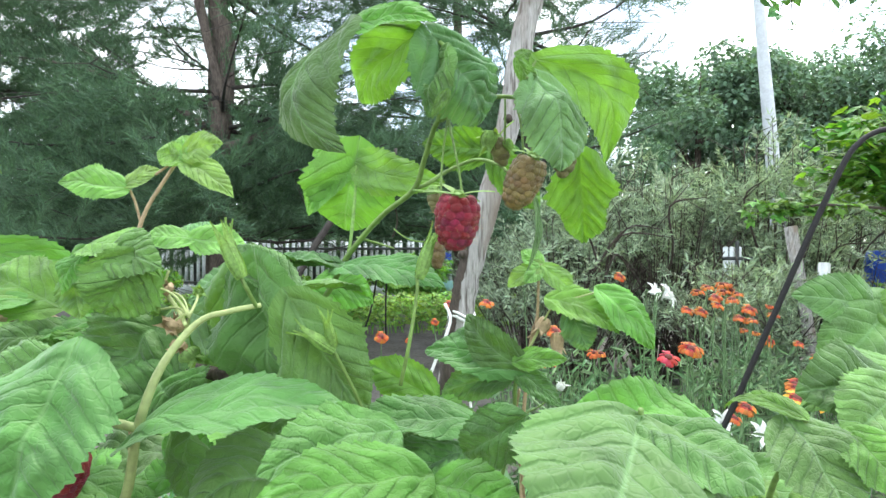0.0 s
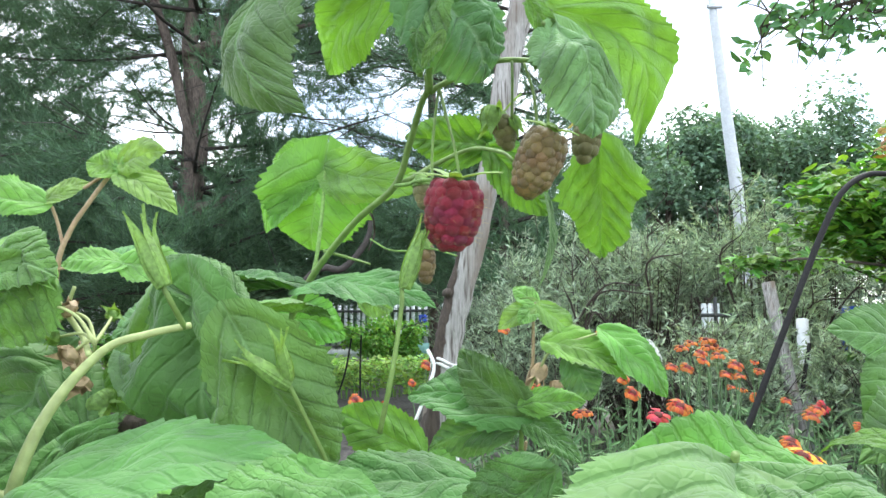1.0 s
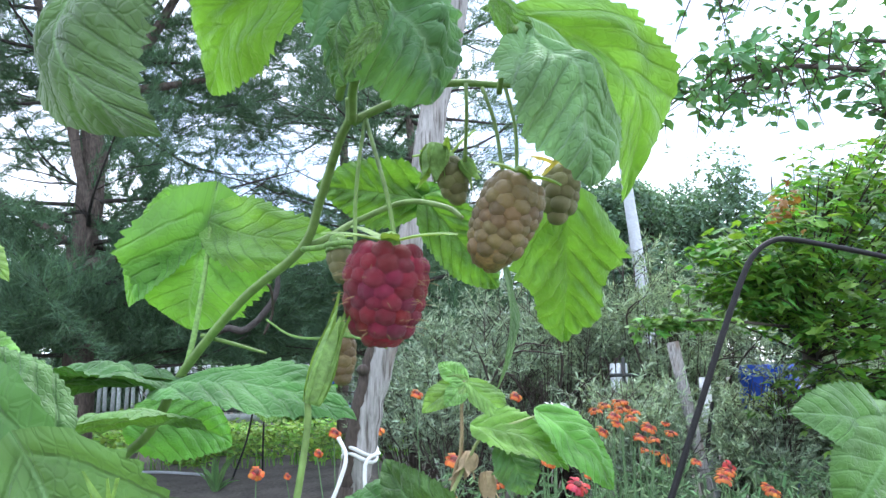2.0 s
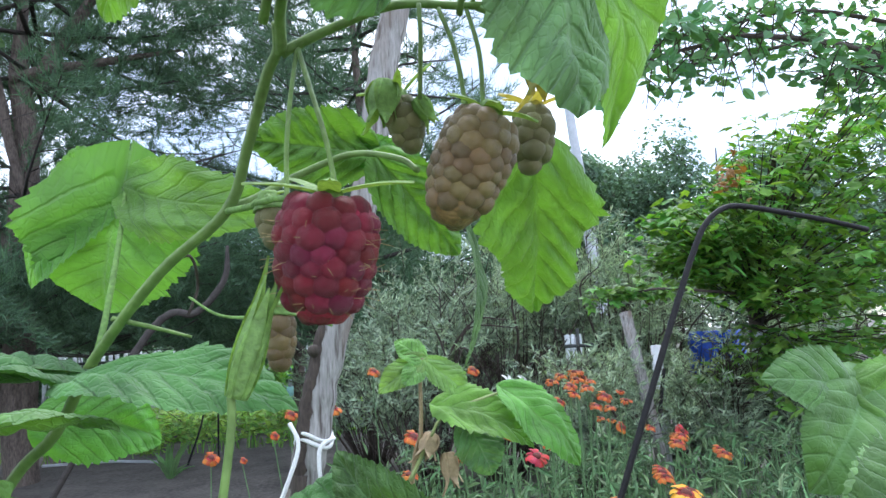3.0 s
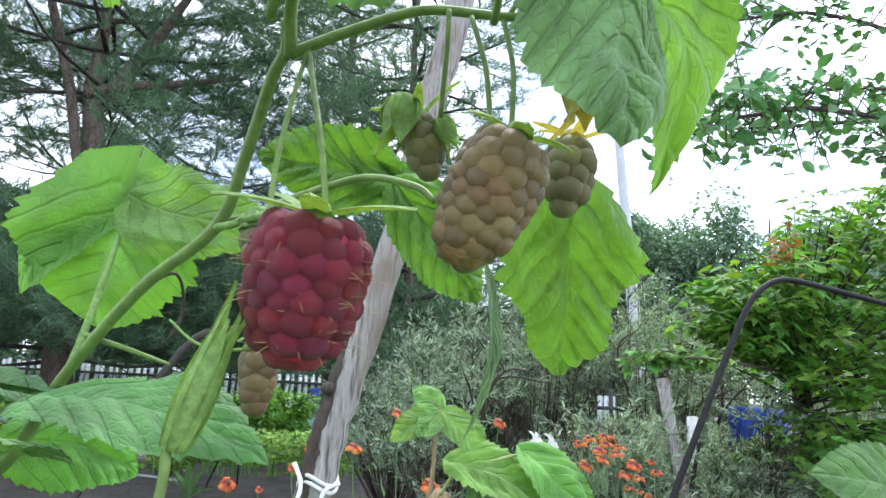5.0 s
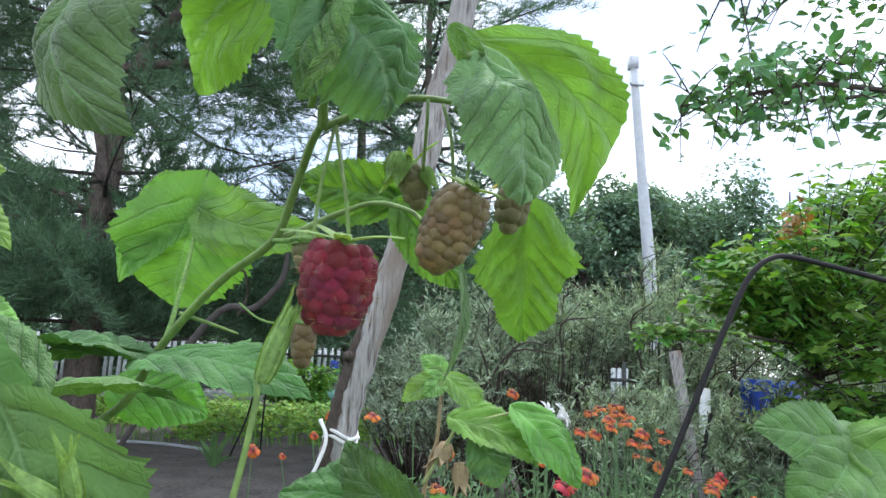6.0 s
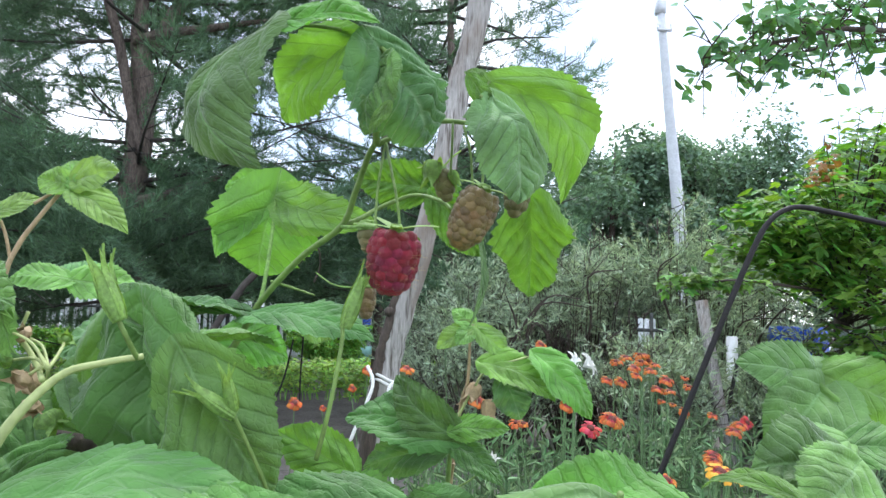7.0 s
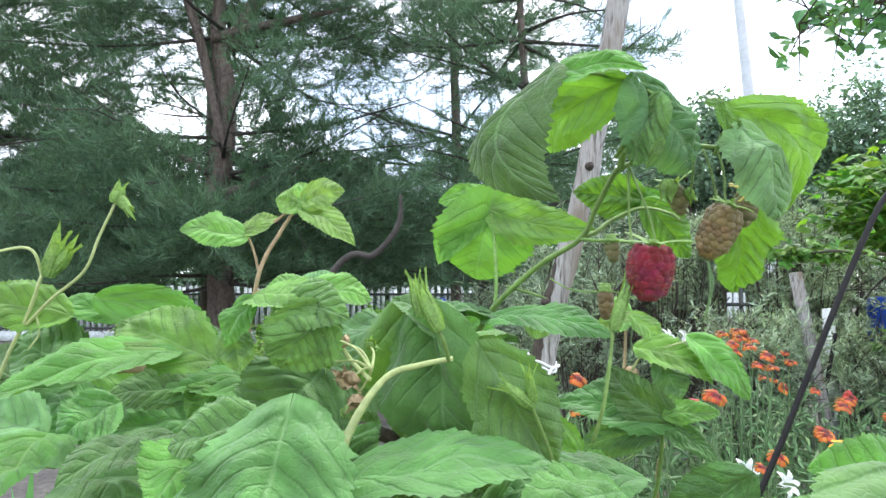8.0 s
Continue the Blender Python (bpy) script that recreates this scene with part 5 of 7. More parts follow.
bud(fruiting, (-0.0250, 0.3450, 1.0330), (-0.0160, 0.3450, 1.0620), 0.0080, SEPAL, spread=0.6)
leaf(fruiting, (-0.0559, 0.3250, 1.1550), (-0.0150, 0.3120, 1.1545), (-0.05, -0.9, 0.42), 0.0210, YOUNG, bow=0.02, side=0.08)
leaf(fruiting, (-0.0559, 0.3250, 1.1560), (-0.0574, 0.3080, 1.0927), (-0.55, -0.8, 0.25), 0.0440, MATURE, bow=0.16, fold=-0.25, side=-0.4, curl=-0.15, ripple=0.8, wave=0.1, droop=0.05)
leaf(fruiting, (-0.0220, 0.3300, 1.1530), (-0.0630, 0.3750, 1.1280), (-0.1771, -0.9831, -0.0458), 0.0321, YOUNG, side=-0.06)
# Upper side in view: its sky sheen is put in by the paler colour.
leaf(fruiting, (-0.0177, 0.3200, 1.1471), (0.0061, 0.3220, 1.1075), (0.2, -0.85, 0.45), 0.0400, PALE, bow=0.06, fold=-0.3, side=0.12, curl=-0.2, ripple=2.2, heart=0.2)
leaf(fruiting, (-0.0100, 0.3150, 1.1410), (-0.0210, 0.3250, 1.1110), (-0.4531, -0.6777, 0.5791), 0.0233, MATURE, fold=-0.05, curl=-0.3, ripple=1.3)
leaf(fruiting, (-0.0090, 0.3120, 1.1210), (-0.0170, 0.3120, 1.1080), (-0.2728, -0.9621, 0.0009), 0.0052, YOUNG)
# Also an upper side, with the sky's sheen painted in as pale green.
leaf(fruiting, (0.0330, 0.3280, 1.1285), (0.0430, 0.3150, 1.0850), (0.1, -0.85, 0.5), 0.0330, PALE, fold=-0.2, side=0.1, curl=-0.3, ripple=1.6, heart=0.2)
leaf(fruiting, (0.0340, 0.3450, 1.1430), (0.0750, 0.3700, 1.0930), (-0.0303, -0.9995, 0.0078), 0.0350, YOUNG, side=0.27, curl=-0.05)
leaf(fruiting, (0.0330, 0.3450, 1.1430), (0.0230, 0.3500, 1.1490), (-0.0837, -0.8898, 0.4486), 0.0070, YOUNG)
leaf(fruiting, (0.0230, 0.3300, 1.1400), (0.0340, 0.3300, 1.1220), (-0.1406, -0.9900, 0.0093), 0.0085, YOUNG)
leaf(fruiting, (0.0450, 0.3500, 1.1270), (0.0360, 0.3450, 1.1190), (-0.0900, -0.9879, 0.1261), 0.0048, MATURE)
tube("side_shoot", [(-0.0190, 0.3600, 1.1220), (-0.0140, 0.3400, 1.1340), (-0.0100, 0.3180, 1.1410), (-0.0220, 0.3300, 1.1530)], [0.0013, 0.0012, 0.001, 0.0009], CANE, fruiting, sides=7)
tube("petiole", [(-0.0100, 0.3180, 1.1410), (-0.0220, 0.3300, 1.1540), (-0.0410, 0.3300, 1.1570), (-0.0610, 0.3280, 1.1550)], [0.001, 0.0009, 0.0008], CANE, fruiting, sides=6)
tube("petiole", [(0.0280, 0.3500, 1.1210), (0.0280, 0.3400, 1.1290), (0.0280, 0.3270, 1.1300)], [0.0009, 0.0008], CANE, fruiting, sides=6)
tube("petiole", [(0.0280, 0.3350, 1.1290), (0.0310, 0.3400, 1.1370), (0.0340, 0.3450, 1.1430)], [0.0008, 0.0007], CANE, fruiting, sides=6)
leaf(fruiting, (-0.0793, 0.4750, 1.1085), (-0.0907, 0.4850, 1.0597), (-0.1936, -0.9805, 0.05), 0.0620, YOUNG, ripple=0.3, wave=0.1, heart=0.3, lobe=0.12, droop=0.15)
leaf(fruiting, (-0.0790, 0.4760, 1.1090), (-0.0180, 0.4300, 1.0910), (-0.1882, -0.9801, 0.0633), 0.0288, YOUNG, side=-0.06, ripple=0.6, heart=0.2)
leaf(fruiting, (-0.0800, 0.4800, 1.1090), (-0.1170, 0.4850, 1.0720), (-0.4868, -0.8723, 0.0462), 0.0300, YOUNG, side=-0.12, ripple=0.4)
leaf(fruiting, (-0.0770, 0.4850, 1.1200), (-0.1170, 0.5000, 1.1180), (-0.1274, -0.9685, 0.2141), 0.0197, YOUNG, ripple=1.2)
tube("petiole", [(-0.0780, 0.4750, 1.1070), (-0.0770, 0.4600, 1.0810), (-0.0770, 0.4450, 1.0550), (-0.0790, 0.4400, 1.0400)], [0.001, 0.0012, 0.0013], SEPAL, fruiting, sides=6)
leaf(fruiting, (0.0140, 0.4400, 1.1110), (-0.0290, 0.4300, 1.1140), (-0.1344, -0.9843, -0.1142), 0.0265, YOUNG, ripple=2.8)
leaf(fruiting, (0.0030, 0.4400, 1.1120), (0.0330, 0.4400, 1.1120), (-0.1359, -0.9886, -0.0647), 0.0128, YOUNG)
leaf(fruiting, (0.0150, 0.4300, 1.1080), (0.0460, 0.4400, 1.0730), (-0.1359, -0.9886, -0.0647), 0.0245, YOUNG, ripple=2.8)
leaf(fruiting, (0.0660, 0.4100, 1.1050), (0.0760, 0.4500, 1.0500), (-0.0848, -0.9900, -0.1131), 0.0360, YOUNG, ripple=3, heart=0.2, lobe=0.25)
leaf(fruiting, (0.0380, 0.4000, 1.0790), (0.0350, 0.3850, 1.0340), (0.7864, -0.6141, -0.0667), 0.0075, PALE, fold=0.4)
leaf(fruiting, (-0.0840, 0.4300, 1.0340), (-0.0140, 0.3920, 1.0310), (0.0850, -0.4, 0.9), 0.0330, MATURE, bow=0.05, ripple=1.4, wave=0.12)
leaf(fruiting, (-0.0790, 0.4400, 1.0360), (-0.1420, 0.4500, 1.0300), (0.0258, 0.3164, 0.9483), 0.0251, MATURE, bow=0.08)
leaf(fruiting, (-0.1092, 0.4800, 1.0195), (-0.0686, 0.5000, 1.0081), (-0.1387, -0.93, 0.3), 0.0300, YOUNG, side=0.1)
leaf(fruiting, (-0.0560, 0.4600, 1.0320), (-0.0380, 0.4700, 1.0240), (-0.1381, -0.9895, 0.0431), 0.0151, PALE)

left_plant = thing("raspberry_bush", "leafy raspberry bush with buds and a bent yellow-green cane", "raspberry plant", "raspberry plants")
tube("cane", [(-0.2330, 0.4000, -0.1760), (-0.2120, 0.3800, 0.3870), (-0.1940, 0.3620, 0.8350), (-0.1910, 0.3600, 0.8900), (-0.1700, 0.3350, 0.9300), (-0.1600, 0.3250, 0.9620), (-0.1510, 0.3300, 0.9900), (-0.1360, 0.3380, 1.0110), (-0.1190, 0.3380, 1.0170), (-0.1040, 0.3380, 1.0200)], [0.0028, 0.0028, 0.0027, 0.0024, 0.0016, 0.0013], CANE_YELLOW, left_plant, sides=7)
tube("side_shoot", [(-0.1980, 0.3300, 0.9700), (-0.1860, 0.3260, 0.9670), (-0.1600, 0.3250, 0.9610)], [0.0016, 0.0022, 0.0024], CANE_YELLOW, left_plant, sides=7)
tube("side_shoot", [(-0.1680, 0.3600, 1.0320), (-0.1560, 0.3600, 1.0160), (-0.1450, 0.3450, 1.0090)], [0.0012, 0.0012], CANE_YELLOW, left_plant, sides=7)
tube("side_shoot", [(-0.1760, 0.3700, 1.0140), (-0.1690, 0.3700, 1.0250), (-0.1650, 0.3700, 1.0360)], [0.001, 0.0008], CANE_YELLOW, left_plant, sides=7)
tube("bud_stalk", [(-0.1060, 0.3380, 1.0190), (-0.1080, 0.3300, 1.0280), (-0.1110, 0.3280, 1.0350)], [0.0011, 0.001], CANE, left_plant, sides=7)
bud(left_plant, (-0.1100, 0.3280, 1.0340), (-0.1230, 0.3250, 1.0630), 0.0099, SEPAL, spread=1)
bud(left_plant, (-0.1200, 0.3450, 1.0400), (-0.1250, 0.3450, 1.0640), 0.0075, SEPAL, spread=1)
tube("bud_stalk", [(-0.0530, 0.3500, 0.9620), (-0.0580, 0.3430, 0.9770), (-0.0670, 0.3350, 0.9990)], [0.0009, 0.0009], CANE, left_plant, sides=7)
bud(left_plant, (-0.0660, 0.3330, 0.9980), (-0.0860, 0.3250, 1.0130), 0.0072, SEPAL, spread=1.3)
bud(left_plant, (-0.0660, 0.3330, 1.0000), (-0.0700, 0.3250, 1.0200), 0.0061, SEPAL, spread=1.4)
bud(left_plant, (-0.1590, 0.3700, 1.0030), (-0.1640, 0.3650, 1.0110), 0.0125, STALK_BROWN, spread=1)
bud(left_plant, (-0.1640, 0.3900, 0.9890), (-0.1570, 0.3900, 0.9790), 0.0164, SEPAL, spread=1.2)
tube("bud_stalk", [(-0.1445, 0.3480, 1.0132), (-0.1532, 0.3500, 1.0238), (-0.1657, 0.3520, 1.0291)], [0.0009, 0.0007, 0.0006], CANE_YELLOW, left_plant, sides=6)
bud(left_plant, (-0.1657, 0.3520, 1.0291), (-0.1706, 0.3480, 1.0332), 0.0090, SEPAL, spread=1.2)
tube("bud_stalk", [(-0.1445, 0.3480, 1.0132), (-0.1504, 0.3540, 1.0220), (-0.1602, 0.3600, 1.0256)], [0.0009, 0.0007, 0.0006], CANE_YELLOW, left_plant, sides=6)
bud(left_plant, (-0.1602, 0.3600, 1.0256), (-0.1621, 0.3560, 1.0288), 0.0100, STALK_BROWN, spread=1.2)
tube("bud_stalk", [(-0.1445, 0.3480, 1.0132), (-0.1542, 0.3565, 1.0168), (-0.1681, 0.3650, 1.0151)], [0.0009, 0.0007, 0.0006], CANE_YELLOW, left_plant, sides=6)
bud(left_plant, (-0.1681, 0.3650, 1.0151), (-0.1720, 0.3610, 1.0149), 0.0080, SEPAL, spread=1.2)
tube("bud_stalk", [(-0.1445, 0.3480, 1.0132), (-0.1467, 0.3515, 1.0089), (-0.1526, 0.3550, 0.9990)], [0.0009, 0.0007, 0.0006], CANE_YELLOW, left_plant, sides=6)
bud(left_plant, (-0.1526, 0.3550, 0.9990), (-0.1527, 0.3510, 0.9932), 0.0110, STALK_BROWN, spread=1.2)
tube("bud_stalk", [(-0.1445, 0.3480, 1.0132), (-0.1449, 0.3590, 1.0208), (-0.1489, 0.3700, 1.0234)], [0.0009, 0.0007, 0.0006], CANE_YELLOW, left_plant, sides=6)
bud(left_plant, (-0.1489, 0.3700, 1.0234), (-0.1456, 0.3660, 1.0261), 0.0080, SEPAL, spread=1.2)
tube("bud_stalk", [(-0.1445, 0.3480, 1.0132), (-0.1476, 0.3490, 1.0140), (-0.1543, 0.3500, 1.0095)], [0.0009, 0.0007, 0.0006], CANE_YELLOW, left_plant, sides=6)
bud(left_plant, (-0.1543, 0.3500, 1.0095), (-0.1556, 0.3460, 1.0069), 0.0120, STALK_BROWN, spread=1.2)
berry(left_plant, (-0.1990, 0.3300, 0.9480), (-0.2070, 0.3350, 0.9220), 0.0241, BERRY_RED, rings=7, grain=0.0026, label="ripe red raspberry in the shade of the leaves")
leaf(left_plant, (-0.0900, 0.3380, 1.0240), (-0.0530, 0.3520, 0.9600), (-0.0843, -0.9489, 0.3042), 0.0409, MATURE, fold=0.1, ripple=1.2, heart=0.15)
leaf(left_plant, (-0.1150, 0.3650, 1.0420), (-0.1030, 0.3750, 0.9570), (-0.2292, -0.6177, -0.7523), 0.0589, MATURE, ripple=0.5)
# Extra leaf, added close behind the previous one to keep light off it.
leaf(left_plant, (-0.1270, 0.4000, 1.0430), (-0.1110, 0.4100, 0.9470), (-0.2381, -0.6415, -0.7293), 0.0763, MATURE, ripple=0.5)
leaf(left_plant, (-0.0960, 0.3700, 1.0230), (-0.1380, 0.3850, 1.0510), (0.3329, -0.7935, 0.5095), 0.0269, MATURE)
leaf(left_plant, (-0.1050, 0.3800, 1.0210), (-0.0660, 0.4200, 1.0250), (-0.0039, 0.1101, 0.9939), 0.0267, MATURE)
leaf(left_plant, (-0.0750, 0.4300, 1.0340), (-0.1330, 0.4400, 1.0420), (-0.0046, 0.1282, 0.9917), 0.0334, MATURE, ripple=1.6)
leaf(left_plant, (-0.1630, 0.3200, 0.9530), (-0.0550, 0.3150, 0.9790), (0.0612, -0.2934, 0.9540), 0.0560, MATURE, bow=0.1, ripple=0.6)
leaf(left_plant, (-0.1550, 0.3700, 0.9520), (-0.1390, 0.3600, 0.9060), (0.0113, -0.3062, -0.9519), 0.0584, MATURE)
leaf(left_plant, (-0.1540, 0.4600, 0.9220), (-0.0970, 0.4500, 0.9070), (0.0365, -0.9790, -0.2006), 0.0534, MATURE)
leaf(left_plant, (-0.1960, 0.4400, 0.9140), (-0.1440, 0.4300, 0.9000), (0.0365, -0.9790, -0.2006), 0.0512, MATURE)
leaf(left_plant, (-0.1610, 0.4700, 0.9690), (-0.1930, 0.4600, 0.9390), (0.0353, -0.9463, 0.3215), 0.0430, MATURE)
leaf(left_plant, (-0.1060, 0.4700, 0.9380), (-0.0720, 0.4600, 0.9100), (0.0370, -0.9944, -0.0992), 0.0466, MATURE)
leaf(left_plant, (-0.2120, 0.3700, 1.0470), (-0.1590, 0.3450, 1.0370), (0.0158, -0.4205, 0.9072), 0.0287, YOUNG, bow=0.15)
leaf(left_plant, (-0.1700, 0.3450, 1.0450), (-0.1920, 0.3500, 1.0130), (0.1324, -0.7757, -0.6170), 0.0381, MATURE, fold=0.25)
leaf(left_plant, (-0.2120, 0.3700, 1.0480), (-0.2270, 0.3700, 1.0230), (-0.4746, -0.8247, 0.3076), 0.0219, YOUNG)
leaf(left_plant, (-0.1930, 0.3600, 1.0480), (-0.1550, 0.3350, 1.0400), (0.0347, -0.9293, 0.3676), 0.0293, MATURE, ripple=1.6)
leaf(left_plant, (-0.2450, 0.4000, 1.0130), (-0.3100, 0.4200, 1.0360), (0.0321, -0.8585, 0.5118), 0.0418, YOUNG)
leaf(left_plant, (-0.2250, 0.3800, 1.0320), (-0.2210, 0.3800, 1.0080), (0.2314, -0.9674, 0.1030), 0.0193, PALE)
leaf(left_plant, (-0.1810, 0.4000, 1.0060), (-0.2080, 0.3850, 0.9670), (0.0355, -0.9512, 0.3064), 0.0662, MATURE)
leaf(left_plant, (-0.1600, 0.3850, 0.9590), (-0.2120, 0.3700, 0.9700), (0.0321, -0.8585, 0.5118), 0.0382, MATURE, ripple=1.2)
leaf(left_plant, (-0.1680, 0.3700, 0.9700), (-0.1510, 0.3600, 0.9570), (0.0321, -0.8585, 0.5118), 0.0461, MATURE, ripple=1.3)
leaf(left_plant, (-0.1710, 0.2850, 1.0000), (-0.1770, 0.2500, 0.9470), (0.1320, -0.8833, 0.4499), 0.0613, MATURE, heart=0.2)
leaf(left_plant, (-0.1850, 0.3000, 0.9950), (-0.2270, 0.3000, 0.9870), (0.0232, -0.6199, 0.7843), 0.0280, MATURE)
leaf(left_plant, (-0.2440, 0.4600, 0.9900), (-0.3280, 0.4600, 0.9790), (0.0197, -0.5249, 0.8509), 0.0312, MATURE)
leaf(left_plant, (-0.2000, 0.4400, 0.9920), (-0.3000, 0.4600, 0.9890), (0.0188, -0.5019, 0.8647), 0.0419, YOUNG)
leaf(left_plant, (-0.1340, 0.4600, 1.0250), (-0.1890, 0.4500, 1.0140), (0.0232, -0.6199, 0.7843), 0.0420, PALE)
leaf(left_plant, (-0.1770, 0.4400, 1.0040), (-0.1320, 0.4400, 0.9850), (0.0340, -0.9109, 0.4112), 0.0406, PALE)
leaf(left_plant, (-0.1960, 0.4400, 0.9740), (-0.1620, 0.4500, 0.9870), (0.0340, -0.9109, 0.4112), 0.0299, YOUNG)
tube("old_stub", [(-0.1830, 0.4200, 0.9720), (-0.1690, 0.4200, 0.9720), (-0.1440, 0.4200, 0.9660), (-0.1370, 0.4200, 0.9600)], [0.004, 0.0045, 0.004], DARK_WOOD, left_plant, sides=7)
tube("old_stub", [(-0.4450, 0.5500, 0.9910), (-0.3970, 0.5500, 0.9910), (-0.3470, 0.5400, 0.9920), (-0.3290, 0.5400, 0.9870)], [0.004, 0.0045, 0.004], STALK_BROWN, left_plant, sides=7)

young_shoot = thing("raspberry_shoot", "upright young raspberry shoot with pale green top leaves", "raspberry plant", "raspberry plants")
tube("cane", [(-0.2840, 0.5300, -0.0660), (-0.2750, 0.5300, 0.4670), (-0.2670, 0.5300, 0.9190), (-0.2650, 0.5300, 0.9940), (-0.2520, 0.5100, 1.0520), (-0.2460, 0.5120, 1.0760), (-0.2360, 0.5150, 1.0950), (-0.2260, 0.5200, 1.1130), (-0.2200, 0.5200, 1.1170)], [0.002, 0.0018, 0.0016, 0.0013], STALK_BROWN, young_shoot, sides=7)
tube("petiole", [(-0.2500, 0.5120, 1.0670), (-0.2540, 0.5120, 1.0820), (-0.2580, 0.5120, 1.0920)], [0.0011, 0.001], STALK_BROWN, young_shoot, sides=7)
tube("petiole", [(-0.2400, 0.5150, 1.1040), (-0.2300, 0.5180, 1.1120), (-0.2230, 0.5200, 1.1150)], [0.0011, 0.001], STALK_BROWN, young_shoot, sides=7)
leaf(young_shoot, (-0.2600, 0.5100, 1.0930), (-0.3010, 0.4900, 1.0980), (0.0312, -0.8360, 0.5479), 0.0264, TENDER)
leaf(young_shoot, (-0.2610, 0.5100, 1.0950), (-0.2390, 0.5200, 1.1100), (0.0325, -0.8708, 0.4905), 0.0185, TENDER)
leaf(young_shoot, (-0.2190, 0.5200, 1.1210), (-0.1870, 0.5100, 1.1280), (-0.0645, -0.9502, 0.3049), 0.0252, TENDER)
leaf(young_shoot, (-0.2200, 0.5200, 1.1150), (-0.1780, 0.5100, 1.0880), (0.2301, -0.8340, 0.5015), 0.0242, TENDER, bow=0.12)
leaf(young_shoot, (-0.2210, 0.5200, 1.1170), (-0.2390, 0.5150, 1.1220), (-0.0671, -0.9100, 0.4091), 0.0224, TENDER)
leaf(young_shoot, (-0.2180, 0.5200, 1.1170), (-0.2270, 0.5300, 1.1370), (0.0365, -0.9788, 0.2015), 0.0188, TENDER)
leaf(young_shoot, (-0.2050, 0.5000, 1.0540), (-0.2390, 0.4900, 1.0550), (0.0281, -0.7515, 0.6591), 0.0261, TENDER)
leaf(young_shoot, (-0.2070, 0.5000, 1.0550), (-0.1640, 0.5050, 1.0470), (0.0298, -0.7961, 0.6044), 0.0274, TENDER)
leaf(young_shoot, (-0.2100, 0.5000, 1.0520), (-0.1960, 0.5200, 1.0670), (0.0325, -0.8708, 0.4905), 0.0214, PALE)
tube("petiole", [(-0.2520, 0.5100, 1.0520), (-0.2290, 0.5050, 1.0540), (-0.2070, 0.5000, 1.0540)], [0.001, 0.0008], STALK_BROWN, young_shoot, sides=7)

front_plant = thing("raspberry_bush", "low raspberry bush with broad quilted green leaves", "raspberry plant", "raspberry plants")
tube("cane", [(0.0960, 0.3600, -0.0500), (0.0890, 0.3400, 0.4690), (0.0830, 0.3240, 0.8430), (0.0820, 0.3200, 0.9280), (0.0670, 0.2680, 0.9860)], [0.002, 0.0016, 0.0012], CANE, front_plant, sides=7)
tube("cane", [(0.0960, 0.3600, -0.0500), (0.1040, 0.3450, 0.4610), (0.1100, 0.3320, 0.8570), (0.1110, 0.3300, 0.9240), (0.1070, 0.2900, 0.9710)], [0.002, 0.0016, 0.0012], CANE, front_plant, sides=7)
tube("cane", [(-0.0390, 0.3600, -0.0650), (-0.0330, 0.3350, 0.4610), (-0.0290, 0.3130, 0.8630), (-0.0280, 0.3100, 0.9140), (-0.0200, 0.2800, 0.9530)], [0.002, 0.0016, 0.0012], CANE, front_plant, sides=7)
leaf(front_plant, (0.0670, 0.2680, 0.9820), (0.0330, 0.1750, 0.9640), (0.0259, -0.6926, 0.7208), 0.0765, MATURE, bow=0.01, fold=0.1, curl=-0.25, ripple=0.85, wave=0.12, heart=0.06)
leaf(front_plant, (0.0650, 0.2680, 0.9800), (0.0960, 0.2250, 0.9720), (0.1244, -0.6433, 0.7555), 0.0384, MATURE, bow=0.02, curl=-0.25, ripple=0.9)
leaf(front_plant, (0.1090, 0.2950, 0.9660), (0.0460, 0.3000, 0.9810), (0.0207, -0.5520, 0.8336), 0.0366, YOUNG, bow=0.02, ripple=1.1)
leaf(front_plant, (-0.0340, 0.3050, 0.9660), (-0.0820, 0.2620, 0.9630), (0.0223, -0.5951, 0.8033), 0.0355, MATURE, ripple=1.4)
leaf(front_plant, (-0.0180, 0.2750, 0.9560), (-0.0780, 0.2400, 0.9580), (0.0244, -0.6503, 0.7593), 0.0366, YOUNG, ripple=1.3)
leaf(front_plant, (-0.0130, 0.2750, 0.9530), (0.0200, 0.2500, 0.9530), (0.0263, -0.7027, 0.7110), 0.0239, YOUNG)
leaf(front_plant, (0.0250, 0.3100, 0.9720), (-0.0040, 0.3350, 0.9460), (-0.0621, -0.9926, 0.1045), 0.0267, MATURE)
leaf(front_plant, (0.0040, 0.4200, 0.9420), (-0.0760, 0.4000, 0.9400), (0.0151, -0.4008, 0.9160), 0.0443, MATURE)
leaf(front_plant, (-0.0230, 0.4600, 0.9470), (-0.0690, 0.4600, 0.9710), (0.0355, -0.9512, 0.3064), 0.0306, YOUNG)
leaf(front_plant, (-0.0030, 0.4200, 0.9230), (-0.0440, 0.3800, 0.9150), (0.0263, -0.7027, 0.7110), 0.0432, MATURE)
leaf(front_plant, (-0.0840, 0.4400, 0.9160), (-0.0240, 0.4200, 0.9260), (0.0223, -0.5951, 0.8033), 0.0501, MATURE)
leaf(front_plant, (-0.0370, 0.4500, 0.9380), (0.0110, 0.4400, 0.9310), (0.0263, -0.7027, 0.7110), 0.0332, YOUNG)
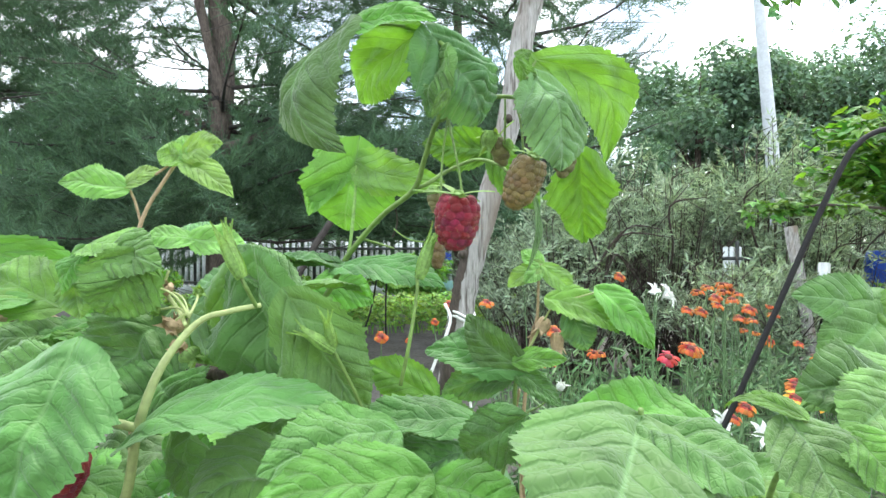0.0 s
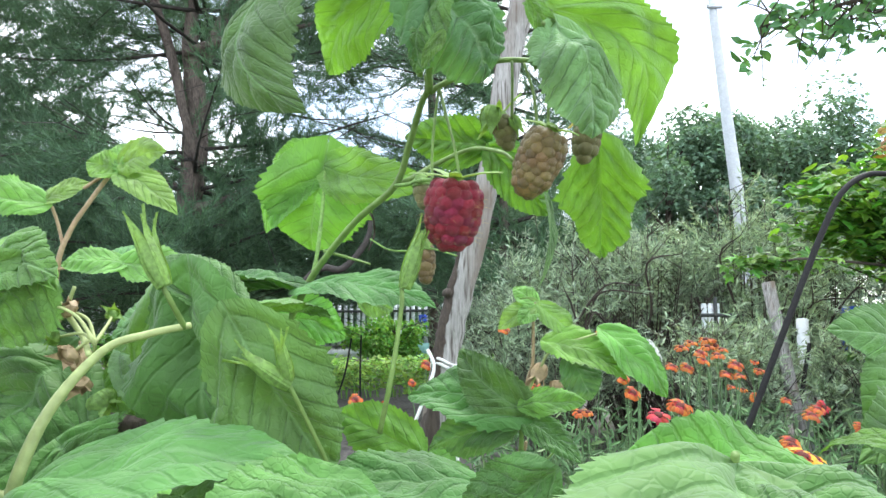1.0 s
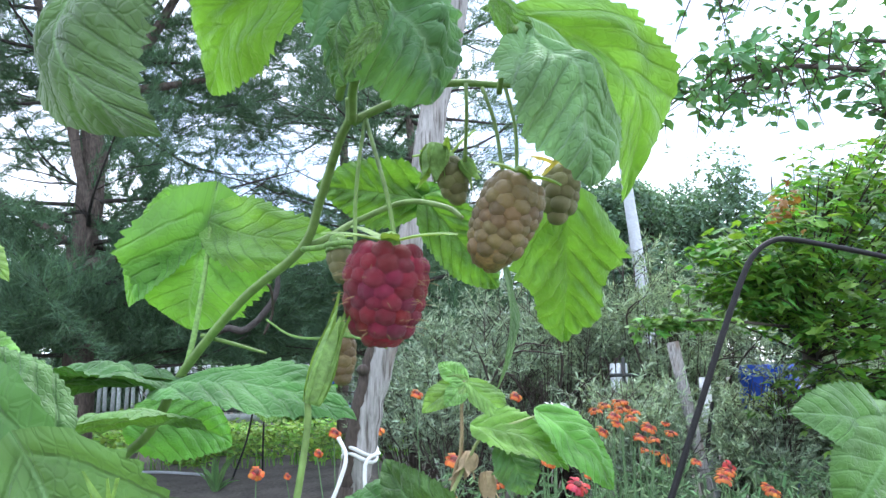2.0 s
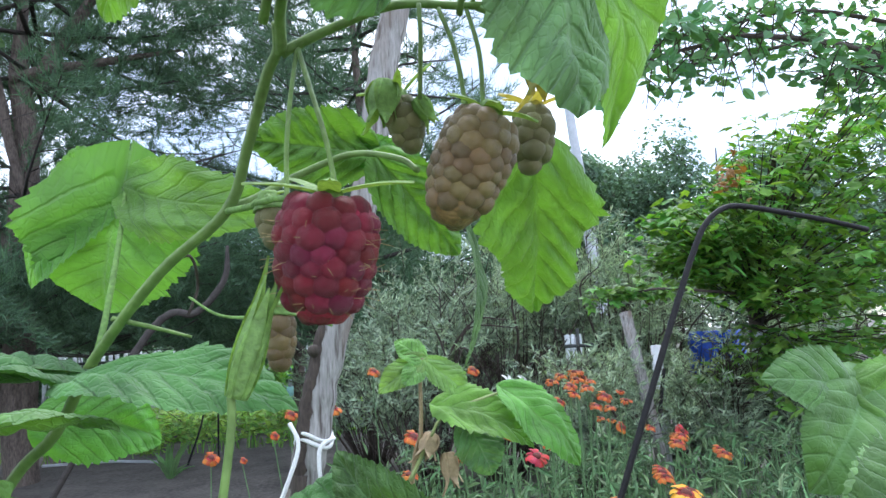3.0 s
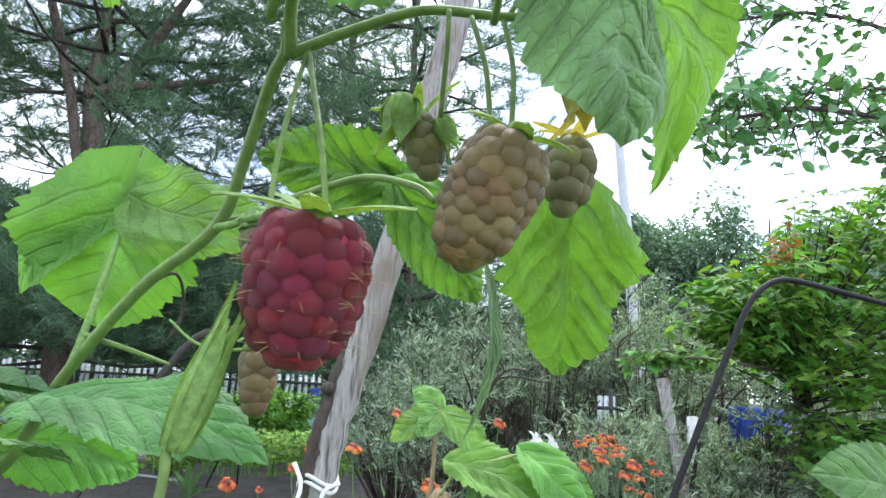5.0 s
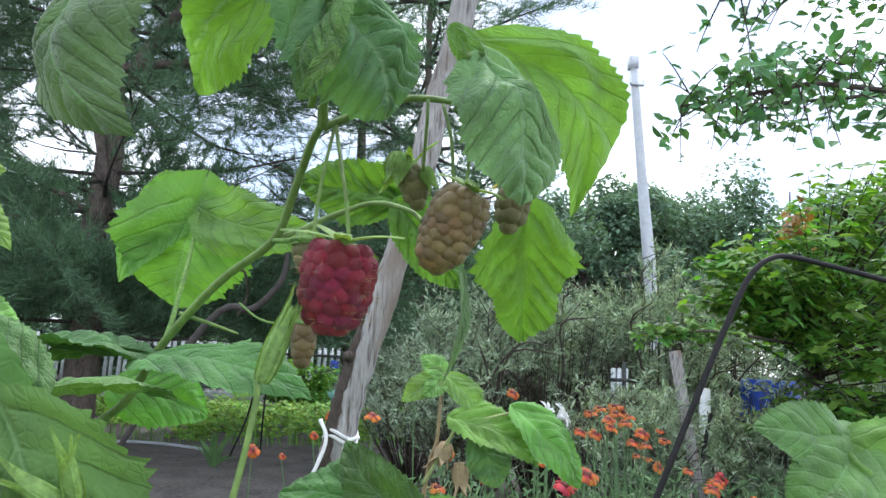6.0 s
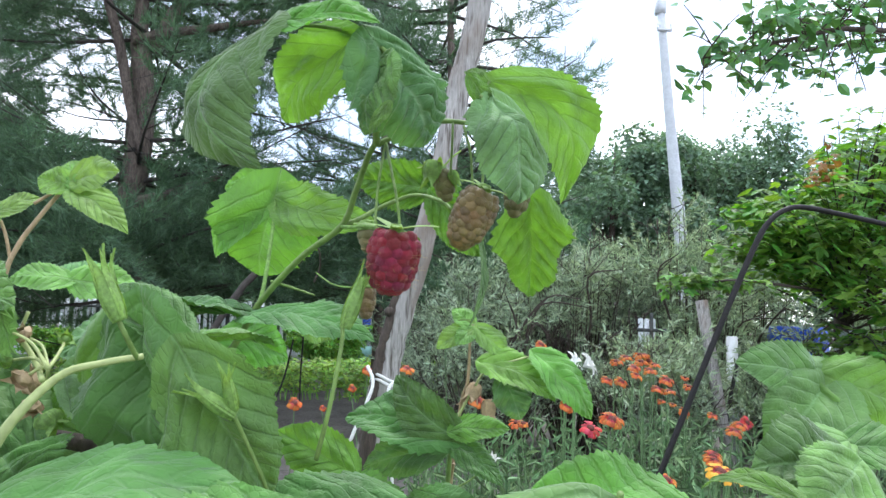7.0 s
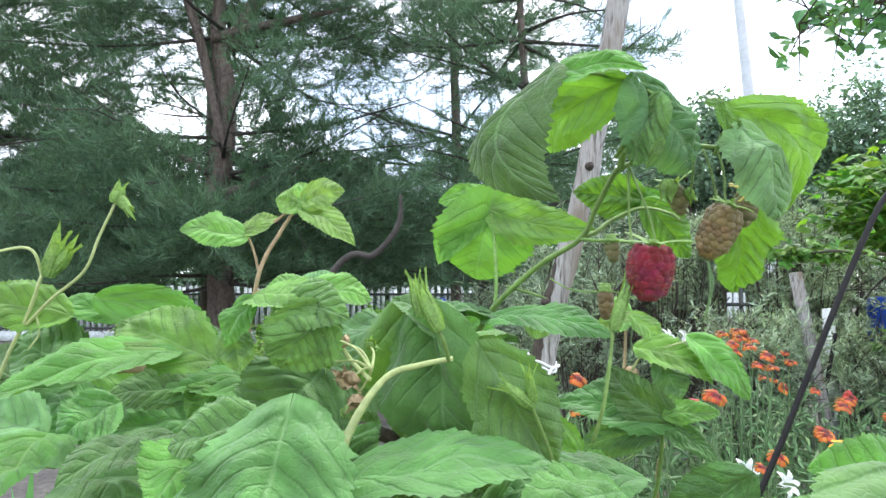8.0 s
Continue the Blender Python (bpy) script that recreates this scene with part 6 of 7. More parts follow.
leaf(front_plant, (0.1210, 0.2600, 0.9280), (0.0860, 0.2500, 0.9650), (0.3350, -0.8910, 0.3065), 0.0188, YOUNG)

middle_shoot = thing("raspberry_shoot", "young raspberry shoot with spreading green leaves beside the stake", "raspberry plant", "raspberry plants")
tube("cane", [(0.0090, 0.5000, -0.0240), (0.0150, 0.5000, 0.4190), (0.0200, 0.5000, 0.7700), (0.0210, 0.5000, 0.8570), (0.0300, 0.4700, 0.9230), (0.0320, 0.4600, 0.9660), (0.0330, 0.4550, 0.9730)], [0.0018, 0.0016, 0.0012], CANE, middle_shoot, sides=7)
tube("side_shoot", [(0.0420, 0.5000, 0.8570), (0.0370, 0.4900, 0.8940), (0.0360, 0.4880, 0.9020), (0.0330, 0.4800, 0.9290), (0.0350, 0.4700, 0.9510)], [0.001, 0.001], STALK_BROWN, middle_shoot, sides=7)
leaf(middle_shoot, (0.0360, 0.4520, 0.9690), (-0.0020, 0.4700, 1.0030), (-0.25, -0.95, 0.15), 0.0270, MATURE, fold=0.25, side=0.08)
leaf(middle_shoot, (0.0360, 0.4550, 0.9670), (-0.0340, 0.5000, 0.9760), (-0.0208, -0.75, 0.65), 0.0360, MATURE, bow=0.1, ripple=1.2)
leaf(middle_shoot, (0.0300, 0.4500, 0.9730), (0.0640, 0.4450, 0.9770), (0.0298, -0.7961, 0.6044), 0.0150, YOUNG)
leaf(middle_shoot, (0.0310, 0.4550, 0.9670), (0.0600, 0.4400, 0.9470), (0.2322, -0.8853, 0.4029), 0.0165, MATURE)
leaf(middle_shoot, (0.0290, 0.4600, 0.9640), (-0.0210, 0.4800, 0.9460), (0.0340, -0.9109, 0.4112), 0.0234, PALE)

back_shoot = thing("raspberry_shoot", "slim raspberry shoot with pale young leaves in front of the flowers", "raspberry plant", "raspberry plants")
tube("cane", [(0.0460, 0.7700, -0.0500), (0.0530, 0.7700, 0.3980), (0.0590, 0.7700, 0.7170), (0.0610, 0.7700, 0.8430), (0.0680, 0.7450, 0.9450), (0.0740, 0.7380, 0.9730), (0.0750, 0.7350, 1.0100), (0.0770, 0.7330, 1.0300)], [0.0028, 0.0024, 0.0018, 0.0014], STALK_BROWN, back_shoot, sides=7)
tube("side_shoot", [(0.0650, 0.7450, 0.9360), (0.0790, 0.7350, 0.9650), (0.0930, 0.7250, 0.9870), (0.1350, 0.7120, 1.0020)], [0.0018, 0.0013, 0.001], CANE_YELLOW, back_shoot, sides=7)
leaf(back_shoot, (0.0790, 0.7330, 1.0300), (0.0410, 0.7300, 1.0060), (0.0321, -0.8585, 0.5118), 0.0225, TENDER)
leaf(back_shoot, (0.0780, 0.7330, 1.0280), (0.0570, 0.7400, 1.0450), (0.0340, -0.9109, 0.4112), 0.0210, TENDER)
leaf(back_shoot, (0.0790, 0.7330, 1.0280), (0.1130, 0.7250, 0.9980), (0.1351, -0.9428, 0.3049), 0.0245, TENDER)
leaf(back_shoot, (0.0760, 0.7330, 1.0250), (0.0600, 0.7200, 1.0110), (0.0355, -0.9512, 0.3064), 0.0180, TENDER)
leaf(back_shoot, (0.0840, 0.7250, 0.9930), (0.1550, 0.7000, 0.9630), (0.0223, -0.5951, 0.8033), 0.0400, YOUNG, bow=0.1, ripple=1.6)
leaf(back_shoot, (0.1340, 0.7120, 1.0040), (0.1890, 0.6930, 0.9470), (0.1291, -0.7885, 0.6014), 0.0430, YOUNG, bow=0.1)
leaf(back_shoot, (0.1070, 0.7200, 0.9810), (0.1230, 0.7100, 0.9410), (0.0364, -0.9767, 0.2114), 0.0353, PALE)
bud(back_shoot, (0.0830, 0.7400, 0.9700), (0.0730, 0.7300, 0.9500), 0.0208, STALK_BROWN, spread=1)
bud(back_shoot, (0.0950, 0.7400, 0.9550), (0.0970, 0.7300, 0.9260), 0.0183, STALK_BROWN, spread=1)

bud(back_shoot, (0.0960, 0.7250, 0.8980), (0.1000, 0.7150, 0.9080), 0.0110, PETAL_WHITE, name="blossom", spread=1.2, label="small white blossom")
tube("bud_stalk", [(0.0610, 0.7650, 0.8600), (0.0800, 0.7400, 0.8780), (0.0960, 0.7250, 0.8980)], [0.001, 0.0008], CANE, back_shoot, sides=6)

right_plant = thing("raspberry_bush", "raspberry bush with large folded green leaves", "raspberry plant", "raspberry plants")
tube("cane", [(0.4310, 0.6600, 0.1240), (0.4370, 0.6600, 0.4550), (0.4420, 0.6600, 0.7030), (0.4450, 0.6600, 0.8250), (0.4010, 0.6400, 0.9040), (0.3900, 0.6300, 0.9490), (0.3920, 0.6250, 0.9840), (0.3740, 0.6200, 0.9960)], [0.0026, 0.0022, 0.0018, 0.0012], CANE, right_plant, sides=7)
leaf(right_plant, (0.3740, 0.6200, 0.9950), (0.3010, 0.5900, 0.9370), (-0.1837, -0.9699, 0.1597), 0.0774, MATURE, bow=0.1, fold=0.2, ripple=0.45, wave=0.1, heart=0.2)
leaf(right_plant, (0.3640, 0.6200, 0.9960), (0.4340, 0.6000, 0.9670), (0.0192, -0.9230, 0.3843), 0.0574, YOUNG, ripple=0.5)
leaf(right_plant, (0.3610, 0.6200, 0.9940), (0.2830, 0.6000, 1.0080), (-0.2810, -0.9092, 0.3073), 0.0480, MATURE, ripple=0.5, wave=0.1)
leaf(right_plant, (0.3460, 0.5600, 0.9520), (0.2420, 0.5000, 0.9360), (-0.0768, -0.7186, 0.6912), 0.0443, MATURE, ripple=0.8, wave=0.12)
leaf(right_plant, (0.3410, 0.5600, 0.9480), (0.3850, 0.5300, 0.9500), (-0.0791, -0.7660, 0.6380), 0.0420, MATURE, ripple=0.8, wave=0.12)
leaf(right_plant, (0.2960, 0.4900, 0.9500), (0.2260, 0.4750, 0.9510), (0.0312, -0.8360, 0.5479), 0.0588, MATURE, ripple=0.8, wave=0.12)
leaf(right_plant, (0.2890, 0.4700, 0.9530), (0.2400, 0.4400, 0.9260), (0.0321, -0.8585, 0.5118), 0.0553, MATURE, ripple=0.8, wave=0.12)
leaf(right_plant, (0.1410, 0.2900, 0.9770), (0.1210, 0.3300, 0.9750), (0.0263, -0.7027, 0.7110), 0.0132, YOUNG, bow=0.15)
leaf(right_plant, (0.1360, 0.2950, 0.9750), (0.1440, 0.2600, 0.9470), (-0.0689, -0.8579, 0.5092), 0.0373, MATURE, ripple=0.8, wave=0.12)
leaf(right_plant, (0.1560, 0.2850, 0.9730), (0.1670, 0.2600, 0.9540), (0.1348, -0.9025, 0.4091), 0.0243, YOUNG)
tube("cane", [(0.1640, 0.4000, 0.8650), (0.1550, 0.3650, 0.9040), (0.1520, 0.3530, 0.9160), (0.1460, 0.3300, 0.9380), (0.1450, 0.3100, 0.9580), (0.1410, 0.2900, 0.9770)], [0.0018, 0.0016, 0.001], CANE, right_plant, sides=7)

far_left_plant = thing("raspberry_bush", "raspberry bush with budding stalks and overlapping leaves", "raspberry plant", "raspberry plants")
tube("cane", [(-0.4260, 0.5000, 0.0440), (-0.4220, 0.4800, 0.4940), (-0.4180, 0.4630, 0.9010), (-0.4180, 0.4600, 0.9610), (-0.4010, 0.4550, 1.0060), (-0.3850, 0.4500, 1.0340), (-0.3740, 0.4450, 1.0580), (-0.3730, 0.4450, 1.0650), (-0.3790, 0.4400, 1.0800), (-0.4080, 0.4400, 1.0760)], [0.0016, 0.0014, 0.0012, 0.0009], CANE_YELLOW, far_left_plant, sides=7)
tube("bud_stalk", [(-0.3850, 0.4500, 1.0300), (-0.3670, 0.4470, 1.0470), (-0.3420, 0.4400, 1.0650), (-0.3330, 0.4400, 1.0870), (-0.3230, 0.4400, 1.1090)], [0.0012, 0.001, 0.0009], CANE_YELLOW, far_left_plant, sides=7)
tube("tendril", [(-0.3790, 0.4500, 1.0380), (-0.3760, 0.4500, 1.0250), (-0.3830, 0.4500, 1.0140)], [0.0007, 0.0006], CANE_YELLOW, far_left_plant, sides=7)
bud(far_left_plant, (-0.3230, 0.4400, 1.1090), (-0.3190, 0.4400, 1.1250), 0.0110, SEPAL, spread=0.8)
bud(far_left_plant, (-0.3230, 0.4400, 1.1150), (-0.3090, 0.4400, 1.1000), 0.0095, SEPAL, spread=0.8)
bud(far_left_plant, (-0.3680, 0.4450, 1.0620), (-0.3570, 0.4400, 1.0960), 0.0147, SEPAL, spread=0.9)
bud(far_left_plant, (-0.3650, 0.4450, 1.0650), (-0.3460, 0.4400, 1.0870), 0.0110, SEPAL, spread=0.9)
leaf(far_left_plant, (-0.3420, 0.4600, 1.0470), (-0.2620, 0.4900, 0.9940), (-0.0309, -0.8910, 0.4529), 0.0358, YOUNG, side=0.1, ripple=0.8)
leaf(far_left_plant, (-0.2650, 0.4000, 1.0170), (-0.3380, 0.3400, 1.0010), (0.0113, -0.5087, 0.8609), 0.0393, YOUNG)
leaf(far_left_plant, (-0.3320, 0.5000, 1.0340), (-0.4120, 0.5000, 1.0400), (0.0144, -0.6476, 0.7619), 0.0288, YOUNG)
leaf(far_left_plant, (-0.3630, 0.4600, 1.0360), (-0.4260, 0.4500, 1.0470), (0.0166, -0.7488, 0.6626), 0.0338, YOUNG)
leaf(far_left_plant, (-0.3270, 0.5000, 1.0180), (-0.2680, 0.5200, 1.0120), (0.0144, -0.6476, 0.7619), 0.0376, MATURE)
leaf(far_left_plant, (-0.2740, 0.4600, 0.9870), (-0.3330, 0.4500, 0.9850), (0.0144, -0.6476, 0.7619), 0.0297, MATURE)
leaf(far_left_plant, (-0.2480, 0.4500, 0.9780), (-0.2180, 0.4600, 0.9870), (0.0185, -0.8349, 0.5500), 0.0333, PALE)
leaf(far_left_plant, (-0.2520, 0.4400, 0.9900), (-0.2690, 0.4300, 0.9740), (0.0185, -0.8349, 0.5500), 0.0283, YOUNG)
leaf(far_left_plant, (-0.2100, 0.3250, 0.9770), (-0.1530, 0.2700, 0.9730), (0.1178, -0.7878, 0.6045), 0.0417, MATURE, ripple=0.8)
leaf(far_left_plant, (-0.2130, 0.3250, 0.9780), (-0.2260, 0.2850, 0.9680), (-0.0810, -0.8330, 0.5473), 0.0416, YOUNG, ripple=0.8)
leaf(far_left_plant, (-0.2120, 0.3200, 0.9770), (-0.1820, 0.2600, 0.9630), (0.0185, -0.8349, 0.5500), 0.0394, MATURE)
leaf(far_left_plant, (-0.2240, 0.3300, 0.9850), (-0.2090, 0.3600, 0.9870), (0.0166, -0.7488, 0.6626), 0.0251, MATURE)
leaf(far_left_plant, (-0.2500, 0.3600, 0.9780), (-0.2800, 0.3100, 0.9690), (-0.0852, -0.6466, 0.7581), 0.0298, MATURE)
leaf(far_left_plant, (-0.3360, 0.4000, 0.9670), (-0.3340, 0.3300, 0.9500), (0.0198, -0.8911, 0.4535), 0.0592, YOUNG)
leaf(far_left_plant, (-0.3100, 0.4200, 0.9830), (-0.3330, 0.4000, 0.9670), (0.0185, -0.8349, 0.5500), 0.0400, MATURE)
leaf(far_left_plant, (-0.3720, 0.5000, 0.9930), (-0.4270, 0.5000, 1.0180), (0.0185, -0.8349, 0.5500), 0.0534, MATURE)
leaf(far_left_plant, (-0.3510, 0.5000, 0.9590), (-0.4300, 0.5000, 0.9770), (0.0166, -0.7488, 0.6626), 0.0491, MATURE)
leaf(far_left_plant, (-0.3170, 0.5500, 0.9500), (-0.3890, 0.5500, 0.9410), (0.0166, -0.7488, 0.6626), 0.0493, MATURE)
leaf(far_left_plant, (-0.3730, 0.4500, 0.9610), (-0.4260, 0.4500, 0.9750), (0.0166, -0.7488, 0.6626), 0.0441, PALE)
leaf(far_left_plant, (-0.3670, 0.6000, 0.9620), (-0.4620, 0.6000, 0.9660), (0.0166, -0.7488, 0.6626), 0.0492, YOUNG)
leaf(far_left_plant, (-0.4720, 0.6000, 0.9710), (-0.5330, 0.6000, 0.9860), (0.0166, -0.7488, 0.6626), 0.0544, MATURE)
leaf(far_left_plant, (-0.3280, 0.5400, 1.0330), (-0.3730, 0.5400, 1.0150), (0.0185, -0.8349, 0.5500), 0.0489, YOUNG)
leaf(left_plant, (-0.2563, 0.3309, 0.8592), (-0.2268, 0.3742, 0.8478), (0.3166, -0.0565, 0.9469), 0.0394, MATURE, bow=0.08, ripple=0.8)
leaf(left_plant, (-0.1470, 0.3781, 0.8343), (-0.1163, 0.4298, 0.8408), (0.3459, -0.0199, 0.9381), 0.0406, YOUNG, bow=0.10, ripple=0.8)
leaf(left_plant, (-0.1834, 0.3533, 0.8747), (-0.1134, 0.3974, 0.8835), (0.0346, -0.4175, 0.9080), 0.0647, YOUNG, bow=0.12, ripple=0.8)
leaf(left_plant, (-0.1827, 0.4242, 0.8998), (-0.2332, 0.4476, 0.8838), (0.2038, -0.5423, 0.8151), 0.0339, YOUNG, bow=0.08, ripple=0.8)
leaf(left_plant, (-0.1450, 0.5103, 0.8090), (-0.1692, 0.4638, 0.8163), (0.1015, -0.3262, 0.9398), 0.0333, MATURE, bow=0.11, ripple=0.8)
leaf(left_plant, (-0.1134, 0.4846, 0.8275), (-0.1408, 0.5337, 0.8174), (-0.3405, -0.1323, 0.9309), 0.0438, YOUNG, bow=0.11, ripple=0.8)
leaf(left_plant, (-0.0608, 0.3055, 0.8378), (0.0145, 0.2891, 0.8214), (0.3283, -0.1884, 0.9256), 0.0589, YOUNG, bow=0.09, ripple=0.8)
leaf(left_plant, (-0.0786, 0.3876, 0.8300), (-0.1238, 0.3553, 0.8245), (-0.1031, -0.3170, 0.9428), 0.0374, YOUNG, bow=0.14, ripple=0.8)
leaf(left_plant, (-0.1657, 0.4318, 0.8214), (-0.1190, 0.4048, 0.7968), (0.1820, -0.2145, 0.9596), 0.0429, MATURE, bow=0.09, ripple=0.8)
leaf(left_plant, (-0.1627, 0.3964, 0.7871), (-0.1321, 0.3445, 0.7990), (0.1061, -0.4723, 0.8750), 0.0386, MATURE, bow=0.07, ripple=0.8)
leaf(left_plant, (-0.3100, 0.4264, 0.8297), (-0.2493, 0.3757, 0.8178), (-0.3182, -0.4216, 0.8491), 0.0513, MATURE, bow=0.11, ripple=0.8)
leaf(left_plant, (-0.2074, 0.3785, 0.8450), (-0.1601, 0.3399, 0.8195), (0.0555, 0.0699, 0.9960), 0.0446, MATURE, bow=0.08, ripple=0.8)
leaf(left_plant, (-0.2949, 0.3633, 0.9548), (-0.2284, 0.3148, 0.9330), (0.1243, -0.0598, 0.9904), 0.0600, MATURE, bow=0.08, ripple=0.8)
leaf(left_plant, (-0.1432, 0.5058, 0.8337), (-0.0694, 0.4669, 0.7963), (0.3519, 0.0648, 0.9338), 0.0612, MATURE, bow=0.07, ripple=0.8)
leaf(left_plant, (-0.1527, 0.5300, 0.8339), (-0.1029, 0.4669, 0.8324), (-0.0270, -0.3066, 0.9515), 0.0548, MATURE, bow=0.05, ripple=0.8)
leaf(left_plant, (-0.3191, 0.5767, 0.7826), (-0.2806, 0.5388, 0.7862), (0.2208, 0.0022, 0.9753), 0.0384, MATURE, bow=0.04, ripple=0.8)
leaf(left_plant, (-0.1558, 0.5455, 0.8925), (-0.1382, 0.4654, 0.8767), (-0.3163, -0.1349, 0.9390), 0.0511, YOUNG, bow=0.09, ripple=0.8)
leaf(left_plant, (-0.2825, 0.4088, 0.9335), (-0.3324, 0.4015, 0.9379), (0.2163, -0.5215, 0.8254), 0.0357, MATURE, bow=0.04, ripple=0.8)
leaf(left_plant, (-0.0727, 0.5395, 0.8532), (-0.0082, 0.5393, 0.8530), (-0.0437, -0.1932, 0.9802), 0.0509, YOUNG, bow=0.13, ripple=0.8)
leaf(left_plant, (-0.1908, 0.3355, 0.8917), (-0.2293, 0.3757, 0.8914), (-0.1374, -0.0120, 0.9904), 0.0363, MATURE, bow=0.11, ripple=0.8)
leaf(left_plant, (-0.3185, 0.3935, 0.8890), (-0.3933, 0.3999, 0.8769), (-0.2901, -0.4305, 0.8547), 0.0577, YOUNG, bow=0.05, ripple=0.8)
leaf(left_plant, (-0.2713, 0.5592, 0.7803), (-0.1940, 0.5859, 0.7706), (0.3103, -0.0702, 0.9480), 0.0584, MATURE, bow=0.09, ripple=0.8)
leaf(left_plant, (-0.2006, 0.3422, 0.9342), (-0.2480, 0.3979, 0.9044), (-0.2770, -0.4851, 0.8294), 0.0557, MATURE, bow=0.05, ripple=0.8)
leaf(left_plant, (-0.0663, 0.3592, 0.9388), (-0.1031, 0.2872, 0.9027), (0.1157, 0.0233, 0.9930), 0.0539, YOUNG, bow=0.06, ripple=0.8)
leaf(left_plant, (-0.2388, 0.3070, 0.7840), (-0.1638, 0.2822, 0.7888), (0.2383, 0.0607, 0.9693), 0.0499, MATURE, bow=0.10, ripple=0.8)
leaf(left_plant, (-0.0807, 0.3667, 0.9373), (-0.1234, 0.2992, 0.9359), (0.2621, -0.4385, 0.8597), 0.0557, MATURE, bow=0.06, ripple=0.8)
leaf(left_plant, (-0.2578, 0.3980, 0.9054), (-0.1764, 0.3962, 0.8874), (-0.0791, -0.0458, 0.9958), 0.0535, MATURE, bow=0.09, ripple=0.8)
leaf(left_plant, (-0.2522, 0.5692, 0.8717), (-0.3253, 0.5397, 0.8546), (-0.0735, -0.5595, 0.8256), 0.0554, MATURE, bow=0.14, ripple=0.8)
leaf(left_plant, (-0.2392, 0.5844, 0.8127), (-0.2207, 0.5129, 0.8040), (0.3133, -0.4179, 0.8527), 0.0520, MATURE, bow=0.11, ripple=0.8)
leaf(left_plant, (-0.2645, 0.5848, 0.7964), (-0.2750, 0.6649, 0.7924), (0.0859, -0.1905, 0.9779), 0.0512, MATURE, bow=0.10, ripple=0.8)
leaf(left_plant, (-0.1709, 0.4508, 0.8108), (-0.1335, 0.3952, 0.7805), (-0.2567, -0.0002, 0.9665), 0.0436, MATURE, bow=0.08, ripple=0.8)
leaf(left_plant, (-0.2382, 0.4202, 0.8141), (-0.1602, 0.4522, 0.7883), (0.1272, -0.4121, 0.9022), 0.0639, MATURE, bow=0.04, ripple=0.8)
leaf(left_plant, (-0.0909, 0.5470, 0.8264), (-0.1538, 0.5250, 0.8266), (-0.2441, -0.0384, 0.9690), 0.0533, MATURE, bow=0.06, ripple=0.8)
leaf(left_plant, (-0.2734, 0.4591, 0.8176), (-0.3540, 0.4719, 0.7972), (0.3254, -0.0326, 0.9450), 0.0557, MATURE, bow=0.12, ripple=0.8)
leaf(left_plant, (-0.2628, 0.4737, 0.9405), (-0.3279, 0.4318, 0.9276), (0.2576, -0.0522, 0.9648), 0.0478, MATURE, bow=0.13, ripple=0.8)
leaf(left_plant, (-0.2247, 0.3245, 0.9227), (-0.2938, 0.3253, 0.9171), (-0.1734, -0.4675, 0.8668), 0.0424, MATURE, bow=0.10, ripple=0.8)
leaf(far_left_plant, (-0.4260, 0.6300, 0.7840), (-0.4315, 0.5789, 0.7755), (-0.2541, -0.3685, 0.8942), 0.0400, YOUNG, bow=0.12, ripple=0.8)
leaf(far_left_plant, (-0.6211, 0.5248, 0.9131), (-0.5561, 0.5389, 0.9252), (0.1992, -0.0096, 0.9799), 0.0439, YOUNG, bow=0.11, ripple=0.8)
leaf(far_left_plant, (-0.3773, 0.5468, 0.8185), (-0.2923, 0.5564, 0.8315), (-0.1757, -0.0935, 0.9800), 0.0582, MATURE, bow=0.06, ripple=0.8)
leaf(far_left_plant, (-0.4279, 0.4652, 0.8924), (-0.3685, 0.4766, 0.8743), (0.2742, -0.4912, 0.8268), 0.0455, MATURE, bow=0.13, ripple=0.8)
leaf(far_left_plant, (-0.3307, 0.6291, 0.9342), (-0.2756, 0.6050, 0.9133), (0.1125, -0.0876, 0.9898), 0.0439, MATURE, bow=0.07, ripple=0.8)
leaf(far_left_plant, (-0.2058, 0.4249, 0.8337), (-0.1757, 0.3794, 0.8435), (-0.1561, -0.2361, 0.9591), 0.0399, MATURE, bow=0.10, ripple=0.8)
leaf(far_left_plant, (-0.6422, 0.6171, 0.9189), (-0.6494, 0.5367, 0.9262), (0.3202, -0.4692, 0.8230), 0.0607, MATURE, bow=0.13, ripple=0.8)
leaf(far_left_plant, (-0.3992, 0.7294, 0.8029), (-0.3819, 0.7822, 0.7938), (0.0356, -0.2583, 0.9654), 0.0373, MATURE, bow=0.12, ripple=0.8)
leaf(far_left_plant, (-0.3449, 0.3670, 0.8136), (-0.3335, 0.4255, 0.8078), (-0.2330, -0.1910, 0.9535), 0.0398, YOUNG, bow=0.08, ripple=0.8)
leaf(far_left_plant, (-0.7293, 0.4836, 0.9318), (-0.7605, 0.5481, 0.9432), (0.3386, -0.0561, 0.9392), 0.0545, MATURE, bow=0.04, ripple=0.8)
leaf(far_left_plant, (-0.5746, 0.5587, 0.8583), (-0.6269, 0.5770, 0.8317), (0.2200, -0.1107, 0.9692), 0.0379, MATURE, bow=0.06, ripple=0.8)
leaf(far_left_plant, (-0.4414, 0.3745, 0.7972), (-0.4007, 0.4398, 0.7620), (0.2325, -0.4399, 0.8674), 0.0513, MATURE, bow=0.11, ripple=0.8)
leaf(far_left_plant, (-0.6287, 0.5458, 0.8492), (-0.6664, 0.5034, 0.8345), (0.1347, -0.2534, 0.9579), 0.0450, YOUNG, bow=0.05, ripple=0.8)
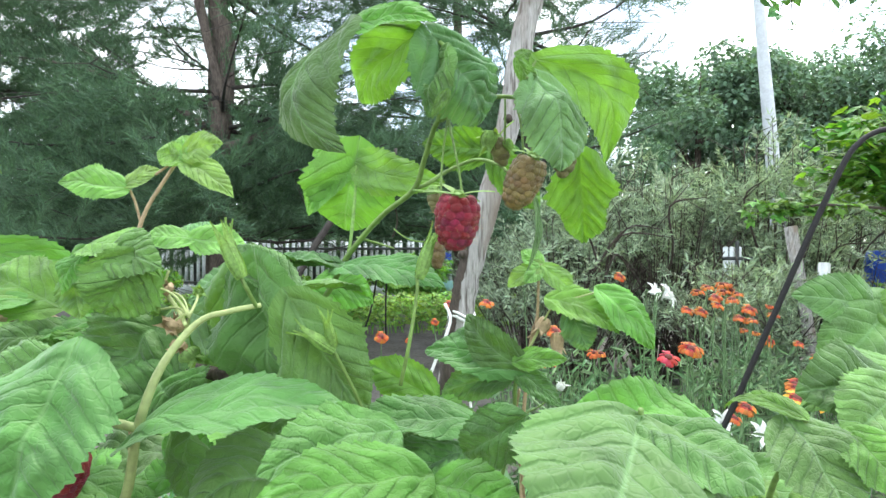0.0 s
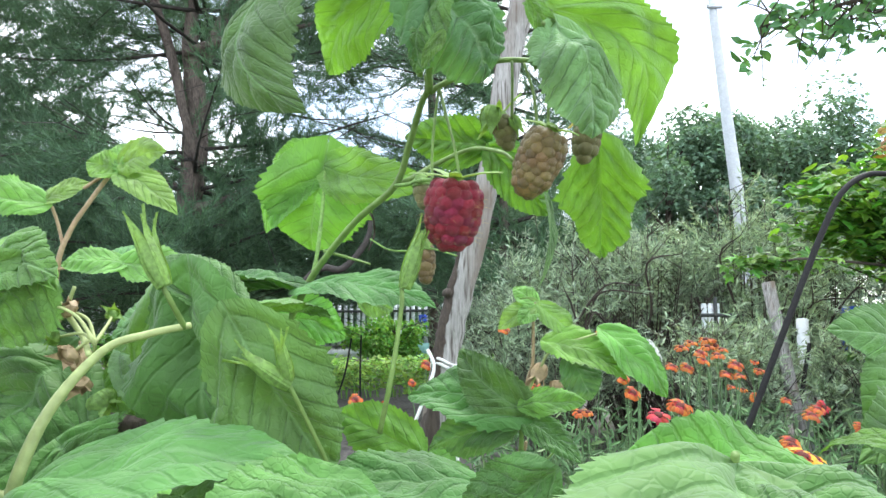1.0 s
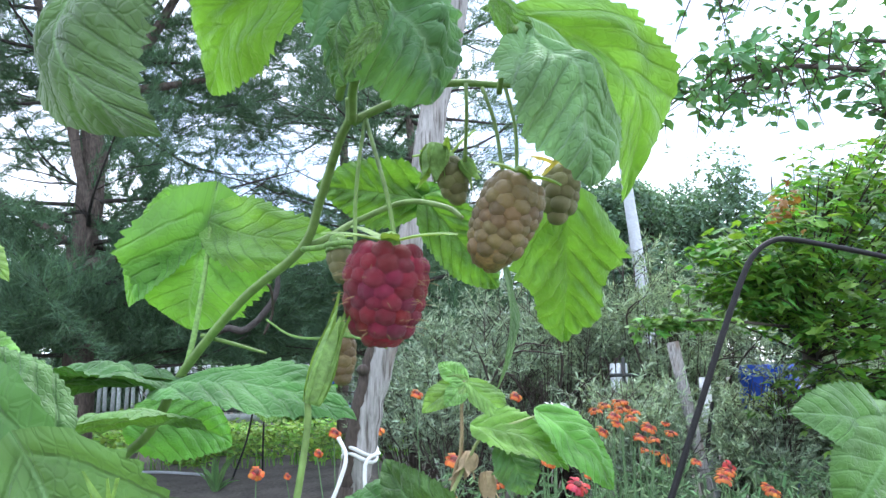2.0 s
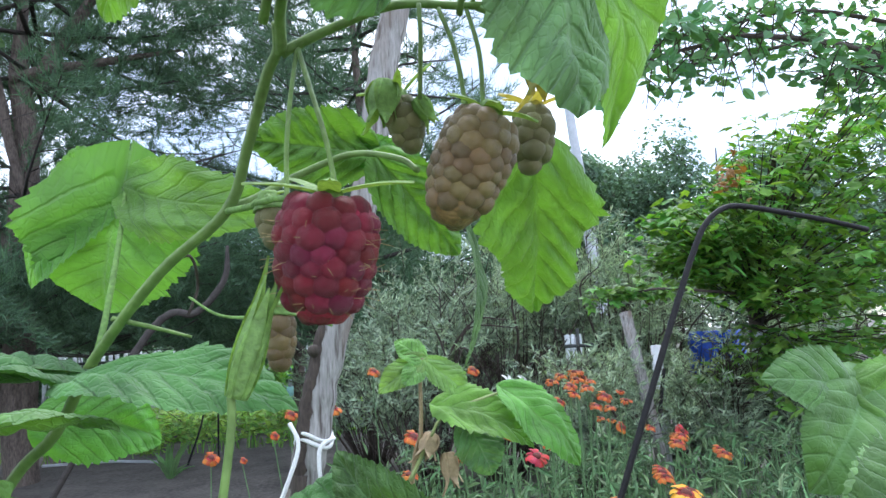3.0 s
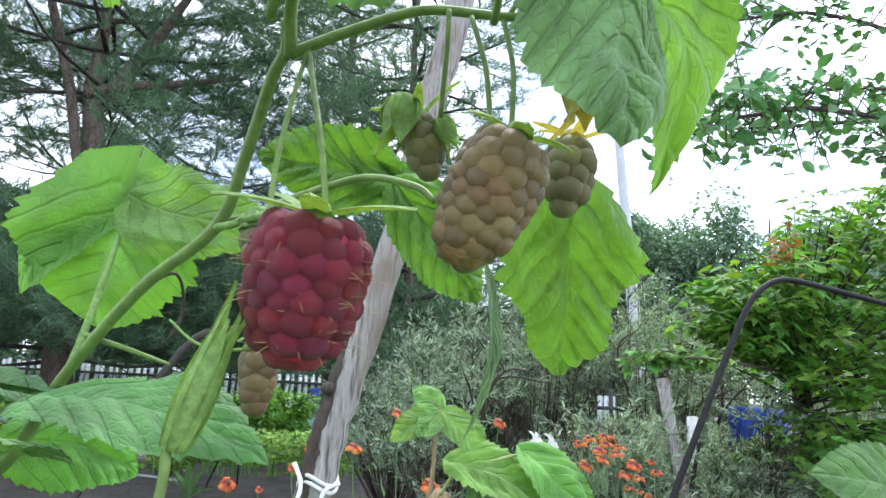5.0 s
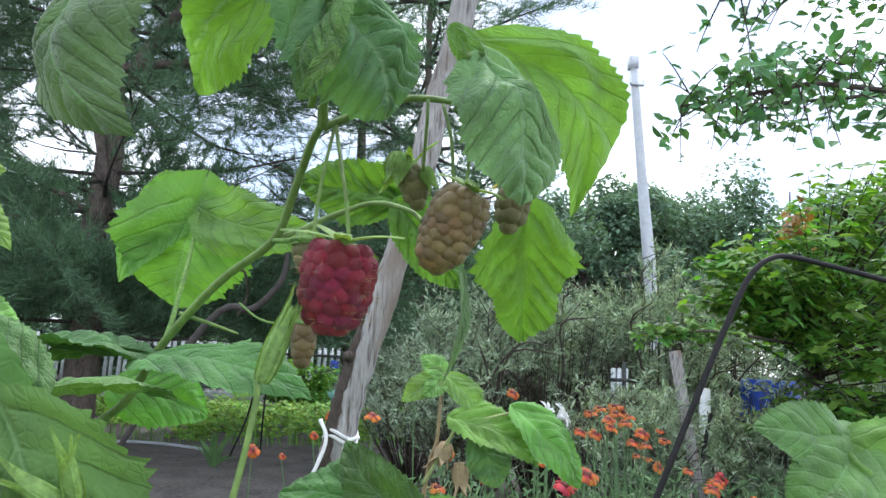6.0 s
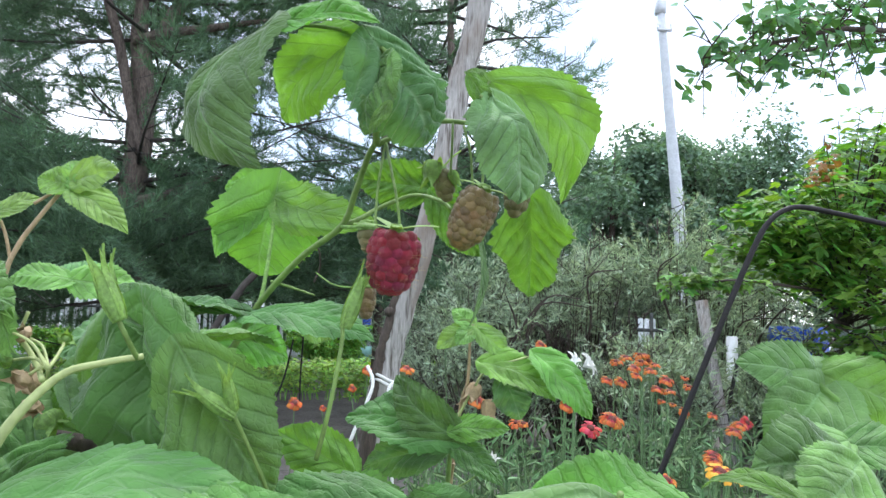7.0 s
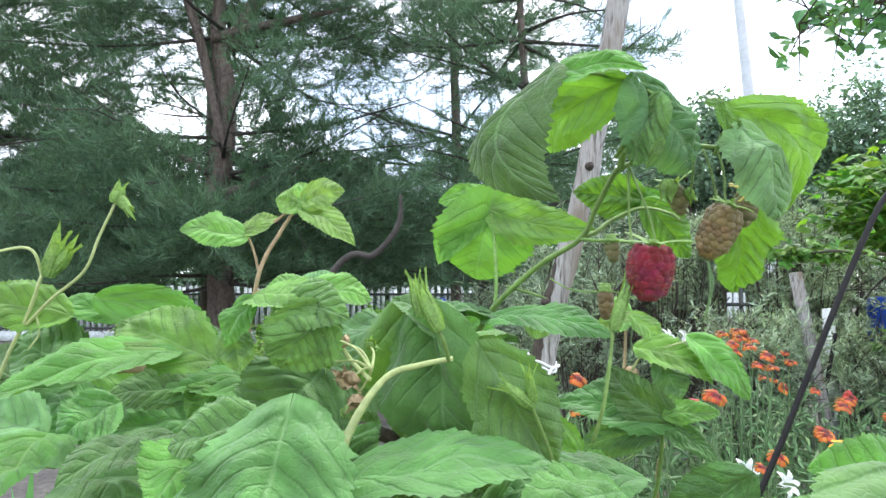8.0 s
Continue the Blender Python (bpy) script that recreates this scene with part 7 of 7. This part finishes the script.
leaf(far_left_plant, (-0.5990, 0.5919, 0.8997), (-0.6552, 0.6550, 0.8691), (-0.0197, -0.5172, 0.8556), 0.0656, MATURE, bow=0.14, ripple=0.8)
leaf(far_left_plant, (-0.7140, 0.6700, 0.9113), (-0.6355, 0.6963, 0.9206), (-0.3177, 0.0505, 0.9468), 0.0627, MATURE, bow=0.09, ripple=0.8)
leaf(far_left_plant, (-0.6421, 0.3758, 0.8846), (-0.6033, 0.3322, 0.8747), (-0.1696, -0.1436, 0.9750), 0.0462, MATURE, bow=0.05, ripple=0.8)
leaf(far_left_plant, (-0.5498, 0.3512, 0.8965), (-0.4991, 0.2845, 0.8588), (-0.0449, -0.5361, 0.8430), 0.0574, MATURE, bow=0.05, ripple=0.8)
leaf(far_left_plant, (-0.2008, 0.3548, 0.7808), (-0.2190, 0.4231, 0.7664), (-0.3051, -0.1756, 0.9360), 0.0519, MATURE, bow=0.08, ripple=0.8)
leaf(far_left_plant, (-0.4704, 0.6604, 0.7942), (-0.5215, 0.6820, 0.7705), (0.1884, -0.3959, 0.8987), 0.0370, YOUNG, bow=0.04, ripple=0.8)
leaf(far_left_plant, (-0.4488, 0.6110, 0.9171), (-0.4891, 0.5811, 0.8935), (-0.1763, -0.1791, 0.9679), 0.0379, YOUNG, bow=0.14, ripple=0.8)
leaf(far_left_plant, (-0.7084, 0.5131, 0.8805), (-0.6406, 0.5069, 0.8932), (0.3617, -0.2140, 0.9074), 0.0412, MATURE, bow=0.05, ripple=0.8)
leaf(far_left_plant, (-0.4478, 0.6081, 0.9116), (-0.4764, 0.5252, 0.8777), (-0.2616, 0.0637, 0.9631), 0.0676, MATURE, bow=0.08, ripple=0.8)
leaf(far_left_plant, (-0.4297, 0.4711, 0.9693), (-0.4025, 0.5176, 0.9511), (0.2980, -0.1783, 0.9378), 0.0344, MATURE, bow=0.03, ripple=0.8)
leaf(far_left_plant, (-0.2031, 0.3648, 0.7812), (-0.1695, 0.3277, 0.7792), (0.0396, -0.4622, 0.8859), 0.0325, MATURE, bow=0.07, ripple=0.8)
leaf(far_left_plant, (-0.4205, 0.7769, 0.8751), (-0.4841, 0.7737, 0.8452), (-0.2299, -0.3416, 0.9113), 0.0433, MATURE, bow=0.07, ripple=0.8)
leaf(far_left_plant, (-0.7997, 0.5136, 0.9470), (-0.8621, 0.4829, 0.9579), (-0.0534, -0.1144, 0.9920), 0.0472, MATURE, bow=0.07, ripple=0.8)
leaf(far_left_plant, (-0.4850, 0.6881, 0.8003), (-0.4405, 0.7206, 0.7896), (-0.1195, 0.0210, 0.9926), 0.0375, MATURE, bow=0.10, ripple=0.8)
leaf(far_left_plant, (-0.2738, 0.5096, 0.8728), (-0.3466, 0.5509, 0.8382), (0.2340, -0.5525, 0.8000), 0.0620, YOUNG, bow=0.08, ripple=0.8)
leaf(far_left_plant, (-0.3549, 0.4762, 0.8110), (-0.3935, 0.5229, 0.8112), (0.0505, -0.1687, 0.9844), 0.0482, MATURE, bow=0.14, ripple=0.8)
leaf(far_left_plant, (-0.2427, 0.6837, 0.8565), (-0.3229, 0.6795, 0.8606), (0.3031, -0.1006, 0.9476), 0.0589, YOUNG, bow=0.09, ripple=0.8)
leaf(far_left_plant, (-0.3835, 0.7473, 0.8979), (-0.3447, 0.6909, 0.8966), (0.0495, -0.5101, 0.8587), 0.0411, MATURE, bow=0.11, ripple=0.8)
leaf(far_left_plant, (-0.7620, 0.5485, 0.9387), (-0.8001, 0.5034, 0.9422), (-0.3237, -0.1934, 0.9262), 0.0374, MATURE, bow=0.12, ripple=0.8)
leaf(far_left_plant, (-0.5565, 0.4093, 0.9459), (-0.4902, 0.3712, 0.9451), (0.0835, -0.4376, 0.8953), 0.0467, YOUNG, bow=0.13, ripple=0.8)
leaf(far_left_plant, (-0.7660, 0.7008, 0.7951), (-0.7784, 0.6503, 0.7958), (-0.1059, 0.0530, 0.9930), 0.0391, MATURE, bow=0.12, ripple=0.8)
leaf(front_plant, (-0.0570, 0.3005, 0.7840), (-0.1383, 0.3237, 0.7729), (0.2546, -0.3644, 0.8958), 0.0603, MATURE, bow=0.12, ripple=0.8)
leaf(front_plant, (0.0000, 0.4498, 0.8035), (-0.0235, 0.3910, 0.8029), (0.2208, -0.1316, 0.9664), 0.0395, MATURE, bow=0.13, ripple=0.8)
leaf(front_plant, (0.2848, 0.4922, 0.8281), (0.2116, 0.4715, 0.8227), (-0.2414, 0.0075, 0.9704), 0.0538, MATURE, bow=0.12, ripple=0.8)
leaf(front_plant, (-0.0876, 0.4269, 0.8849), (-0.1179, 0.3868, 0.8690), (-0.2348, -0.0886, 0.9680), 0.0313, YOUNG, bow=0.09, ripple=0.8)
leaf(front_plant, (0.0079, 0.5689, 0.7513), (-0.0516, 0.6128, 0.7227), (-0.0068, 0.0074, 0.9999), 0.0495, MATURE, bow=0.12, ripple=0.8)
leaf(front_plant, (0.1313, 0.4004, 0.8986), (0.0723, 0.4678, 0.9158), (0.1727, -0.5295, 0.8306), 0.0620, YOUNG, bow=0.05, ripple=0.8)
leaf(front_plant, (-0.0552, 0.4801, 0.8997), (0.0157, 0.4301, 0.8869), (-0.0089, 0.0717, 0.9974), 0.0536, YOUNG, bow=0.11, ripple=0.8)
leaf(front_plant, (-0.0602, 0.3558, 0.7518), (-0.1237, 0.4131, 0.7495), (-0.0120, -0.5586, 0.8293), 0.0551, MATURE, bow=0.07, ripple=0.8)
leaf(front_plant, (-0.0328, 0.4141, 0.8840), (-0.0521, 0.4718, 0.8721), (0.1289, -0.5525, 0.8235), 0.0447, MATURE, bow=0.11, ripple=0.8)
leaf(front_plant, (0.2948, 0.2700, 0.8249), (0.2765, 0.2065, 0.8289), (-0.1862, -0.3241, 0.9275), 0.0449, MATURE, bow=0.07, ripple=0.8)
leaf(front_plant, (0.0779, 0.3768, 0.9086), (0.1423, 0.4253, 0.8766), (0.0944, -0.2763, 0.9564), 0.0608, MATURE, bow=0.08, ripple=0.8)
leaf(front_plant, (0.2066, 0.4009, 0.8040), (0.2482, 0.4731, 0.8174), (-0.2982, 0.0359, 0.9538), 0.0661, YOUNG, bow=0.09, ripple=0.8)
leaf(front_plant, (0.1866, 0.5747, 0.7842), (0.2496, 0.5836, 0.7638), (-0.0755, -0.5447, 0.8352), 0.0460, MATURE, bow=0.12, ripple=0.8)
leaf(front_plant, (0.1254, 0.3330, 0.7707), (0.0513, 0.3351, 0.7549), (0.1795, 0.0765, 0.9808), 0.0509, MATURE, bow=0.08, ripple=0.8)
leaf(front_plant, (0.0791, 0.5583, 0.7828), (0.1210, 0.5015, 0.7616), (-0.1077, -0.4282, 0.8972), 0.0513, MATURE, bow=0.10, ripple=0.8)
leaf(front_plant, (0.1396, 0.5053, 0.8547), (0.1719, 0.5892, 0.8543), (0.0264, -0.0665, 0.9974), 0.0586, MATURE, bow=0.11, ripple=0.8)
leaf(front_plant, (0.0338, 0.3642, 0.8742), (-0.0249, 0.4240, 0.8526), (-0.2139, -0.2027, 0.9556), 0.0604, YOUNG, bow=0.13, ripple=0.8)
leaf(front_plant, (0.0686, 0.4070, 0.8804), (-0.0049, 0.4048, 0.8643), (0.2767, 0.0132, 0.9609), 0.0557, MATURE, bow=0.13, ripple=0.8)
leaf(front_plant, (0.0023, 0.5796, 0.7904), (0.0585, 0.6211, 0.7632), (-0.1875, -0.2068, 0.9603), 0.0440, MATURE, bow=0.06, ripple=0.8)
leaf(front_plant, (0.1996, 0.2990, 0.8690), (0.2597, 0.3233, 0.8692), (0.1651, -0.5264, 0.8341), 0.0455, MATURE, bow=0.09, ripple=0.8)
leaf(front_plant, (0.0865, 0.4041, 0.8719), (0.0317, 0.4094, 0.8696), (-0.0726, -0.0177, 0.9972), 0.0345, YOUNG, bow=0.08, ripple=0.8)
leaf(front_plant, (0.2681, 0.3165, 0.8315), (0.2084, 0.2984, 0.8406), (0.2256, -0.2097, 0.9514), 0.0416, MATURE, bow=0.13, ripple=0.8)
leaf(front_plant, (0.0197, 0.4035, 0.8957), (0.0127, 0.3458, 0.8736), (-0.3236, -0.1019, 0.9407), 0.0445, MATURE, bow=0.02, ripple=0.8)
leaf(front_plant, (-0.0808, 0.5552, 0.8132), (-0.0909, 0.6234, 0.8145), (-0.2731, -0.3932, 0.8780), 0.0454, YOUNG, bow=0.14, ripple=0.8)
leaf(front_plant, (0.1619, 0.2702, 0.7509), (0.2384, 0.2664, 0.7551), (0.2427, -0.3690, 0.8972), 0.0568, MATURE, bow=0.11, ripple=0.8)
leaf(front_plant, (0.2098, 0.5326, 0.8384), (0.1764, 0.4719, 0.8264), (-0.0203, -0.0107, 0.9997), 0.0520, YOUNG, bow=0.09, ripple=0.8)
leaf(front_plant, (0.1073, 0.4860, 0.8659), (0.0587, 0.5235, 0.8724), (-0.1147, -0.1277, 0.9852), 0.0402, MATURE, bow=0.05, ripple=0.8)
leaf(front_plant, (0.0680, 0.3791, 0.9255), (0.0611, 0.3190, 0.9056), (0.1811, -0.3189, 0.9303), 0.0385, MATURE, bow=0.10, ripple=0.8)
leaf(front_plant, (0.1852, 0.4857, 0.8946), (0.1740, 0.4010, 0.8760), (-0.3047, 0.0658, 0.9502), 0.0609, MATURE, bow=0.11, ripple=0.8)
leaf(front_plant, (-0.0322, 0.2733, 0.7751), (-0.0484, 0.2171, 0.7491), (0.2799, -0.1244, 0.9519), 0.0446, MATURE, bow=0.07, ripple=0.8)
leaf(right_plant, (0.3547, 0.5322, 0.8878), (0.2769, 0.5255, 0.8638), (0.1935, 0.0818, 0.9777), 0.0511, MATURE, bow=0.05, ripple=0.8)
leaf(right_plant, (0.4214, 0.6950, 0.7806), (0.4618, 0.7455, 0.7581), (-0.1880, 0.0609, 0.9803), 0.0450, MATURE, bow=0.09, ripple=0.8)
leaf(right_plant, (0.2950, 0.7488, 0.7139), (0.2476, 0.6991, 0.7169), (0.0145, -0.5615, 0.8274), 0.0498, MATURE, bow=0.11, ripple=0.8)
leaf(right_plant, (0.5300, 0.7455, 0.7156), (0.4794, 0.7708, 0.6940), (-0.0219, -0.0774, 0.9968), 0.0354, MATURE, bow=0.14, ripple=0.8)
leaf(right_plant, (0.5027, 0.4338, 0.8794), (0.4482, 0.4064, 0.8827), (-0.1335, -0.0276, 0.9907), 0.0473, MATURE, bow=0.06, ripple=0.8)
leaf(right_plant, (0.3704, 0.7362, 0.7756), (0.4065, 0.6956, 0.7521), (-0.0834, -0.0946, 0.9920), 0.0355, MATURE, bow=0.06, ripple=0.8)
leaf(right_plant, (0.2268, 0.4527, 0.8866), (0.1792, 0.3960, 0.8962), (-0.3212, -0.4063, 0.8555), 0.0538, YOUNG, bow=0.08, ripple=0.8)
leaf(right_plant, (0.5038, 0.6389, 0.7978), (0.5649, 0.6310, 0.7966), (-0.0096, -0.5424, 0.8401), 0.0419, MATURE, bow=0.11, ripple=0.8)
leaf(right_plant, (0.2513, 0.6820, 0.8334), (0.2255, 0.7308, 0.8292), (-0.2031, -0.3720, 0.9057), 0.0391, MATURE, bow=0.12, ripple=0.8)
leaf(right_plant, (0.3539, 0.4072, 0.7500), (0.2797, 0.3803, 0.7157), (-0.1708, -0.3362, 0.9262), 0.0549, MATURE, bow=0.12, ripple=0.8)
leaf(right_plant, (0.2041, 0.3968, 0.7235), (0.2163, 0.3449, 0.7241), (-0.2069, -0.4098, 0.8884), 0.0330, MATURE, bow=0.06, ripple=0.8)
leaf(right_plant, (0.5720, 0.6275, 0.8407), (0.5017, 0.6452, 0.8339), (0.3157, -0.4404, 0.8405), 0.0461, MATURE, bow=0.10, ripple=0.8)
leaf(right_plant, (0.3876, 0.3553, 0.7558), (0.4072, 0.2976, 0.7511), (-0.0082, -0.4899, 0.8717), 0.0372, MATURE, bow=0.12, ripple=0.8)
leaf(right_plant, (0.5846, 0.5633, 0.7354), (0.5124, 0.5901, 0.7189), (0.2512, -0.4065, 0.8784), 0.0512, MATURE, bow=0.10, ripple=0.8)
leaf(right_plant, (0.4720, 0.5281, 0.8743), (0.4853, 0.5925, 0.8589), (0.1952, 0.0710, 0.9782), 0.0431, MATURE, bow=0.03, ripple=0.8)
leaf(right_plant, (0.3753, 0.6053, 0.7007), (0.3969, 0.5274, 0.6882), (0.1262, -0.0673, 0.9897), 0.0513, MATURE, bow=0.13, ripple=0.8)
